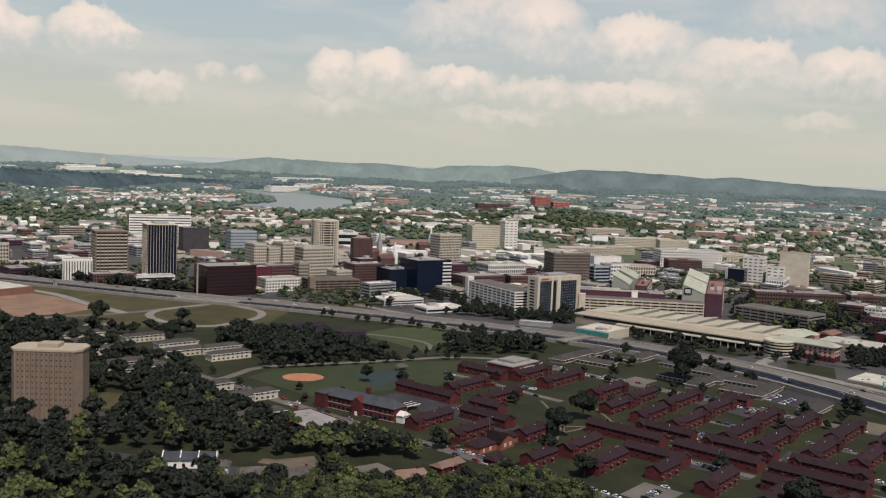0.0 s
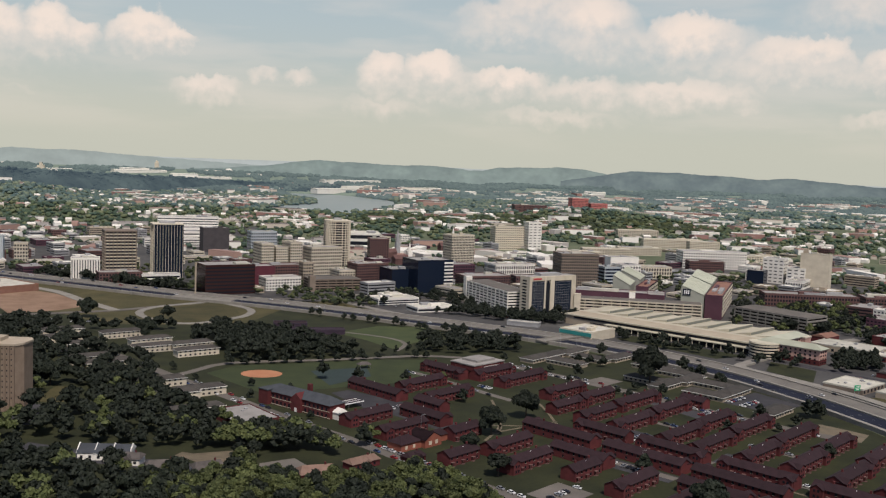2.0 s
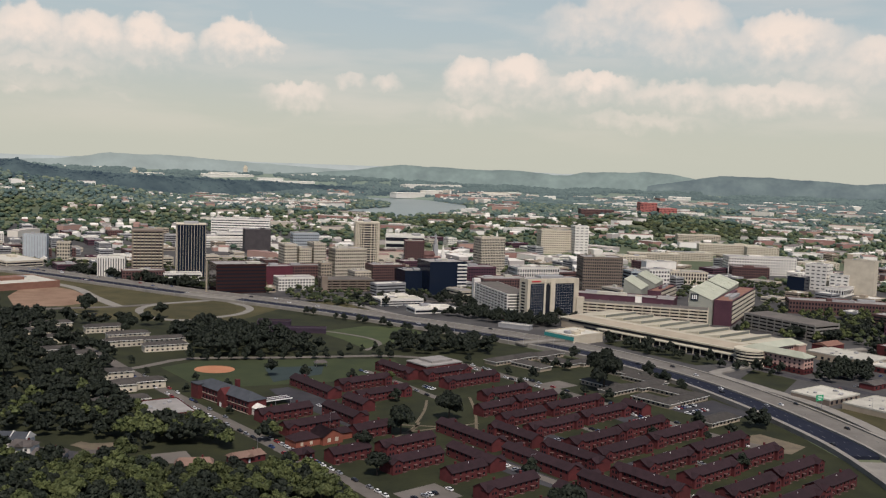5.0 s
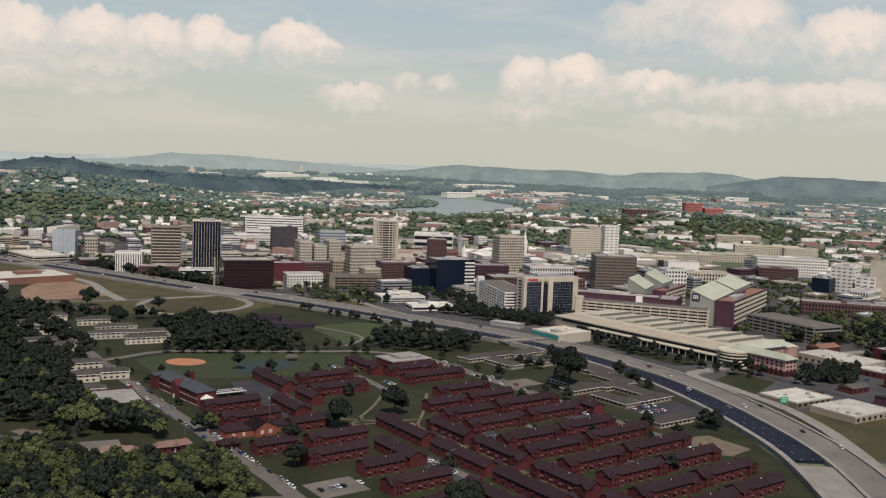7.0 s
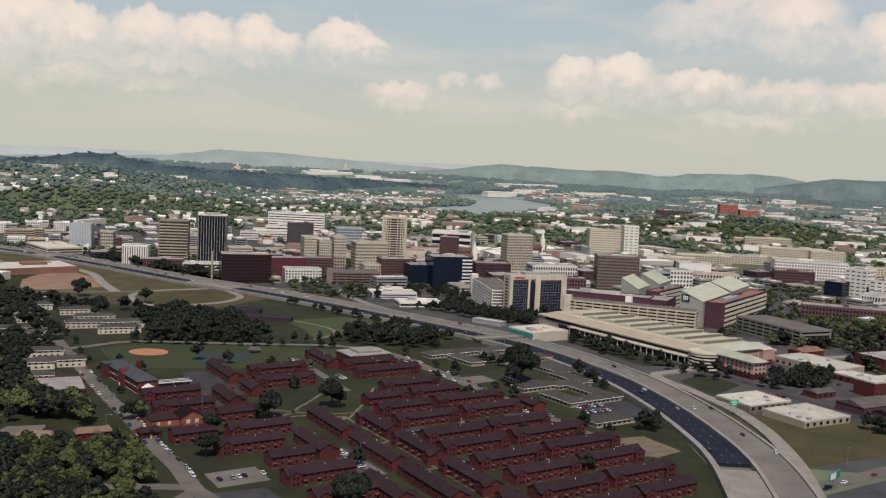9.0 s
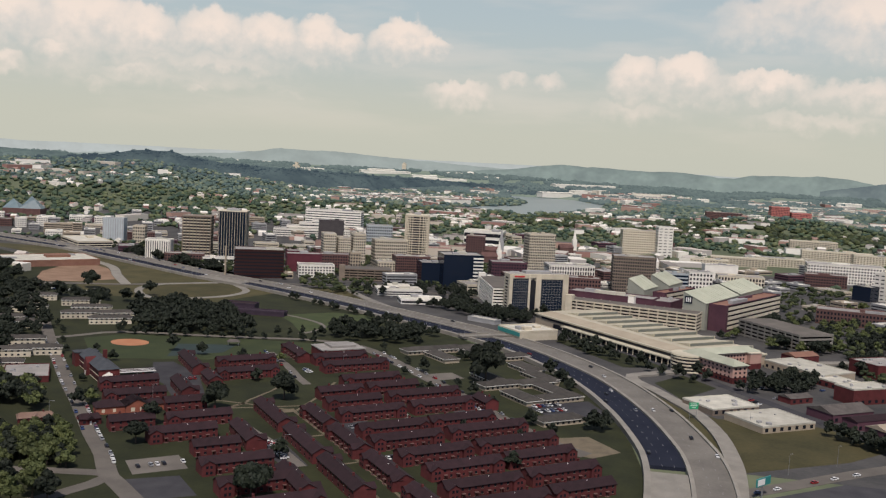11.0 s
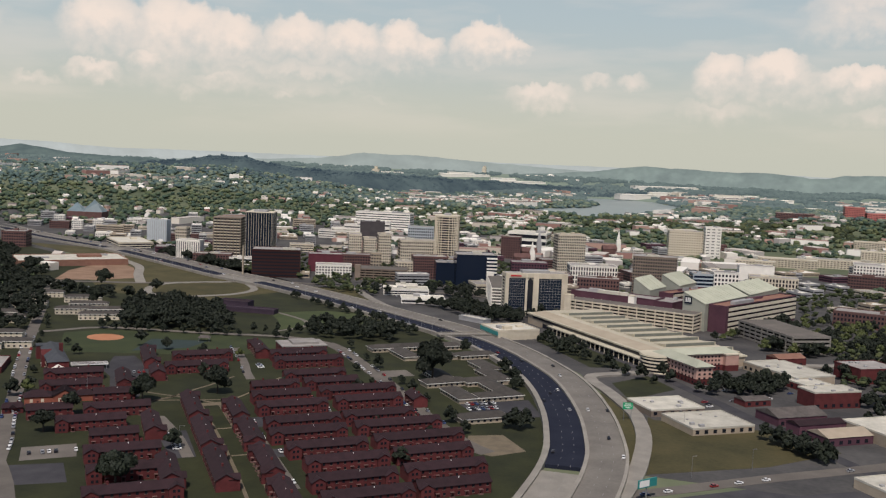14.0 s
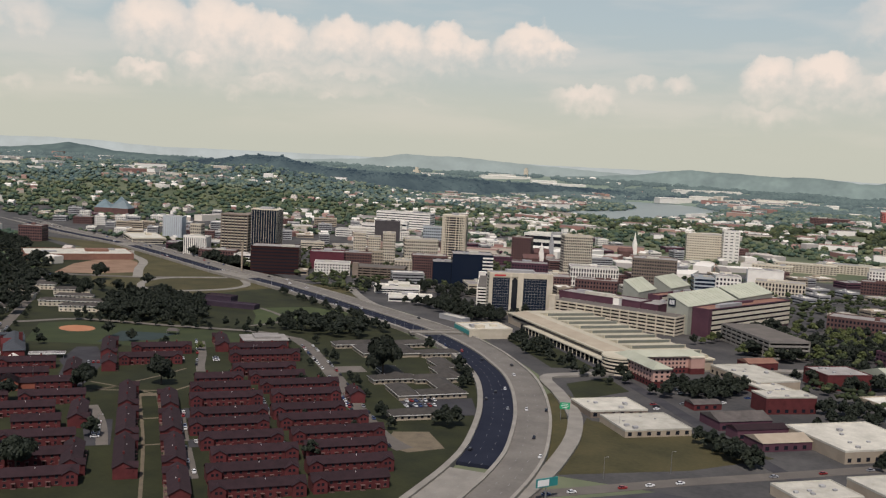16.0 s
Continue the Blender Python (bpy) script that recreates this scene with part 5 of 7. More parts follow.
for x, y, w, f in ((470, 2150, 90, 5), (505, 1960, 120, 5), (345, 1760, 90, 4), (410, 1800, 80, 4), (560, 1930, 60, 5), (300, 1730, 60, 3), (620, 1760, 70, 3)):
    building("apartment_house", "cream stepped apartment row with a pale roof", "apartments", x, y, 6, w, 22, f * 3.4, f, CREAM, "grid", WHITE_ROOF, bay=5, tall=.4, group="white apartment rows")
# near buildings beyond the freeway
def warehouse(x, y, turn, w, d, h, wall, roof, label, gable=False):
    b = thing("warehouse", x, y, 0, turn, label, "warehouse")
    shell = part("wall", Mesh().box(-w / 2, -d / 2, -1, w / 2, d / 2, h), wall, b)
    if gable:
        part("roof", Mesh().gable(-w / 2 - .4, -d / 2 - .4, w / 2 + .4, d / 2 + .4, h, h + d * .16), roof, b)
    else:
        top = part("roof", Mesh().box(-w / 2 + .3, -d / 2 + .3, h - .1, w / 2 - .3, d / 2 - .3, h + .1), roof, b)
        part("parapet", Mesh().box(-w / 2 - .1, -d / 2 - .1, h - .5, w / 2 + .1, -d / 2 + .3, h + .6).box(-w / 2 - .1, d / 2 - .3, h - .5, w / 2 + .1, d / 2 + .1, h + .6)
             .box(-w / 2 - .1, -d / 2 + .3, h - .5, -w / 2 + .3, d / 2 - .3, h + .6).box(w / 2 - .3, -d / 2 + .3, h - .5, w / 2 + .1, d / 2 - .3, h + .6), WHITE_ROOF if roof is WHITE_ROOF else wall, b)
        rnd = random.Random(int(x + y))
        for i in range(5):
            px, py, s = rnd.uniform(-w * .4, w * .4), rnd.uniform(-d * .4, d * .4), rnd.uniform(.6, 1.5)
            part("rooftop_unit", Mesh().box(px - s, py - s * .8, h, px + s, py + s * .8, h + s), GREY_WALL, top)
    row = Mesh()
    for i in range(int(w / 6)):
        px = -w / 2 + 3 + i * 6
        row.box(px - 1.2, -d / 2 - .08, 1.0, px + 1.2, -d / 2, min(3.2, h - 1))
    part("window_row", row, GLASS, shell)
    return b


warehouse(378, 730, 44, 38, 30, 4.2, BROWN, WHITE_ROOF, "low store with a white flat roof")
warehouse(409, 704, 44, 42, 34, 4.2, TAN, WHITE_ROOF, "low store with a bright white flat roof")
warehouse(470, 806, 41, 36, 18, 11, BRICK, WHITE_ROOF, "three-storey red brick warehouse with a white roof")
warehouse(452, 748, 45, 36, 22, 5.5, PURPLE_BRICK, GREY_SHINGLE, "plum brick shed with a grey pitched roof", True)
warehouse(468, 730, 45, 34, 12, 6, PURPLE_BRICK, SHINGLE, "plum brick shed with a dark plum roof", True)
warehouse(482, 716, 45, 32, 18, 5, PURPLE_BRICK, TAN, "brick shed with a pale tan roof", True)
warehouse(520, 742, 45, 56, 52, 7, TAN, WHITE_ROOF, "wide warehouse with a white roof")
warehouse(436, 886, -43, 58, 36, 6, TAN, WHITE_ROOF, "broad low building with a white flat roof")
warehouse(452, 852, -43, 34, 22, 5, BRICK, WHITE_ROOF, "low brick wing with a pale roof")
warehouse(490, 912, 41, 36, 30, 11, BRICK, GRAVEL_ROOF, "dark red brick warehouse")
warehouse(430, 930, 45, 26, 16, 7, BRICK, RUST_ROOF, "small orange brick building", True)
warehouse(425, 778, 45, 20, 12, 4, BRICK, GREY_SHINGLE, "small brick house with a grey roof", True)
warehouse(560, 830, 45, 60, 40, 7, GREY_WALL, GRAVEL_ROOF, "long grey warehouse with a gravel roof")
warehouse(540, 960, 45, 70, 40, 7, BLUE_WALL, GREEN_ROOF, "long blue metal shed with a pitched roof", True)
warehouse(555, 660, 45, 50, 36, 7, TAN, WHITE_ROOF, "warehouse with a pale flat roof")
warehouse(514, 632, 45, 34, 24, 5, TAN, WHITE_ROOF, "low building with a pale flat roof")

# school, community building, apartments of the near side
def school():
    b = thing("school", -14, 604, 0, -38, "red brick school with a blue-grey hipped roof and pale trim", "school")
    shell = part("wall", Mesh().box(-31, -6.5, -1, 28, 6.5, 8.4), BRICK, b)
    part("end_block", Mesh().box(-33.5, -9.5, -1, -25, 6, 9.2), BRICK, b)
    part("end_roof", Mesh().box(-33.8, -9.8, 9.2, -24.7, 6.3, 9.8), BLUE_SHINGLE, b)
    part("roof", Mesh().gable(-31.6, -7.2, 28.6, 7.2, 8.4, 12.6, 7), BLUE_SHINGLE, b, "blue-grey shingle roof")
    front = part("gable", Mesh().add([(-4, -8.5, -1), (4, -8.5, -1), (4, -6, -1), (-4, -6, -1), (-4, -8.5, 8.4), (4, -8.5, 8.4), (4, -6, 8.4), (-4, -6, 8.4), (0, -8.5, 11.8), (0, -1, 11.8)], [(0, 1, 5, 8, 4), (1, 2, 6, 5), (3, 0, 4, 7), (4, 8, 9, 7), (8, 5, 6, 9)]), BRICK, b)
    part("door", Mesh().box(-1, -8.65, -.2, 1, -8.5, 2.6), WHITE, front)
    part("porch", Mesh().box(28, -4, -1, 33, 3, 4.5).gable(27.5, -4.5, 33.5, 3.5, 4.5, 7, 1), WHITE_WALL, b, "white end porch")
    for z in (1.0, 4.9):
        for k in range(14):
            x = -23 + k * 3.7
            if abs(x) > 4.5:
                part("window", Mesh().box(x - .8, -6.62, z, x + .8, -6.5, z + 2.1), GLASS, shell)
        part("trim", Mesh().box(-25, -6.65, z - .5, 28.1, -6.5, z - .2), CREAM, b)
    part("chimney", Mesh().box(-2, 3, 9, 0.5, 5.5, 15.5), BRICK, b)
    return b


b = thing("canopy_rows", 9, 613, 0, 46, "low dark shelter with white roof edges", "shelter")
for k in range(3):
    part("roof", Mesh().box(-12, -5 + k * 3.6, 3.2, 12, -2 + k * 3.6, 3.5), SHINGLE, b)
    part("edge", Mesh().box(-12.1, -5.4 + k * 3.6, 3.0, 12.1, -5 + k * 3.6, 3.7), WHITE, b)
for x in (-11, 0, 11):
    part("post", Mesh().box(x - .15, -5, -.3, x + .15, -4.7, 3.2), STEEL, b)
    part("post", Mesh().box(x - .15, 4.6, -.3, x + .15, 4.9, 3.2), STEEL, b)
b = thing("picnic_shelter", 10, 734, 0, 30, "small park shelter with a grey roof", "shelter")
part("roof", Mesh().gable(-5, -3.5, 5, 3.5, 3, 5, 2), GREY_SHINGLE, b)
for x in (-4, 4):
    for y in (-2.6, 2.6):
        part("post", Mesh().box(x - .15, y - .15, -.3, x + .15, y + .15, 3), STEEL, b)


def cottage(x, y, turn, w, d, wall, roof, label):
    b = thing("house", x, y, 0, turn, label, "house")
    shell = part("wall", Mesh().box(-w / 2, -d / 2, -.5, w / 2, d / 2, 3.4), wall, b)
    top = part("roof", Mesh().gable(-w / 2 - .6, -d / 2 - .6, w / 2 + .6, d / 2 + .6, 3.4, 3.4 + d * .28, d * .2), roof, b)
    part("gable", Mesh().add([(-2.4, -d / 2 - 1.5, 3.4), (2.4, -d / 2 - 1.5, 3.4), (0, -d / 2 - 1.5, 5.4), (0, 0, 5.4), (-2.4, 0, 3.4), (2.4, 0, 3.4)], [(0, 1, 2), (1, 5, 3, 2), (4, 0, 2, 3)]), roof, b)
    for px in (-w * .3, w * .3):
        part("window", Mesh().box(px - .7, -d / 2 - .06, 1, px + .7, -d / 2, 2.3), GLASS, shell)
    part("door", Mesh().box(-.5, -d / 2 - .06, 0, .5, -d / 2, 2.1), WHITE, shell)
    part("chimney", Mesh().box(w * .2, -.4, 3.4, w * .2 + .8, .4, 3.4 + d * .38), BRICK, top)
    return b


TAN_SHINGLE = surface("tan roof shingle", (0.16, 0.10, 0.075), (0.23, 0.15, 0.115), 3, 0.9, fine=0.4)
cottage(12, 474, 20, 18, 11, BRICK, TAN_SHINGLE, "brick cottage with a hipped tan roof")
cottage(32, 494, 45, 18, 8, BRICK, TAN_SHINGLE, "low brick cottage with a flat tan roof")
cottage(-64, 473, 15, 16, 10, GREY_WALL, GREY_SHINGLE, "grey roofed cottage among the trees")
cottage(-42, 474, 30, 15, 10, WHITE_WALL, GREY_SHINGLE, "small white cottage with a grey roof")
cottage(-84, 484, 0, 12, 9, WHITE_WALL, GREY_SHINGLE, "white cottage with a grey roof")
cottage(58, 506, 48, 11, 8, BRICK, SHINGLE, "small red brick cottage by the street")
b = thing("terrace", -99, 492, 0, 4, "grey roofed terrace with white dividing gables", "terrace")
part("wall", Mesh().box(-13, -6, -.5, 13, 6, 4.2), WHITE_WALL, b)
part("roof", Mesh().gable(-13.4, -6.6, 13.4, 6.6, 4.2, 7.2, 0), BLUE_SHINGLE, b)
for k in range(4):
    x = -13.6 + k * 8.9
    part("party_wall", Mesh().add([(x, -6.9, 3.8), (x + .45, -6.9, 3.8), (x + .45, 6.9, 3.8), (x, 6.9, 3.8), (x, 0, 7.7), (x + .45, 0, 7.7)], [(3, 2, 1, 0), (0, 1, 5, 4), (2, 3, 4, 5), (1, 2, 5), (3, 0, 4)]), WHITE_WALL, b)
for k in range(6):
    part("window", Mesh().box(-11.6 + k * 4.2, -6.1, 1, -10.2 + k * 4.2, -6, 2.6), GLASS, b)
PLUM_PAINT = surface("dull plum paint", (0.034, 0.023, 0.036), (0.050, 0.034, 0.050), 6)
building("park_house", "low park building with plum walls and roof", "pavilion", -50, 872, 12, 58, 11, 3.8, 0, PLUM_PAINT, roof=surface("plum roof", (0.030, 0.020, 0.030), (0.046, 0.030, 0.042), 6), plant=False)
building("park_house", "plum roofed park pavilion", "pavilion", -72, 884, 12, 30, 14, 7, 0, PLUM_PAINT, roof=SHINGLE, plant=False)
building("brick_tower", "dark red brick block beyond the freeway", "office", -652, 1135, 30, 34, 26, 22, 5, DARK_BRICK)


school()
b = thing("community_hall", 96, 742, 0, 47, "low brick community building with a tan gravel roof", "hall")
part("wall", Mesh().box(-17, -12, -1, 17, 12, 7).box(-8, -16, -1, 10, -12, 5), BRICK, b)
part("roof", Mesh().box(-17.4, -12.4, 7, 17.4, 12.4, 7.8).box(-8.3, -16.3, 5, 10.3, -12, 5.6), GRAVEL_ROOF, b)
part("upper_roof", Mesh().box(-8, -7, 7.8, 12, 9, 9.4), GRAVEL_ROOF, b)
part("window_row", Mesh().box(-15, -12.1, 2, -9, -12, 4.5).box(11, -12.1, 2, 15, -12, 4.5), GLASS, b)
# red brick with a patch of sun put into its orange colour
SUN_ORANGE = surface("orange brick", (0.20, 0.062, 0.040), (0.28, 0.095, 0.060), 4)
b = thing("community_hall", 62, 540, 0, 48, "red brick hall, tinted sunlit orange, with a front gable and a hipped wing", "hall")
part("wall", Mesh().box(-6.5, -8, -1, 6.5, 6, 4.6).add([(-6.5, -8, 4.6), (6.5, -8, 4.6), (0, -8, 8.0), (-6.5, 6, 4.6), (6.5, 6, 4.6), (0, 6, 8.0)], [(0, 1, 2), (3, 5, 4)]), SUN_ORANGE, b)
part("roof", Mesh().add([(-7.1, -8.4, 4.4), (0, -8.4, 8.3), (7.1, -8.4, 4.4), (-7.1, 6.4, 4.4), (0, 6.4, 8.3), (7.1, 6.4, 4.4)], [(0, 1, 4, 3), (1, 2, 5, 4), (0, 3, 4, 1), (1, 4, 5, 2)]), SHINGLE, b)
part("wing_wall", Mesh().box(-22, -5, -1, -6.5, 6, 4.2), SUN_ORANGE, b)
part("wing_roof", Mesh().gable(-22.6, -5.6, -6.4, 6.6, 4.2, 7.4, 5), SHINGLE, b)
part("side_wall", Mesh().box(6.5, -4, -1, 16, 5, 3.8), SUN_ORANGE, b)
part("side_roof", Mesh().gable(6.4, -4.6, 16.5, 5.6, 3.8, 6.2, 2), SHINGLE, b)
for x in (-3.6, 1.4):
    part("window", Mesh().box(x, -8.1, 1.4, x + 2.2, -8, 3.6), CREAM, b)
for x in (-19, -13):
    part("window", Mesh().box(x, -5.1, 1.0, x + 1.6, -5, 3.0), CREAM, b)
part("chimney", Mesh().box(-11, -.5, 6, -10, .5, 9.4), BRICK, b)


def flats(name, w, d, h, wall, roof, label, group):
    b = thing(name, 0, 0, 0, 0, label, "apartments", group)
    shell = part("wall", Mesh().box(-w / 2, -d / 2, -1, w / 2, d / 2, h), wall, b)
    part("roof", Mesh().gable(-w / 2 - .7, -d / 2 - .7, w / 2 + .7, d / 2 + .7, h, h + 2.2, d * .45), roof, b)
    part("fascia", Mesh().box(-w / 2 - .75, -d / 2 - .75, h - .4, w / 2 + .75, d / 2 + .75, h - .02), WHITE_WALL, b, "white painted eaves board")
    for z in [1.0 + 2.8 * i for i in range(int(h / 2.6))]:
        row = Mesh()
        for side in (-1, 1):
            for j in range(int(w / 4)):
                x = -w / 2 + 2 + j * 4
                y0, y1 = sorted((side * d / 2, side * (d / 2 + .08)))
                row.box(x - .8, y0, z, x + .8, y1, z + 1.3)
        part("window_row", row, GLASS, shell)
    return b


east = flats("apartment_house", 31, 13, 3.3, TAN, BROWN_SHINGLE, "low pale apartments with a brown-grey hipped roof", "low apartments by the freeway")
spots = [(146, 790, 50), (160, 806, 50), (178, 822, 50), (168, 776, -40), (190, 796, -40), (214, 806, 50), (236, 772, -42), (252, 748, -42), (233, 709, 50), (222, 724, -42), (254, 728, 50), (268, 714, -42), (256, 682, -42), (278, 694, 50), (290, 640, 48)]
east.matrix_basis = pose(spots[0][0], spots[0][1], 0, 0, 0, spots[0][2])
for x, y, a in spots[1:]:
    copy_thing(east, pose(x, y, 0, 0, 0, a))
west = flats("apartment_house", 34, 10, 5.4, CREAM, BROWN_SHINGLE, "cream two-storey apartments with a grey roof", "cream apartments in the trees")
spots = [(-160, 766, 38), (-172, 794, 38), (-124, 758, 38), (-135, 782, 38), (-217, 764, 38), (-244, 788, 38), (-190, 717, 38), (-173, 700, 38), (-101, 614, 38), (-88, 630, 38), (-120, 650, 38), (-77, 580, 38), (-255, 820, 38), (-205, 820, 38)]
west.matrix_basis = pose(spots[0][0], spots[0][1], 0, 0, 0, spots[0][2])
for x, y, a in spots[1:]:
    copy_thing(west, pose(x, y, 0, 0, 0, a))
warehouse(-46, 574, 40, 27, 38, 3.6, BRICK, GRAVEL_ROOF, "flat grey-roofed building under the trees")


# the tan apartment block on the hill side, with fluted walls
def tall_flats():
    FLUTED = surface("tan brick", (0.165, 0.122, 0.088), (0.225, 0.172, 0.126), 5, 0.9)
    b = thing("apartment_block", -199, 581, 6, 0, "tall tan apartment block with fluted walls", "apartments")
    pts = [(-20.5, -6), (-17, -11), (17, -11), (20.5, -6), (20.5, 6), (17, 11), (-17, 11), (-20.5, 6)]
    part("wall", Mesh().slab(pts, -12, 34), FLUTED, b)
    part("roof", Mesh().slab([(x * 1.02, y * 1.04) for x, y in pts], 34, 35.2), TAN, b)
    part("penthouse", Mesh().box(-6, -5, 35, 6, 5, 37.5), TAN, b)
    for k in range(13):
        x = -16.4 + k * 2.73
        part("pilaster", Mesh().box(x - .6, -11.8, -12, x + .6, -11, 33.6), FLUTED, b)
    for k in range(10):
        row = Mesh()
        for j in range(12):
            x = -15.05 + j * 2.73
            row.box(x - .3, -11.1, 2 + k * 3.3, x + .3, -11, 2.9 + k * 3.3)
        part("window_row", row, GLASS, b)
    return b


tall_flats()

# toward the river in the west
b = thing("steel_bridge", -1183, 1965, 4, 39, "long teal steel truss bridge over the river", "bridge")
part("deck", Mesh().box(-150, -6, 9, 150, 6, 11), TEAL_STEEL, b)
for k in range(6):
    part("truss", Mesh().add([(-150 + k * 50 + q * 5, side * 6, 11 + 9 * math.sin(math.pi * q / 10) + dz) for q in range(11) for side in (-1, 1) for dz in (0, -1.2)],
                             [f for q in range(10) for f in ((q * 4, q * 4 + 4, q * 4 + 5, q * 4 + 1), (q * 4 + 2, q * 4 + 6, q * 4 + 7, q * 4 + 3))]), TEAL_STEEL, b)
    part("pier", Mesh().box(-151 + k * 50, -5, -12, -149 + k * 50, 5, 9), CONCRETE, b)
b = thing("viaduct", -862, 2258, 6, -32, "pale concrete road viaduct on columns", "bridge")
part("deck", Mesh().box(-190, -7, 9, 190, 7, 11), CONCRETE, b)
for k in range(10):
    part("column", Mesh().box(-181 + k * 40, -4, -14, -178 + k * 40, 4, 9), CONCRETE, b)
PEAK_GLASS = surface("blue-grey roof glass", (0.10, 0.145, 0.16), (0.15, 0.20, 0.215), 12, 0.4)
b = thing("aquarium", -945, 1565, 2, 25, "brick aquarium with peaked blue glass roofs", "aquarium")
part("wall", Mesh().box(-34, -20, -4, 34, 20, 17), DARK_BRICK, b)
for x, w, h in ((-20, 16, 34), (14, 20, 40)):
    part("glass_peak", Mesh().add([(x - w, -16, 17), (x + w, -16, 17), (x + w, 16, 17), (x - w, 16, 17), (x - 3, 6, h), (x + 5, -4, h - 6)], [(0, 1, 5), (1, 2, 5), (2, 4, 5), (2, 3, 4), (3, 0, 4), (0, 5, 4)]), PEAK_GLASS, b, "peaked blue-grey glass roof")

# ---- what is already built on, so that the rest keeps clear ----
bpy.context.view_layer.update()
TAKEN = []
for ob in list(scene.objects):
    if ob.parent is None and ob.type == "EMPTY":
        pts = [c.matrix_world @ Vector(p) for c in ob.children for p in c.bound_box]
        if pts:
            xs, ys = [p.x for p in pts], [p.y for p in pts]
            TAKEN.append((min(xs), max(xs), min(ys), max(ys), ob.matrix_world.inverted(), [ob.matrix_world.inverted() @ p for p in pts]))
TAKEN = [(a, b, c, d, inv, min(p.x for p in q), max(p.x for p in q), min(p.y for p in q), max(p.y for p in q)) for a, b, c, d, inv, q in TAKEN]
ROADS = [smooth(FREEWAY, 25)]


def free(x, y, gap):
    for a, b, c, d, inv, lx0, lx1, ly0, ly1 in TAKEN:
        if a - gap < x < b + gap and c - gap < y < d + gap:
            p = inv @ Vector((x, y, 0))
            if lx0 - gap < p.x < lx1 + gap and ly0 - gap < p.y < ly1 + gap:
                return False
    return True


def off_freeway(x, y):
    """How far to the town side of the freeway a place lies."""
    best, side = 1e9, 1
    pts = ROADS[0]
    for i, p in enumerate(pts[:-1]):
        d = math.hypot(p.x - x, p.y - y)
        if d < best:
            t = pts[i + 1] - p
            best, side = d, (1 if t.x * (y - p.y) - t.y * (x - p.x) > 0 else -1)
    return best * side


# ---- lesser town blocks ----
rng = random.Random(4)
KINDS = []
WALLS = [(DARK_BRICK, GRAVEL_ROOF, "brick town building with a flat gravel roof"), (WHITE_WALL, TOWN_ROOF, "white low building with a pale flat roof"), (TAN, TOWN_ROOF, "tan low building with a pale flat roof"),
         (PURPLE_BRICK, GRAVEL_ROOF, "plum brick town building with a flat roof"), (CREAM, GRAVEL_ROOF, "cream town building with a flat roof"), (GREY_WALL, TOWN_ROOF, "grey concrete building with a white roof")]
for i in range(24):
    wall, roof, label = WALLS[i % 6]
    floors = rng.choice((1, 1, 2, 2, 3, 3, 4))
    w, d = rng.uniform(18, 44), rng.uniform(14, 30)
    KINDS.append((building("town_building", label, "building", 0, -900 - 60 * i, 0, w, d, floors * 3.5 + 1, floors, wall, rng.choice(("grid", "band")), roof, tall=.42, z=0, group="low buildings of the town", plain_wall=True), w, d))
placed, used = [], set()
for i in range(5200):
    far = rng.random()
    x, y = rng.uniform(-1350, 1250), rng.uniform(760, 1950)
    if len(placed) < 55:                        # the crowded blocks of the west first
        x, y = rng.uniform(-1150, -440), rng.uniform(1180, 1760)
    if off_freeway(x, y) < (62 if x > 250 or x < -420 else 150) or math.hypot(x - MID[0], y - MID[1]) > 1950 or (y < 1000 and x < 500) or (300 < x < 500 and y < 1125) or (190 < x < 330 and y < 1200):
        continue
    # mostly paler kinds here, their colour standing in for stronger sunlight
    pale = x > 150 and y > 1150
    kind, (b, w, d) = rng.choice([q for q in enumerate(KINDS) if not pale or q[0] % 6 not in (0, 3) or rng.random() < .25])
    if not free(x, y, 0.5 * max(w, d)) or any(math.hypot(x - px, y - py) < 0.52 * (max(w, d) + pr) + 3 for px, py, pr in placed):
        continue
    turn = (38 if x < 330 else 47) + rng.choice((0, 90))
    at = pose(x, y, ground_z(x, y), 0, 0, turn)
    if kind in used:
        copy_thing(b, at)
    else:
        b.matrix_basis = at
        used.add(kind)
    placed.append((x, y, max(w, d)))
    if len(placed) > 297:
        break


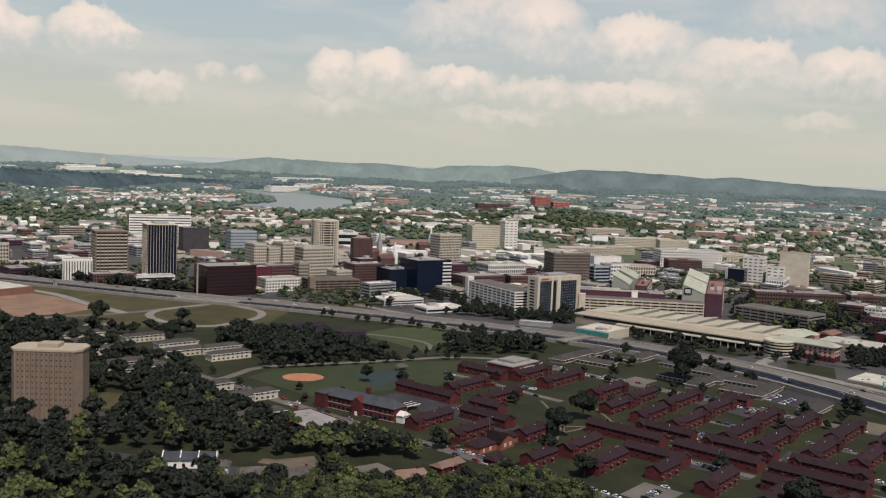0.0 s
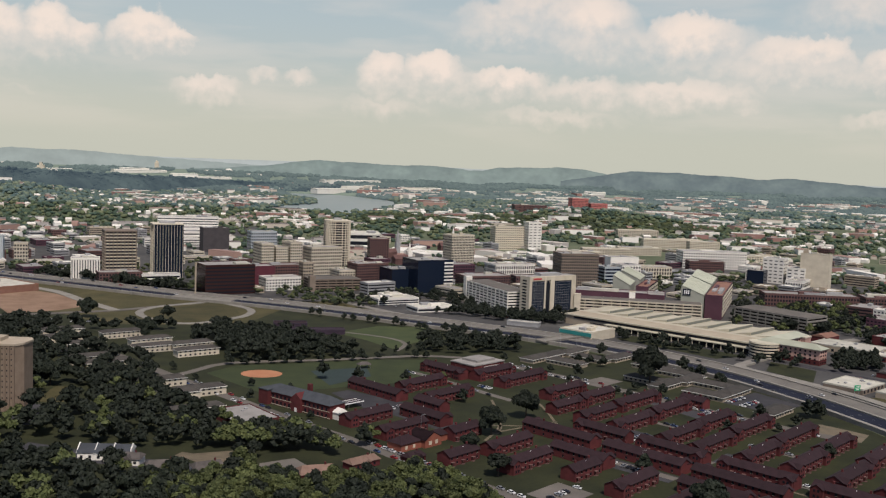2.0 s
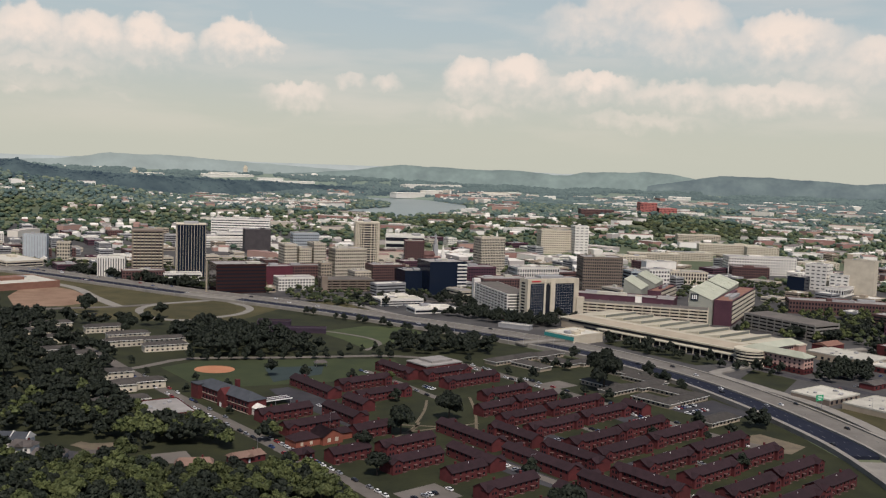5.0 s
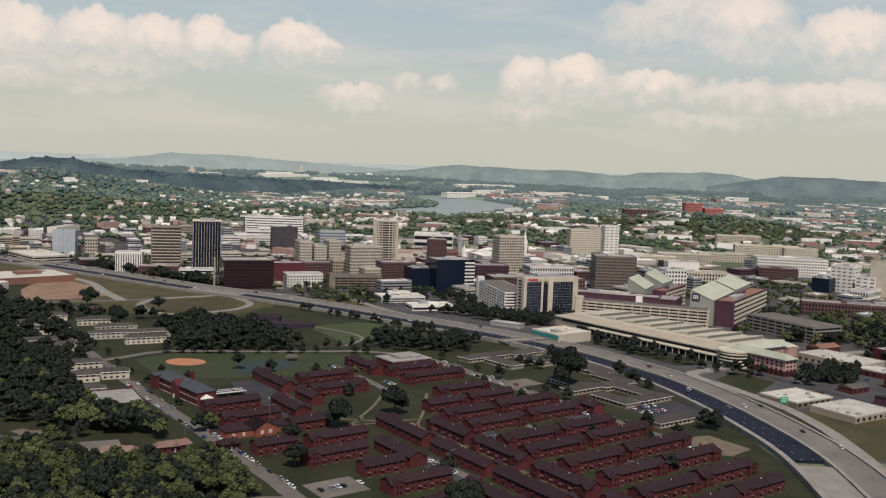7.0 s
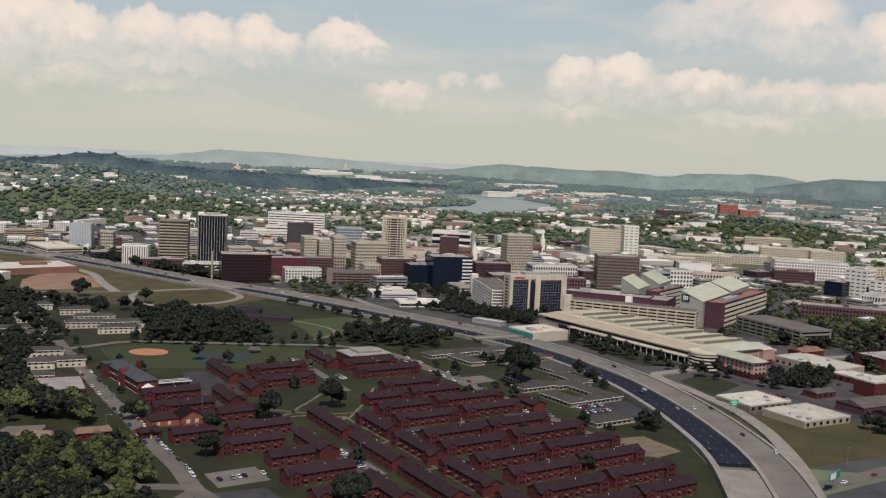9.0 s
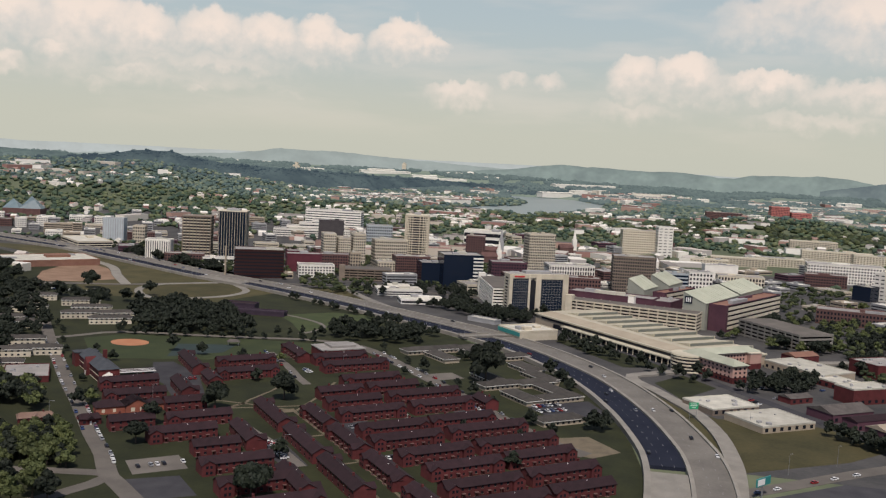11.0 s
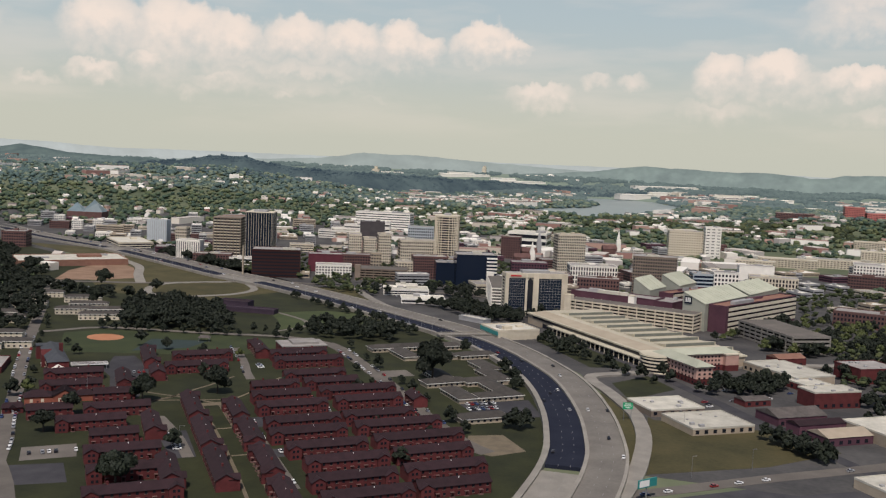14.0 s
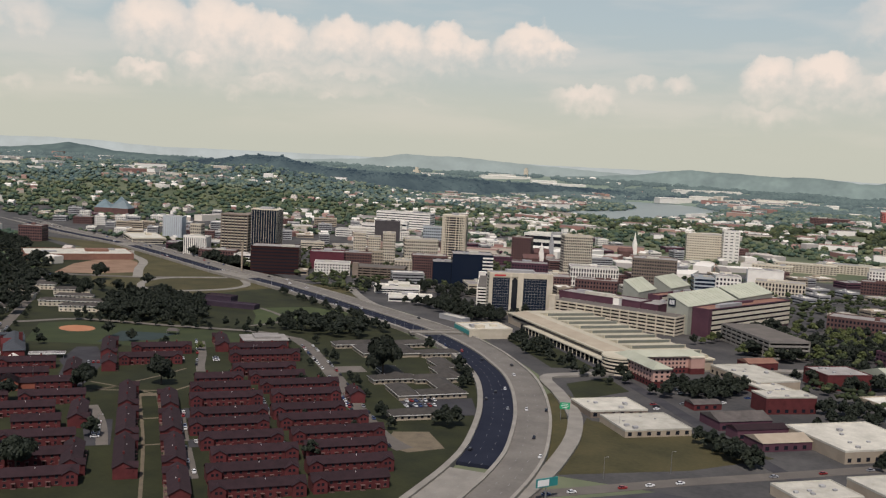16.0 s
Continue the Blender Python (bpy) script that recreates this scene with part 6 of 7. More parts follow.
# ---- trees ----
def crown_mesh(name, r, h, seed, leaves, material, size=1.0, lean=0.0):
    """A crown of small leaf sprays gathered in lobes, with gaps between them."""
    g = np.random.default_rng(seed)
    lobes = [(0, 0, h * 0.55, r * 0.62)] + [(r * 0.55 * math.cos(a + seed), r * 0.55 * math.sin(a + seed), h * g.uniform(0.38, 0.72), r * g.uniform(0.40, 0.58)) for a in np.linspace(0, 2 * math.pi, 6)[:-1]] + [(g.uniform(-.2, .2) * r, g.uniform(-.2, .2) * r, h * 0.84, r * 0.40)]
    verts, faces = [], []
    for lx, ly, lz, lr in lobes:                     # the dim inside of each lobe
        o = len(verts)
        q = lr * 0.86
        verts += [(lx + q, ly, lz), (lx, ly + q, lz), (lx - q, ly, lz), (lx, ly - q, lz), (lx, ly, lz + q * .9), (lx, ly, lz - q * .9)]
        faces += [(o + i, o + (i + 1) % 4, o + 4) for i in range(4)] + [(o + (i + 1) % 4, o + i, o + 5) for i in range(4)]
    for i in range(leaves):
        lx, ly, lz, lr = lobes[g.integers(len(lobes))]
        n = g.normal(size=3)
        n /= np.linalg.norm(n)
        if n[2] < -0.35:
            n[2] *= -0.6
        c = np.array((lx, ly, lz)) + n * lr * g.uniform(0.72, 1.05) * np.array((1, 1, 0.85))
        out = n + g.normal(size=3) * 0.45
        out /= np.linalg.norm(out)
        u = np.cross(out, g.normal(size=3))
        u /= np.linalg.norm(u) + 1e-9
        v = np.cross(out, u)
        s = size * g.uniform(0.7, 1.35)
        o = len(verts)
        verts += [tuple(c + u * s), tuple(c + v * s * 0.8 + out * 0.2 * s), tuple(c - u * s), tuple(c - v * s * 0.8 - out * 0.25 * s)]
        faces.append((o, o + 1, o + 2, o + 3))
    me = bpy.data.meshes.new(name)
    me.from_pydata(verts, [], faces)
    me.materials.append(material)
    return me


def trunk_mesh(h, r):
    m = Mesh().tube(0, 0, -0.5, h * 0.55, r, r * 0.55, 7)
    for a in (0.4, 2.4, 4.5):
        c, s = math.cos(a), math.sin(a)
        m.add([(-s * r * .4, c * r * .4, h * .35), (s * r * .4, -c * r * .4, h * .35), (0, 0, h * .35 + r), (c * h * .26, s * h * .26, h * .66)], [(0, 1, 3), (1, 2, 3), (2, 0, 3)])
    return m


TREES = []
for i, (r, h, mat, label) in enumerate(((5.0, 11, LEAF, "dark green broadleaf tree in full leaf"), (6.2, 13, LEAF, "large dark green broadleaf tree"), (3.6, 8, LEAF, "small round dark street tree"), (5.4, 12, LEAF_BRIGHT, "bright green broadleaf tree"),
                                        (2.6, 11, LEAF, "narrow dark green tree"), (4.4, 9, LEAF_BRIGHT, "light green spreading shade tree"), (10.5, 21, LEAF, "huge dark spreading tree"))):
    t = thing("tree", 0, -300 - 30 * i, 0, 0, label, "tree")
    part("trunk", trunk_mesh(h, r * 0.07), BARK, t)
    core = crown_mesh("crown", r, h, i + 3, 4600 if r > 8 else 1150, mat, 0.95 if r > 8 else 0.68)
    part("crown", core, None, t)
    TREES.append(t)
TREE_SPOTS = []


def plant_tree(kind, x, y, scale=1.0):
    TREE_SPOTS.append((kind, x, y, scale))


WOODS = [  # outline, spacing, kinds
    ([(-42, 528), (-12, 544), (26, 540), (42, 516), (30, 508), (0, 512), (-38, 508)], 8.5, (3, 0, 3, 1)),
    ([(232, 760), (262, 742), (282, 712), (296, 722), (268, 762), (240, 784)], 13.0, (2, 2, 0)),
    ([(140, 776), (200, 770), (240, 800), (190, 836), (150, 812)], 17.0, (2, 0, 2)),
    ([(100, 1064), (150, 1046), (206, 1036), (198, 982), (150, 966), (96, 1000)], 11.0, (0, 0, 2)),
    ([(58, 1018), (98, 1000), (108, 1058), (78, 1078)], 12.0, (0, 2)),
    ([(-40, 1075), (0, 1052), (10, 1062), (-20, 1092)], 11.0, (2, 0)),
    ([(-20, 1108), (60, 1082), (110, 1120), (60, 1150), (10, 1140)], 14.0, (2, 0)),
    ([(222, 935), (246, 905), (266, 884), (284, 892), (252, 938), (230, 960)], 10.5, (0, 2)),
    ([(-360, 900), (-235, 806), (-160, 728), (-112, 682), (-30, 588), (-60, 560), (-150, 600), (-260, 560), (-420, 640), (-480, 800)], 13.5, (0, 1, 0, 1)),
    ([(-250, 560), (-140, 440), (60, 430), (110, 400), (60, 360), (-150, 370), (-320, 470)], 13.0, (0, 1, 3)),
    ([(-480, 1010), (-560, 900), (-430, 880), (-350, 900), (-400, 960)], 15.0, (0, 1)),
    ([(500, 980), (560, 900), (640, 960), (700, 1100), (560, 1100)], 17.0, (0, 5, 2)),
    ([(440, 1070), (480, 1060), (600, 1150), (590, 1165), (460, 1160)], 13.0, (5, 3, 0)),
    ([(540, 680), (600, 760), (640, 740), (580, 660)], 18.0, (2, 0)),
    ([(-195, 600), (-165, 690), (-113, 645), (-75, 605), (-48, 548), (-20, 505), (20, 498), (-15, 455), (-74, 430), (-140, 430), (-230, 500)], 11.5, (0, 1, 0, 0, 1, 3)),
    ([(-144, 814), (-144, 871), (-68, 859), (6, 775), (-20, 762), (-83, 738)], 10.5, (0, 1, 1)),
    ([(46, 800), (53, 858), (110, 862), (140, 822), (75, 798)], 10.5, (0, 1, 0)),
    ([(0, 470), (60, 440), (96, 440), (92, 462), (40, 500)], 10.0, (0, 3, 0)),
    ([(-60, 425), (40, 432), (110, 415), (130, 395), (60, 370), (-60, 385)], 10.5, (3, 5, 0)),
    ([(-70, 440), (-30, 460), (20, 464), (48, 460), (96, 470), (112, 440), (60, 424), (-60, 424)], 8.0, (3, 5, 3, 0)),
    ([(-60, 520), (-20, 512), (24, 512), (52, 490), (60, 470), (80, 500), (30, 545), (-40, 545)], 9.0, (0, 3, 1)),
    ([(460, 905), (500, 880), (560, 930), (540, 990), (480, 960)], 10, (0, 1, 2)),
    ([(372, 1042), (392, 1026), (402, 1080), (424, 1112), (408, 1122), (388, 1075)], 8, (0, 1, 0)),
    ([(-450, 1190), (-330, 1138), (-235, 1092), (-222, 1104), (-318, 1160), (-430, 1212)], 8.5, (0, 1, 2)),
    ([(-700, 1010), (-600, 950), (-520, 1010), (-560, 1060), (-690, 1130)], 13, (0, 1, 0)),
    ([(395, 985), (440, 965), (470, 1000), (520, 1030), (500, 1060), (450, 1010)], 9, (0, 1, 5)),
    ([(495, 770), (540, 790), (530, 840), (490, 840)], 11, (0, 2)),
    ([(395, 1000), (415, 985), (450, 1000), (470, 1040), (455, 1062), (420, 1010)], 10.0, (0, 1, 5)),
    ([(395, 815), (385, 790), (400, 780), (432, 800), (442, 838), (425, 850)], 11.0, (0, 2)),
    
    ([(300, 655), (312, 650), (322, 632), (312, 622), (302, 636)], 9.0, (0,)),
    ([(-30, 545), (22, 545), (24, 528), (-20, 520), (-40, 530)], 9.5, (0, 1)),
    ([(232, 900), (258, 868), (292, 836), (300, 842), (262, 884), (244, 912)], 14, (2, 2, 0)),
    ([(306, 858), (338, 836), (352, 848), (362, 836), (384, 806), (378, 798), (340, 826)], 11, (2, 2, 0)),
    ([(398, 800), (420, 790), (450, 830), (440, 850), (412, 838)], 10.5, (0, 2, 2)),
    ([(440, 694), (452, 680), (476, 660), (484, 668), (462, 692)], 7, (0, 2, 0)),
    ([(520, 690), (560, 700), (560, 780), (540, 770)], 11, (0, 2)),
    ([(395, 850), (420, 830), (455, 870), (450, 900), (420, 905)], 10, (0, 2, 2)),
    ([(-330, 870), (-250, 860), (-160, 878), (-180, 850), (-280, 820)], 13.0, (0, 1)),
]
CLEAR = [[(-150, 490), (-84, 464), (-30, 455), (-24, 480), (-60, 510), (-84, 502), (-148, 516)], [(-140, 700), (-118, 640), (-92, 600), (-72, 572), (-44, 556), (-15, 552), (0, 558), (-25, 585), (-100, 690)],
         [(-22, 474), (-22, 506), (6, 510), (46, 505), (52, 470), (30, 456), (0, 462)], [(-70, 500), (-36, 514), (-30, 494), (-48, 484)], [(-190, 642), (-160, 640), (-155, 598), (-186, 590)], [(-230, 596), (-165, 590), (-160, 550), (-235, 545)],
         [(-120, 690), (-100, 676), (-20, 586), (100, 470), (130, 440), (115, 430), (-45, 570)]]
for ring, gap, kinds in WOODS:
    xs, ys = [p[0] for p in ring], [p[1] for p in ring]
    y = min(ys)
    while y < max(ys):
        x = min(xs) + rng.uniform(0, gap)
        while x < max(xs):
            px, py = x + rng.uniform(-.35, .35) * gap, y + rng.uniform(-.35, .35) * gap
            if inside(px, py, ring) and not -14 < off_freeway(px, py) < 36 and free(px, py, 2.5) and not any(inside(px, py, c) for c in CLEAR):
                plant_tree(rng.choice(kinds), px, py, rng.uniform(.8, 1.15))
            x += gap
        y += gap * 0.9
SINGLES = [(1, -206, 558, 1.1), (1, -186, 555, 1.0), (0, -224, 562, 1.1), (1, -170, 566, 1.2), (0, -214, 548, .9), (6, 222, 713, 1.22), (6, 124, 605, .78), (6, 101, 563, .74), (6, 196, 441, .8), (1, 102, 487, 1.0), (6, -190, 640, .75), (6, -180, 812, .8), (6, -268, 912, .85), (1, 88, 520, .9), (1, -190, 905, 1.3), (0, 30, 530, 1.0), (0, 288, 540, .9), (0, 246, 592, .7), (0, 178, 500, 1), (0, 196, 655, .8),
           (1, 340, 875, .8), (5, 70, 700, .8), (0, 44, 690, .8), (0, 10, 690, .9), (1, -15, 690, .9), (0, -60, 660, .6), (2, 84, 640, 1), (2, -30, 640, 1), (2, 150, 640, 1)]
for k, x, y, s in SINGLES:
    plant_tree(k, x, y, s)


def avenue(points, gap, kinds, side, scale=1.0, jitter=1.5):
    line = offset(smooth(points, gap), side)
    for p in line:
        x, y = p.x + rng.uniform(-jitter, jitter), p.y + rng.uniform(-jitter, jitter)
        if rng.random() < .85 and free(x, y, 2) and not -14 < off_freeway(x, y) < 36:
            plant_tree(rng.choice(kinds), x, y, scale * rng.uniform(.8, 1.2))


avenue([(-92, 732), (-26, 757), (15, 774), (53, 789)], 9, (2,), 7, .9)
avenue([(-92, 732), (-26, 757), (15, 774), (53, 789)], 10, (4, 2), -7, .9)
avenue([(-60, 985), (58, 925), (140, 872)], 9, (2, 2, 0), 14, .9)
avenue([(210, 925), (262, 880), (330, 815), (352, 800)], 13, (0, 2, 2), 0, .95, 4)
avenue([(250, 905), (290, 868), (335, 822)], 15, (0, 2), -12, .95, 3)
avenue([(70, 1010), (140, 985), (175, 985)], 9, (0, 2), -6, 1, 5)
avenue([(100, 1030), (150, 1000), (200, 965)], 9, (0, 2), -4, 1, 5)
avenue([(110, 772), (200, 688), (285, 600)], 34, (2,), 9, .6)
avenue([(110, 772), (200, 688), (285, 600)], 24, (2, 0), -10, .8)
avenue([(-158, 720), (-60, 620), (30, 532)], 30, (2,), -9, .8)
avenue([(-440, 1150), (-300, 1085), (-200, 1060)], 18, (2,), -60, .9, 8)
avenue([(360, 1000), (395, 1080), (410, 1180)], 12, (0, 5), 0, .9, 3)
avenue([(420, 1130), (480, 1250), (500, 1340)], 11, (5, 0), 0, 1, 9)

TREE_SPOTS.sort(key=lambda t: math.hypot(t[1] - MID[0], t[2] - MID[1]) - (400 if t[0] == 6 else 0))
seen, kept = set(), 0
rest = {}
for kind, x, y, scale in TREE_SPOTS:
    size = (scale * rng.uniform(.92, 1.08), scale * rng.uniform(.92, 1.08), scale * rng.uniform(.9, 1.15))
    at = pose(x, y, ground_z(x, y), 0, 0, rng.uniform(0, 360))
    if kept < 290:
        kept += 1
        t = TREES[kind]
        if kind in seen:
            t = copy_thing(t, at)
        else:
            seen.add(kind)
            t.matrix_basis = at
        t.scale = size
    else:
        rest.setdefault(kind, []).append(at @ Matrix.Diagonal((*size, 1)))
for kind, places in rest.items():
    src = [c for c in TREES[kind].children if c.name.startswith("crown")][0].data
    base = np.array([v.co[:] for v in src.vertices])
    quads = [tuple(p.vertices) for p in src.polygons]
    lead = [f for f in quads if len(f) == 3]
    leaves = np.array([f for f in quads if len(f) == 4][::5])
    heart = base[leaves].mean(axis=1, keepdims=True)
    base[leaves] = heart + (base[leaves] - heart) * 1.35
    keep = Mesh()
    for m in places:
        m = np.array(m)
        v = base @ m[:3, :3].T + m[:3, 3]
        o = len(keep.v)
        keep.v += [tuple(p) for p in v]
        keep.f += [tuple(i + o for i in f) for f in lead] + [tuple(f) for f in (leaves + o).tolist()]
    tagged(part("woodland", keep, src.materials[0]), "dense broadleaf wood behind the nearer trees", "woodland", kind="stuff")

# ---- the far town: houses and tree clumps without number ----
G = np.random.default_rng(12)
HOUSES, TOPS = Mesh(), Mesh()
count = 0
while count < 3800:
    a = radians(G.uniform(-66, 52))
    r = math.sqrt(G.uniform((1000 if a < -0.66 else 1450) ** 2, 4000 ** 2))
    x, y = MID[0] + r * math.sin(a), MID[1] + r * math.cos(a)
    if count % 11 == 0:                        # the close-set houses of the river's peninsula
        x, y, r = G.uniform(-820, -480), G.uniform(2540, 3160), 2600
    elif noise.noise((x / 300, y / 300, 5.0)) < -0.12 or (y > 2300 and edge_gap(x, y, BED) < 60) or (y > 2300 and inside(x, y, BED)) or not free(x, y, 12) or any(math.hypot(x - px, y - py) < pr for px, py, pr in placed) or abs(off_freeway(x, y) + 10) < 60:
        continue
    if x < -500 and r > 1900 and G.random() < .25:
        continue
    count += 1
    big = (x > -500 or G.random() < .4) and G.random() < (0.22 if r > 2000 else 0.4)
    w, d, h = (G.uniform(25, 75) * (1 if r < 2700 else 1.6), G.uniform(14, 30), G.uniform(6, 11) * (1 if r < 2700 else 1.4)) if big else (G.uniform(10, 17), G.uniform(8, 11), G.uniform(5, 7.5))
    z, t = ground_z(x, y), G.uniform(0, math.pi)
    c, s = math.cos(t), math.sin(t)
    spot = lambda u, v: (x + u * c - v * s, y + u * s + v * c)
    p = [spot(-w / 2, -d / 2), spot(w / 2, -d / 2), spot(w / 2, d / 2), spot(-w / 2, d / 2)]
    HOUSES.slab(p, z - 6, z + h)
    if big:
        TOPS.slab(p, z + h, z + h + .6)
    else:
        e, f = spot(-w / 2, 0), spot(w / 2, 0)
        TOPS.add([(*q, z + h) for q in p] + [(*e, z + h + 3), (*f, z + h + 3)], [(3, 2, 1, 0), (0, 1, 5, 4), (2, 3, 4, 5), (1, 2, 5), (3, 0, 4)])
suburb = tagged(part("suburb_houses", HOUSES, FAR_WALL), "small distant houses and sheds scattered among trees", "houses", kind="stuff")
tagged(part("suburb_roofs", TOPS, FAR_ROOF), "small distant roofs among trees", "roofs", kind="stuff")


def clumps(name, label, spots, radii, material, squash=0.66):
    """Many uneven leaf clumps in one mesh."""
    t = (1 + 5 ** .5) / 2
    base = np.array([(-1, t, 0), (1, t, 0), (-1, -t, 0), (1, -t, 0), (0, -1, t), (0, 1, t), (0, -1, -t), (0, 1, -t), (t, 0, -1), (t, 0, 1), (-t, 0, -1), (-t, 0, 1)]) / math.sqrt(1 + t * t)
    tri = np.array([(0, 11, 5), (0, 5, 1), (0, 1, 7), (0, 7, 10), (0, 10, 11), (1, 5, 9), (5, 11, 4), (11, 10, 2), (10, 7, 6), (7, 1, 8), (3, 9, 4), (3, 4, 2), (3, 2, 6), (3, 6, 8), (3, 8, 9), (4, 9, 5), (2, 4, 11), (6, 2, 10), (8, 6, 7), (9, 8, 1)])
    n = len(spots)
    v = base[None] * radii[:, None, None] * G.uniform(.5, 1.4, (n, 12, 1)) * np.array((1, 1, squash)) + spots[:, None, :]
    f = tri[None] + 12 * np.arange(n)[:, None, None]
    me = bpy.data.meshes.new(name)
    v, f = v.reshape(-1, 3), f.reshape(-1, 3)
    me.vertices.add(len(v))
    me.vertices.foreach_set("co", v.ravel())
    me.loops.add(f.size)
    me.loops.foreach_set("vertex_index", f.ravel().astype(np.int32))
    me.polygons.add(len(f))
    me.polygons.foreach_set("loop_start", np.arange(0, f.size, 3, dtype=np.int32))
    me.update()
    me.validate()
    me.materials.append(material)
    return tagged(new(name, me), label, "trees", kind="stuff")


spots, radii = [], []
while len(spots) < 50000:
    a = radians(G.uniform(-68, 54))
    r = math.sqrt(G.uniform((950 if a < -0.66 else 1380) ** 2, 4560 ** 2))
    x, y = MID[0] + r * math.sin(a), MID[1] + r * math.cos(a)
    dense = noise.noise((x / 260, y / 260, 9.0)) + 0.6 * noise.noise((x / 90, y / 90, 3.0))
    if dense < (0.02 if r < 1900 else -0.85 if r < 3300 and x < -350 else -0.38 if r < 3300 else -0.5 if r < 3700 else -0.05) or (y > 2300 and (inside(x, y, BED) or edge_gap(x, y, BED) < 12)) or (r < 2000 and (not free(x, y, 7) or abs(off_freeway(x, y) + 10) < 50)):
        continue
    if r < 2000 and any(abs(x - px) < pr * .6 and abs(y - py) < pr * .6 for px, py, pr in placed):
        continue
    s = G.uniform(3.6, 6.8) * (1 + max(0, r - 1900) / 2300)
    spots.append((x, y, ground_z(x, y) + s * .55))
    radii.append(s)
spots, radii = np.array(spots), np.array(radii)
reach = np.hypot(spots[:, 0] - MID[0], spots[:, 1] - MID[1])
for name, label, pick, leaf in (("far_trees", "mixed green trees spread over the distant town", reach < 2500, FAR_LEAF), ("farther_trees", "trees toward the river and hills, paled and blued for haze", (reach >= 2500) & (reach < 3400), HAZY_LEAF),
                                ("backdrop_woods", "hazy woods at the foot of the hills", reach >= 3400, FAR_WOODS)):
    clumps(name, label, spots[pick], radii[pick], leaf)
spots, radii = [], []
while len(spots) < 2600:                       # trees over the ridge slope, in the same painted cloud shade
    deg, q = G.uniform(-42, -6), G.uniform(0, 1)
    a, here, crest = radians(deg), *(float(np.interp(deg, [c[0] for c in RIVER_RIDGE], [c[k] for c in RIVER_RIDGE])) for k in (2, 1))
    r = here - 150 * (1 - q)
    x, y = MID[0] + r * math.sin(a), MID[1] + r * math.cos(a)
    if y > 2300 and (edge_gap(x, y, BED) < 40 or inside(x, y, BED)):
        continue
    spots.append((x, y, max(ground_z(x, y), 8 + (crest - 8) * q) + 1))
    radii.append(G.uniform(5, 9))
clumps("ridge_woods", "woods in painted cloud shade over the ridge by the river", np.array(spots), np.array(radii), RIDGE_CLOUD_SHADE)
spots, radii = [], []
while len(spots) < 1500:                       # the dark belt of trees before the river
    x, y = G.uniform(-150, 800), G.uniform(2230, 2470)
    if noise.noise((x / 130, y / 90, 6.0)) < -0.05 or not free(x, y, 8):
        continue
    s = G.uniform(4, 8)
    spots.append((x, y, ground_z(x, y) + s * .6))
    radii.append(s)
clumps("river_woods", "dark belt of trees before the river", np.array(spots), np.array(radii), TOWN_LEAF)
spots, radii = [], []
for i in range(60000):
    x, y = G.uniform(-1000, 1150), G.uniform(760, 1500)
    if len(spots) >= 9000:
        break
    if noise.noise((x / 120, y / 120, 2.0)) < -0.08 or off_freeway(x, y) < 48 or not free(x, y, 4) or any(abs(x - px) < pr * .55 and abs(y - py) < pr * .55 for px, py, pr in placed) or math.hypot(x - MID[0], y - MID[1]) > 1500 or (x < 440 and y < 980) or (430 > x > 170 and y < 1090):
        continue
    for k in range(5):
        s = G.uniform(1.6, 3.0)
        spots.append((x + G.uniform(-2.5, 2.5), y + G.uniform(-2.5, 2.5), s + G.uniform(1, 4)))
        radii.append(s)
clumps("town_trees", "dark green street trees between town buildings", np.array(spots), np.array(radii), TOWN_LEAF)


# ---- cars ----
def car(paint, label):
    c = thing("car", 0, -200, 0, 0, label, "car")
    part("body", Mesh().slab([(-2.25, -.7), (-2.1, -.88), (2.05, -.88), (2.3, -.6), (2.3, .6), (2.05, .88), (-2.1, .88), (-2.25, .7)], .3, .95), paint, c)
    part("cabin", Mesh().add([(-1.7, -.8, .95), (1.2, -.8, .95), (1.2, .8, .95), (-1.7, .8, .95), (-1.2, -.62, 1.45), (.45, -.62, 1.45), (.45, .62, 1.45), (-1.2, .62, 1.45)], [(4, 5, 6, 7), (0, 1, 5, 4), (1, 2, 6, 5), (2, 3, 7, 6), (3, 0, 4, 7)]), GLASS, c)
    part("roof", Mesh().box(-1.2, -.62, 1.45, .45, .62, 1.5), paint, c)
    wheel = Mesh()
    pts = [(.32 * math.cos(2 * math.pi * i / 10), .32 * math.sin(2 * math.pi * i / 10)) for i in range(10)]
    wheel.add([(a, -.1, b) for a, b in pts] + [(a, .1, b) for a, b in pts], [tuple(range(10)), tuple(range(10, 20))[::-1]] + [(i, 10 + i, 10 + (i + 1) % 10, (i + 1) % 10) for i in range(10)])
    data = wheel.data("wheel", TYRE)
    for x in (-1.35, 1.4):
        for y in (-.8, .8):
            part("wheel", data, None, c, at=pose(x, y, .32))
    return c


CARS = [car(plain("white car paint", (.7, .7, .68), .3), "white saloon car with dark windows"), car(plain("silver car paint", (.42, .43, .45), .3, .5), "silver saloon car with dark windows"), car(plain("black car paint", (.02, .02, .025), .25), "black saloon car with dark windows"),
        car(plain("red car paint", (.25, .02, .02), .3), "dark red saloon car"), car(plain("blue car paint", (.03, .06, .16), .3), "dark blue saloon car")]
CAR_USED = set()


def park(x, y, turn, z=0.16):
    k = rng.choice((0, 0, 1, 1, 2, 2, 3, 4))
    at = pose(x, y, z, 0, 0, turn)
    if k in CAR_USED:
        return copy_thing(CARS[k], at)
    CAR_USED.add(k)
    CARS[k].matrix_basis = at
    return CARS[k]


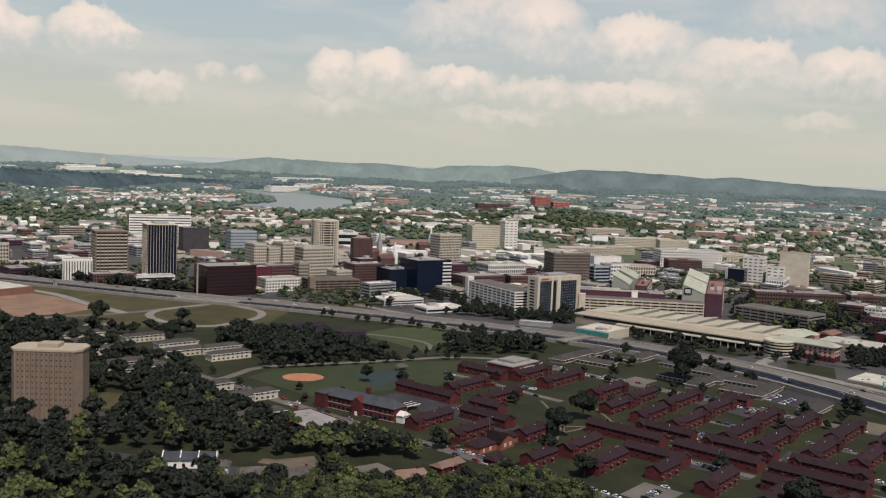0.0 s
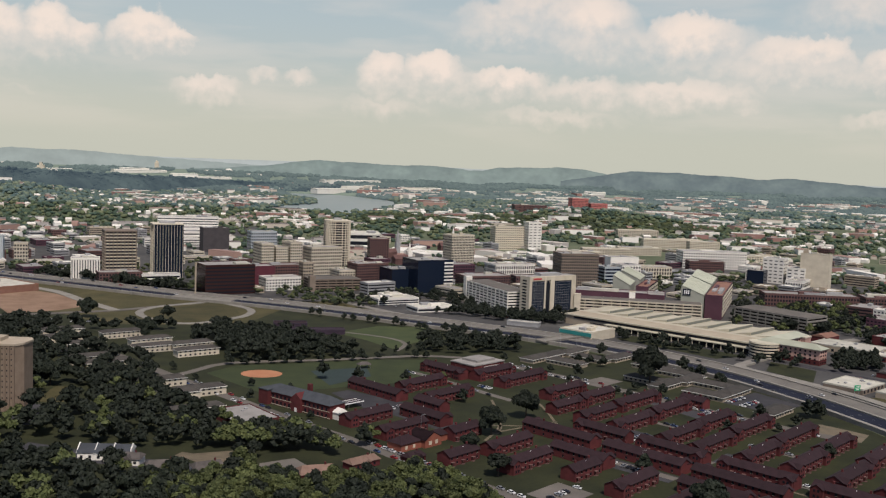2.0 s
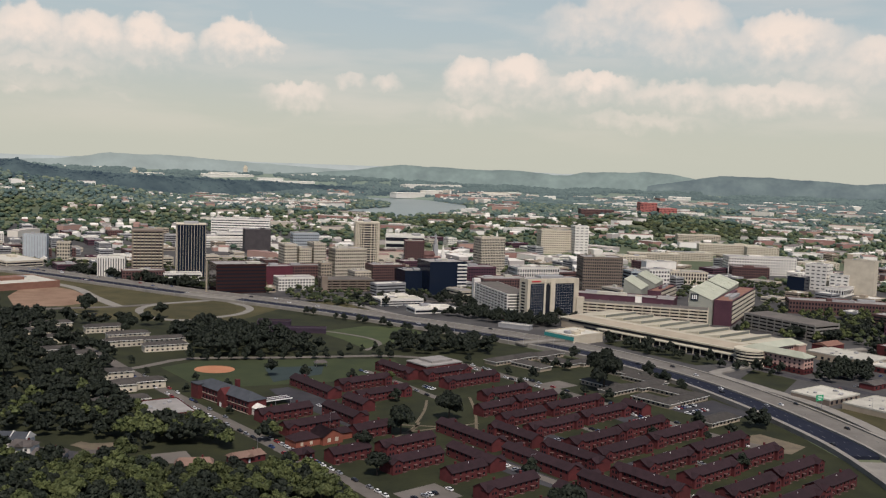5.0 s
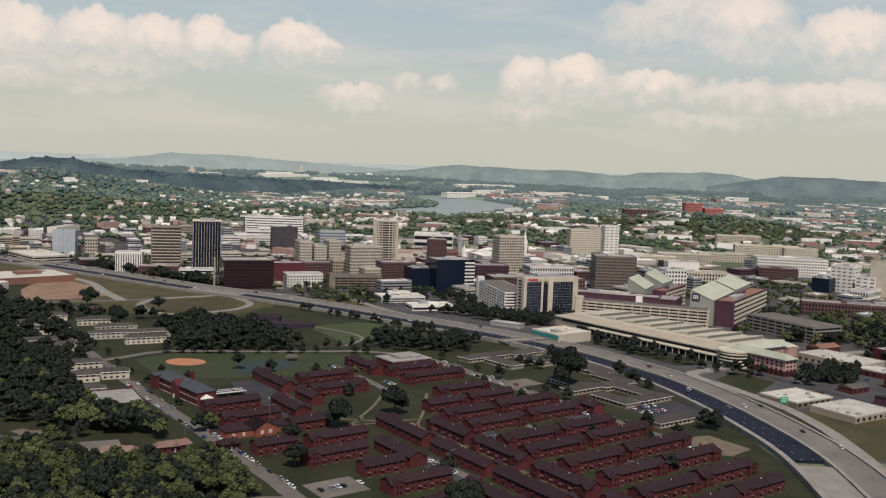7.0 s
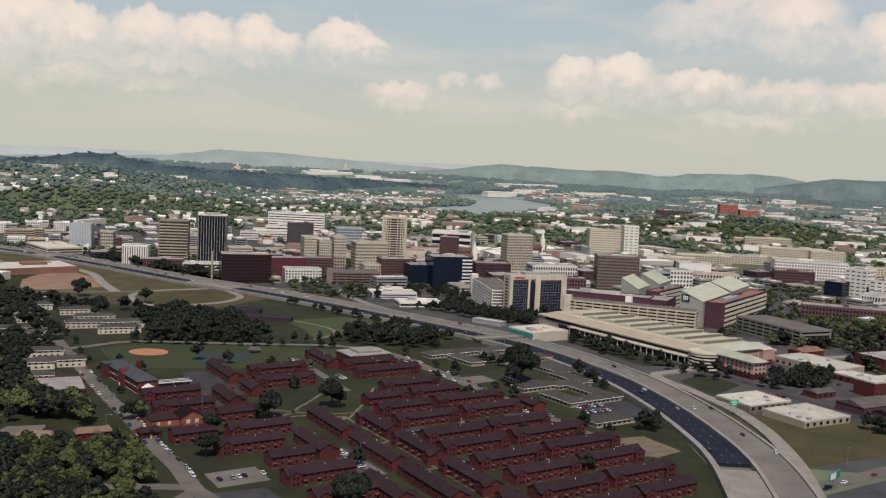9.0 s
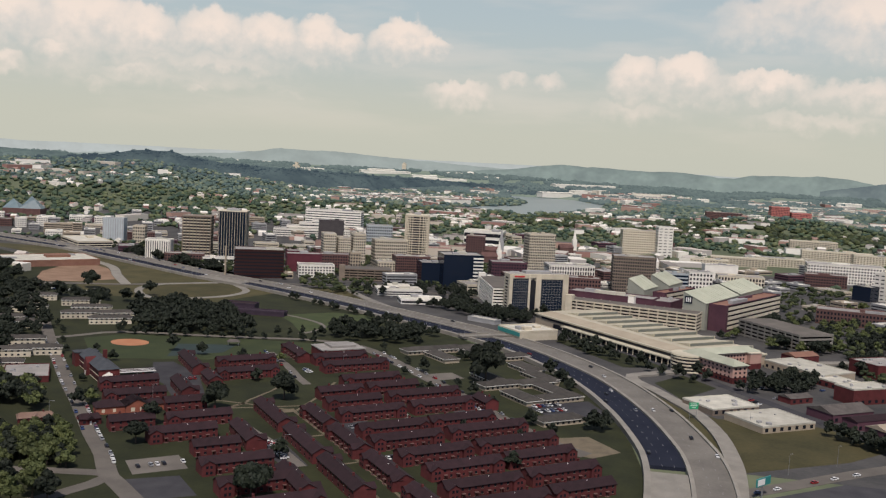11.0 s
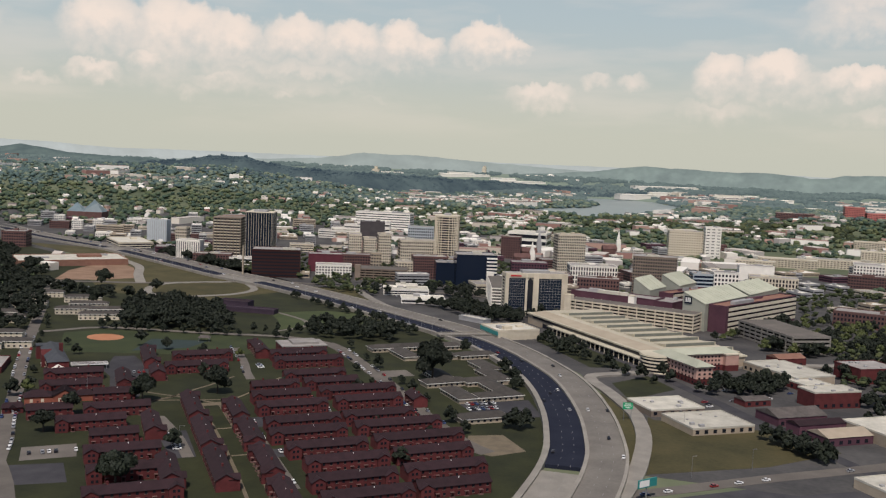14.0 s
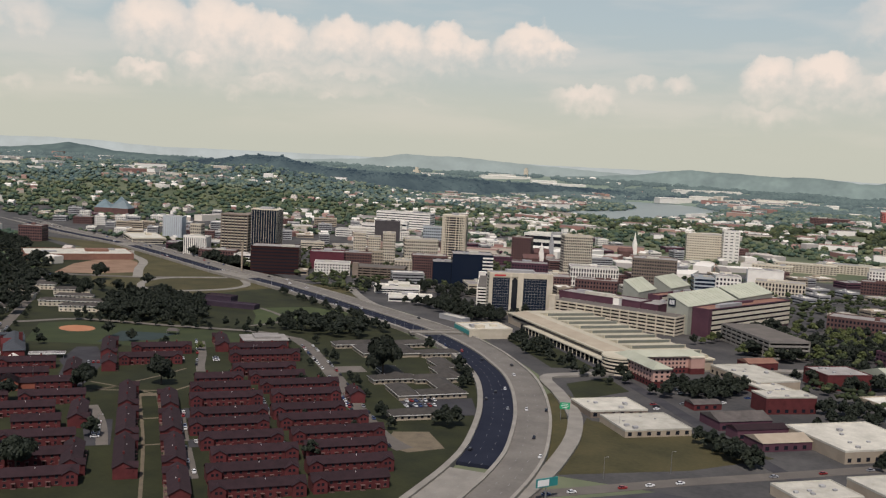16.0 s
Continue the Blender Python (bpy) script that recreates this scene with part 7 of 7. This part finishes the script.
def park_along(points, gap, side, chance=.6):
    line = smooth(points, gap)
    for i, p in enumerate(offset(line, side)[:-1]):
        if rng.random() < chance:
            t = line[i + 1] - line[i]
            park(p.x, p.y, math.degrees(math.atan2(t.y, t.x)))


park_along([(120, 766), (150, 738), (198, 692), (246, 642), (285, 604), (322, 576)], 6.5, 4.3, .7)
park_along([(120, 766), (150, 738), (198, 692), (246, 642), (285, 604)], 6.5, -4.3, .45)
park_along([(30, 532), (70, 492), (100, 464), (122, 440)], 6, -3.5, .6)
park_along([(46, 727), (83, 688), (118, 648)], 6, 3.6, .5)
park_along([(395, 552), (452, 617), (540, 712)], 14, 2.4, .5)
park_along([(-112, 672), (-60, 620), (-15, 575), (30, 532), (70, 492)], 7, 3.5, .6)
park_along([(-112, 672), (-60, 620), (-15, 575), (30, 532), (70, 492)], 7, -3.5, .4)
for s, q, n, turn in ((-48, -62, 6, -44), (-40, -95, 5, 48), (62, 0, 6, 48), (20, -100, 4, 48), (24, 46, 6, 48), (28, 104, 6, 48), (-22, 58, 10, -44), (-92, 74, 8, 48), (-36, -88, 6, -44), (110, 45, 5, 48), (52, -100, 4, -44), (-52, 118, 6, 48)):
    for i in range(n):
        p = court(s + (i * 3.1 if turn > 0 else 0), q + (i * 3.1 if turn < 0 else 0))
        if free(p.x, p.y, 1.2) and rng.random() < .8:
            park(p.x, p.y, turn + 90)
for s0, q0, q1 in ((22.5, 52, 98), (70.5, 20, 60), (70.5, 100, 136), (23.5, 114, 158)):
    for i in range(int((q1 - q0) / 5.4)):
        if rng.random() < .55:
            p = court(s0 + rng.choice((-1.1, 1.1)), q0 + i * 5.4)
            park(p.x, p.y, -44.5)
for i in range(16):
    p = Vector((268 + i * 2.1, 668 + i * 2.1)) if i < 8 else Vector((272 + (i - 8) * 2.1, 655 + (i - 8) * 2.1))
    if rng.random() < .75:
        park(p.x, p.y, -40)
main = smooth(FREEWAY, 9)
for gap, zz in ((-6.7, ROAD_Z), (0, ROAD_Z), (6.5, ROAD_Z), (-18, ROAD_Z + .25), (-24, ROAD_Z + .25), (-30, ROAD_Z + .25)):
    track = offset(main, gap)
    for i in range(30, len(track) - 70):
        if rng.random() < .055:
            t = track[i + 1] - track[i]
            park(track[i].x, track[i].y, math.degrees(math.atan2(t.y, t.x)) + (180 if gap > -12 else 0), zz + .02)
for i in range(40):
    x, y = rng.uniform(380, 470), rng.uniform(740, 860)
    if free(x, y, 2) and rng.random() < .5:
        park(x, y, 45, .07)
for i in range(46):                            # cars about the offices and the hotel
    x, y = rng.choice(((20, 1062), (70, 1066), (120, 1020), (-30, 1100), (150, 1015)))
    x, y = x + rng.uniform(-22, 22), y + rng.uniform(-12, 12)
    if free(x, y, 2.5):
        park(x, y, 30 + rng.choice((0, 90)), .07)
for i in range(24):
    x, y = -300 + rng.uniform(-60, 60), 900 + rng.uniform(-20, 5)
    park(x, y, 50, .16)


# ---- lamps, signs, poles ----
def street_lamp(x, y, turn, h=11, z=0.0):
    b = thing("street_lamp", x, y, z, turn, "tall galvanised street lamp with one arm", "street lamp", "lamps along the freeway")
    part("pole", Mesh().tube(0, 0, -.5, h, .14, .08, 6), STEEL, b)
    arm = part("arm", Mesh().box(0, -.05, h - .15, 2.4, .05, h), STEEL, b)
    part("lantern", Mesh().box(1.9, -.18, h - .25, 2.8, .18, h - .05), GREY_WALL, arm)
    return b


first = None
track = offset(smooth(FREEWAY, 48), 12.6)
for i, p in enumerate(track[14:34]):
    if first is None:
        first = street_lamp(p.x, p.y, 60)
    else:
        copy_thing(first, pose(p.x, p.y, 0, 0, 0, 60))
for x, y, a in ((398, 690, 200), (352, 880, 120), (330, 900, 120), (60, 560, 40), (178, 505, 40), (120, 700, 40), (36, 500, 30), (420, 600, 60), (445, 630, 60)):
    copy_thing(first, pose(x, y, 0, 0, 0, a))
b = thing("road_sign", 364, 690, 0, 28, "green overhead road sign on two posts", "sign")
panel = part("panel", Mesh().box(-3.0, -.1, 7.0, 3.0, .1, 11.0), GREEN_SIGN, b)
for x in (-2.6, 2.6):
    part("post", Mesh().tube(x * .85, .25, -.5, 10.5, .14, .14, 6), STEEL, b)
for k, wdt in enumerate((3.8, 4.6, 2.8)):
    part("bar", Mesh().box(-wdt / 2, -.14, 9.9 - k * 1.1, wdt / 2, -.1, 10.3 - k * 1.1), WHITE, panel)
b = thing("billboard", 408, 556, 0, 60, "roadside billboard with a teal and white panel", "billboard")
panel = part("panel", Mesh().box(-6, -.3, 6, 6, .3, 10), TEAL, b)
part("poster", Mesh().box(-5.4, -.36, 6.5, 1, -.3, 9.5), WHITE, panel)
part("post", Mesh().tube(0, .4, -.5, 6, .4, .4, 8), STEEL, b)
# the street bridge that crosses over the freeway
b = tagged(part("road_bridge", Mesh().box(-42, -6, 7.0, 42, 6, 8.2).box(-42, -6.3, 8.2, 42, -6, 9.2).box(-42, 6, 8.2, 42, 6.3, 9.2).box(-12, -5, -1, -10, 5, 7).box(12, -5, -1, 14, 5, 7), CONCRETE, at=pose(186, 892, -5.2, 0, 0, 42)), "pale concrete street bridge at the freeway", "bridge", kind="structure")


# steeples in the town
def steeple(x, y, h, material):
    z = ground_z(x, y)
    b = thing("church", x, y, z, 30, "church with a tall pointed steeple", "church")
    part("nave", Mesh().box(-16, -7, -1, 8, 7, 9).gable(-16.5, -7.5, 8.5, 7.5, 9, 15), DARK_BRICK, b)
    tower = part("tower", Mesh().box(8, -3.5, -1, 15, 3.5, h * .55), material, b)
    part("spire", Mesh().tube(11.5, 0, h * .55, h, 3.6, .1, 8), material, tower)


steeple(-30, 1600, 46, GREY_WALL)
steeple(60, 1750, 42, WHITE_WALL)
steeple(-5, 1500, 34, WHITE_WALL)
# pale sheds and towers on the plain beyond the river
def far_shed(x, y, turn, w, d, h):
    b = thing("industrial_shed", x, y, ground_z(x, y), turn, "long white industrial shed on the far plain", "shed", "white sheds of the plain")
    part("wall", Mesh().box(-w / 2, -d / 2, -8, w / 2, d / 2, h), WHITE_WALL, b)
    part("roof", Mesh().gable(-w / 2 - 1, -d / 2 - 1, w / 2 + 1, d / 2 + 1, h, h + 2.5, 2), TOWN_ROOF, b)


for spot in ((-1255, 4080, 42, 230, 36, 10), (-1290, 4120, 38, 120, 30, 12), (-1533, 3874, 46, 150, 34, 10), (-1210, 3812, 42, 160, 30, 8), (-1061, 4054, 35, 110, 34, 9), (-941, 3967, 41, 200, 32, 8), (-802, 4210, 35, 60, 30, 9),
             (-375, 4105, 46, 300, 40, 11), (-387, 3846, 44, 250, 44, 11), (-330, 3900, 44, 120, 40, 12), (-1900, 4090, 30, 180, 32, 10), (-60, 4000, 20, 130, 36, 9), (90, 3880, 10, 110, 36, 9), (620, 4150, -8, 150, 34, 9), (1000, 3900, -14, 120, 30, 9), (1500, 3700, -22, 150, 34, 9),
             (260, 3500, 6, 90, 36, 9), (-1000, 4270, 30, 80, 26, 9)):
    far_shed(*spot)
b = thing("plain_tower", -1243, 4278, ground_z(-1243, 4278), 15, "slender pale tower on the far plain", "tower")
part("shaft", Mesh().box(-9, -9, -4, 9, 9, 34).box(-5, -5, 34, 5, 5, 41), CREAM, b)
b = thing("plain_tower", -1560, 3830, ground_z(-1560, 3830), 15, "broad pale mill tower on the far plain", "tower")
part("shaft", Mesh().box(-14, -10, -4, 14, 10, 24).box(-6, -6, 24, 6, 6, 36), CREAM, b)
b = thing("water_tower", -940, 4330, ground_z(-940, 4330), 0, "white domed water tank on the far plain", "water tower")
part("tank", Mesh().tube(0, 0, 8, 16, 16, 16, 20).tube(0, 0, 16, 21, 16, 6, 20), WHITE_WALL, b)
part("stem", Mesh().tube(0, 0, -3, 8, 12, 12, 12), WHITE_WALL, b)


# patterns that found no place are taken away again
def discard(ob):
    for o in (*ob.children_recursive, ob):
        bpy.data.objects.remove(o)


for i, t in enumerate(TREES):
    if i not in seen:
        discard(t)
for i, (b, w, d) in enumerate(KINDS):
    if i not in used:
        discard(b)
for i, c in enumerate(CARS):
    if i not in CAR_USED:
        discard(c)
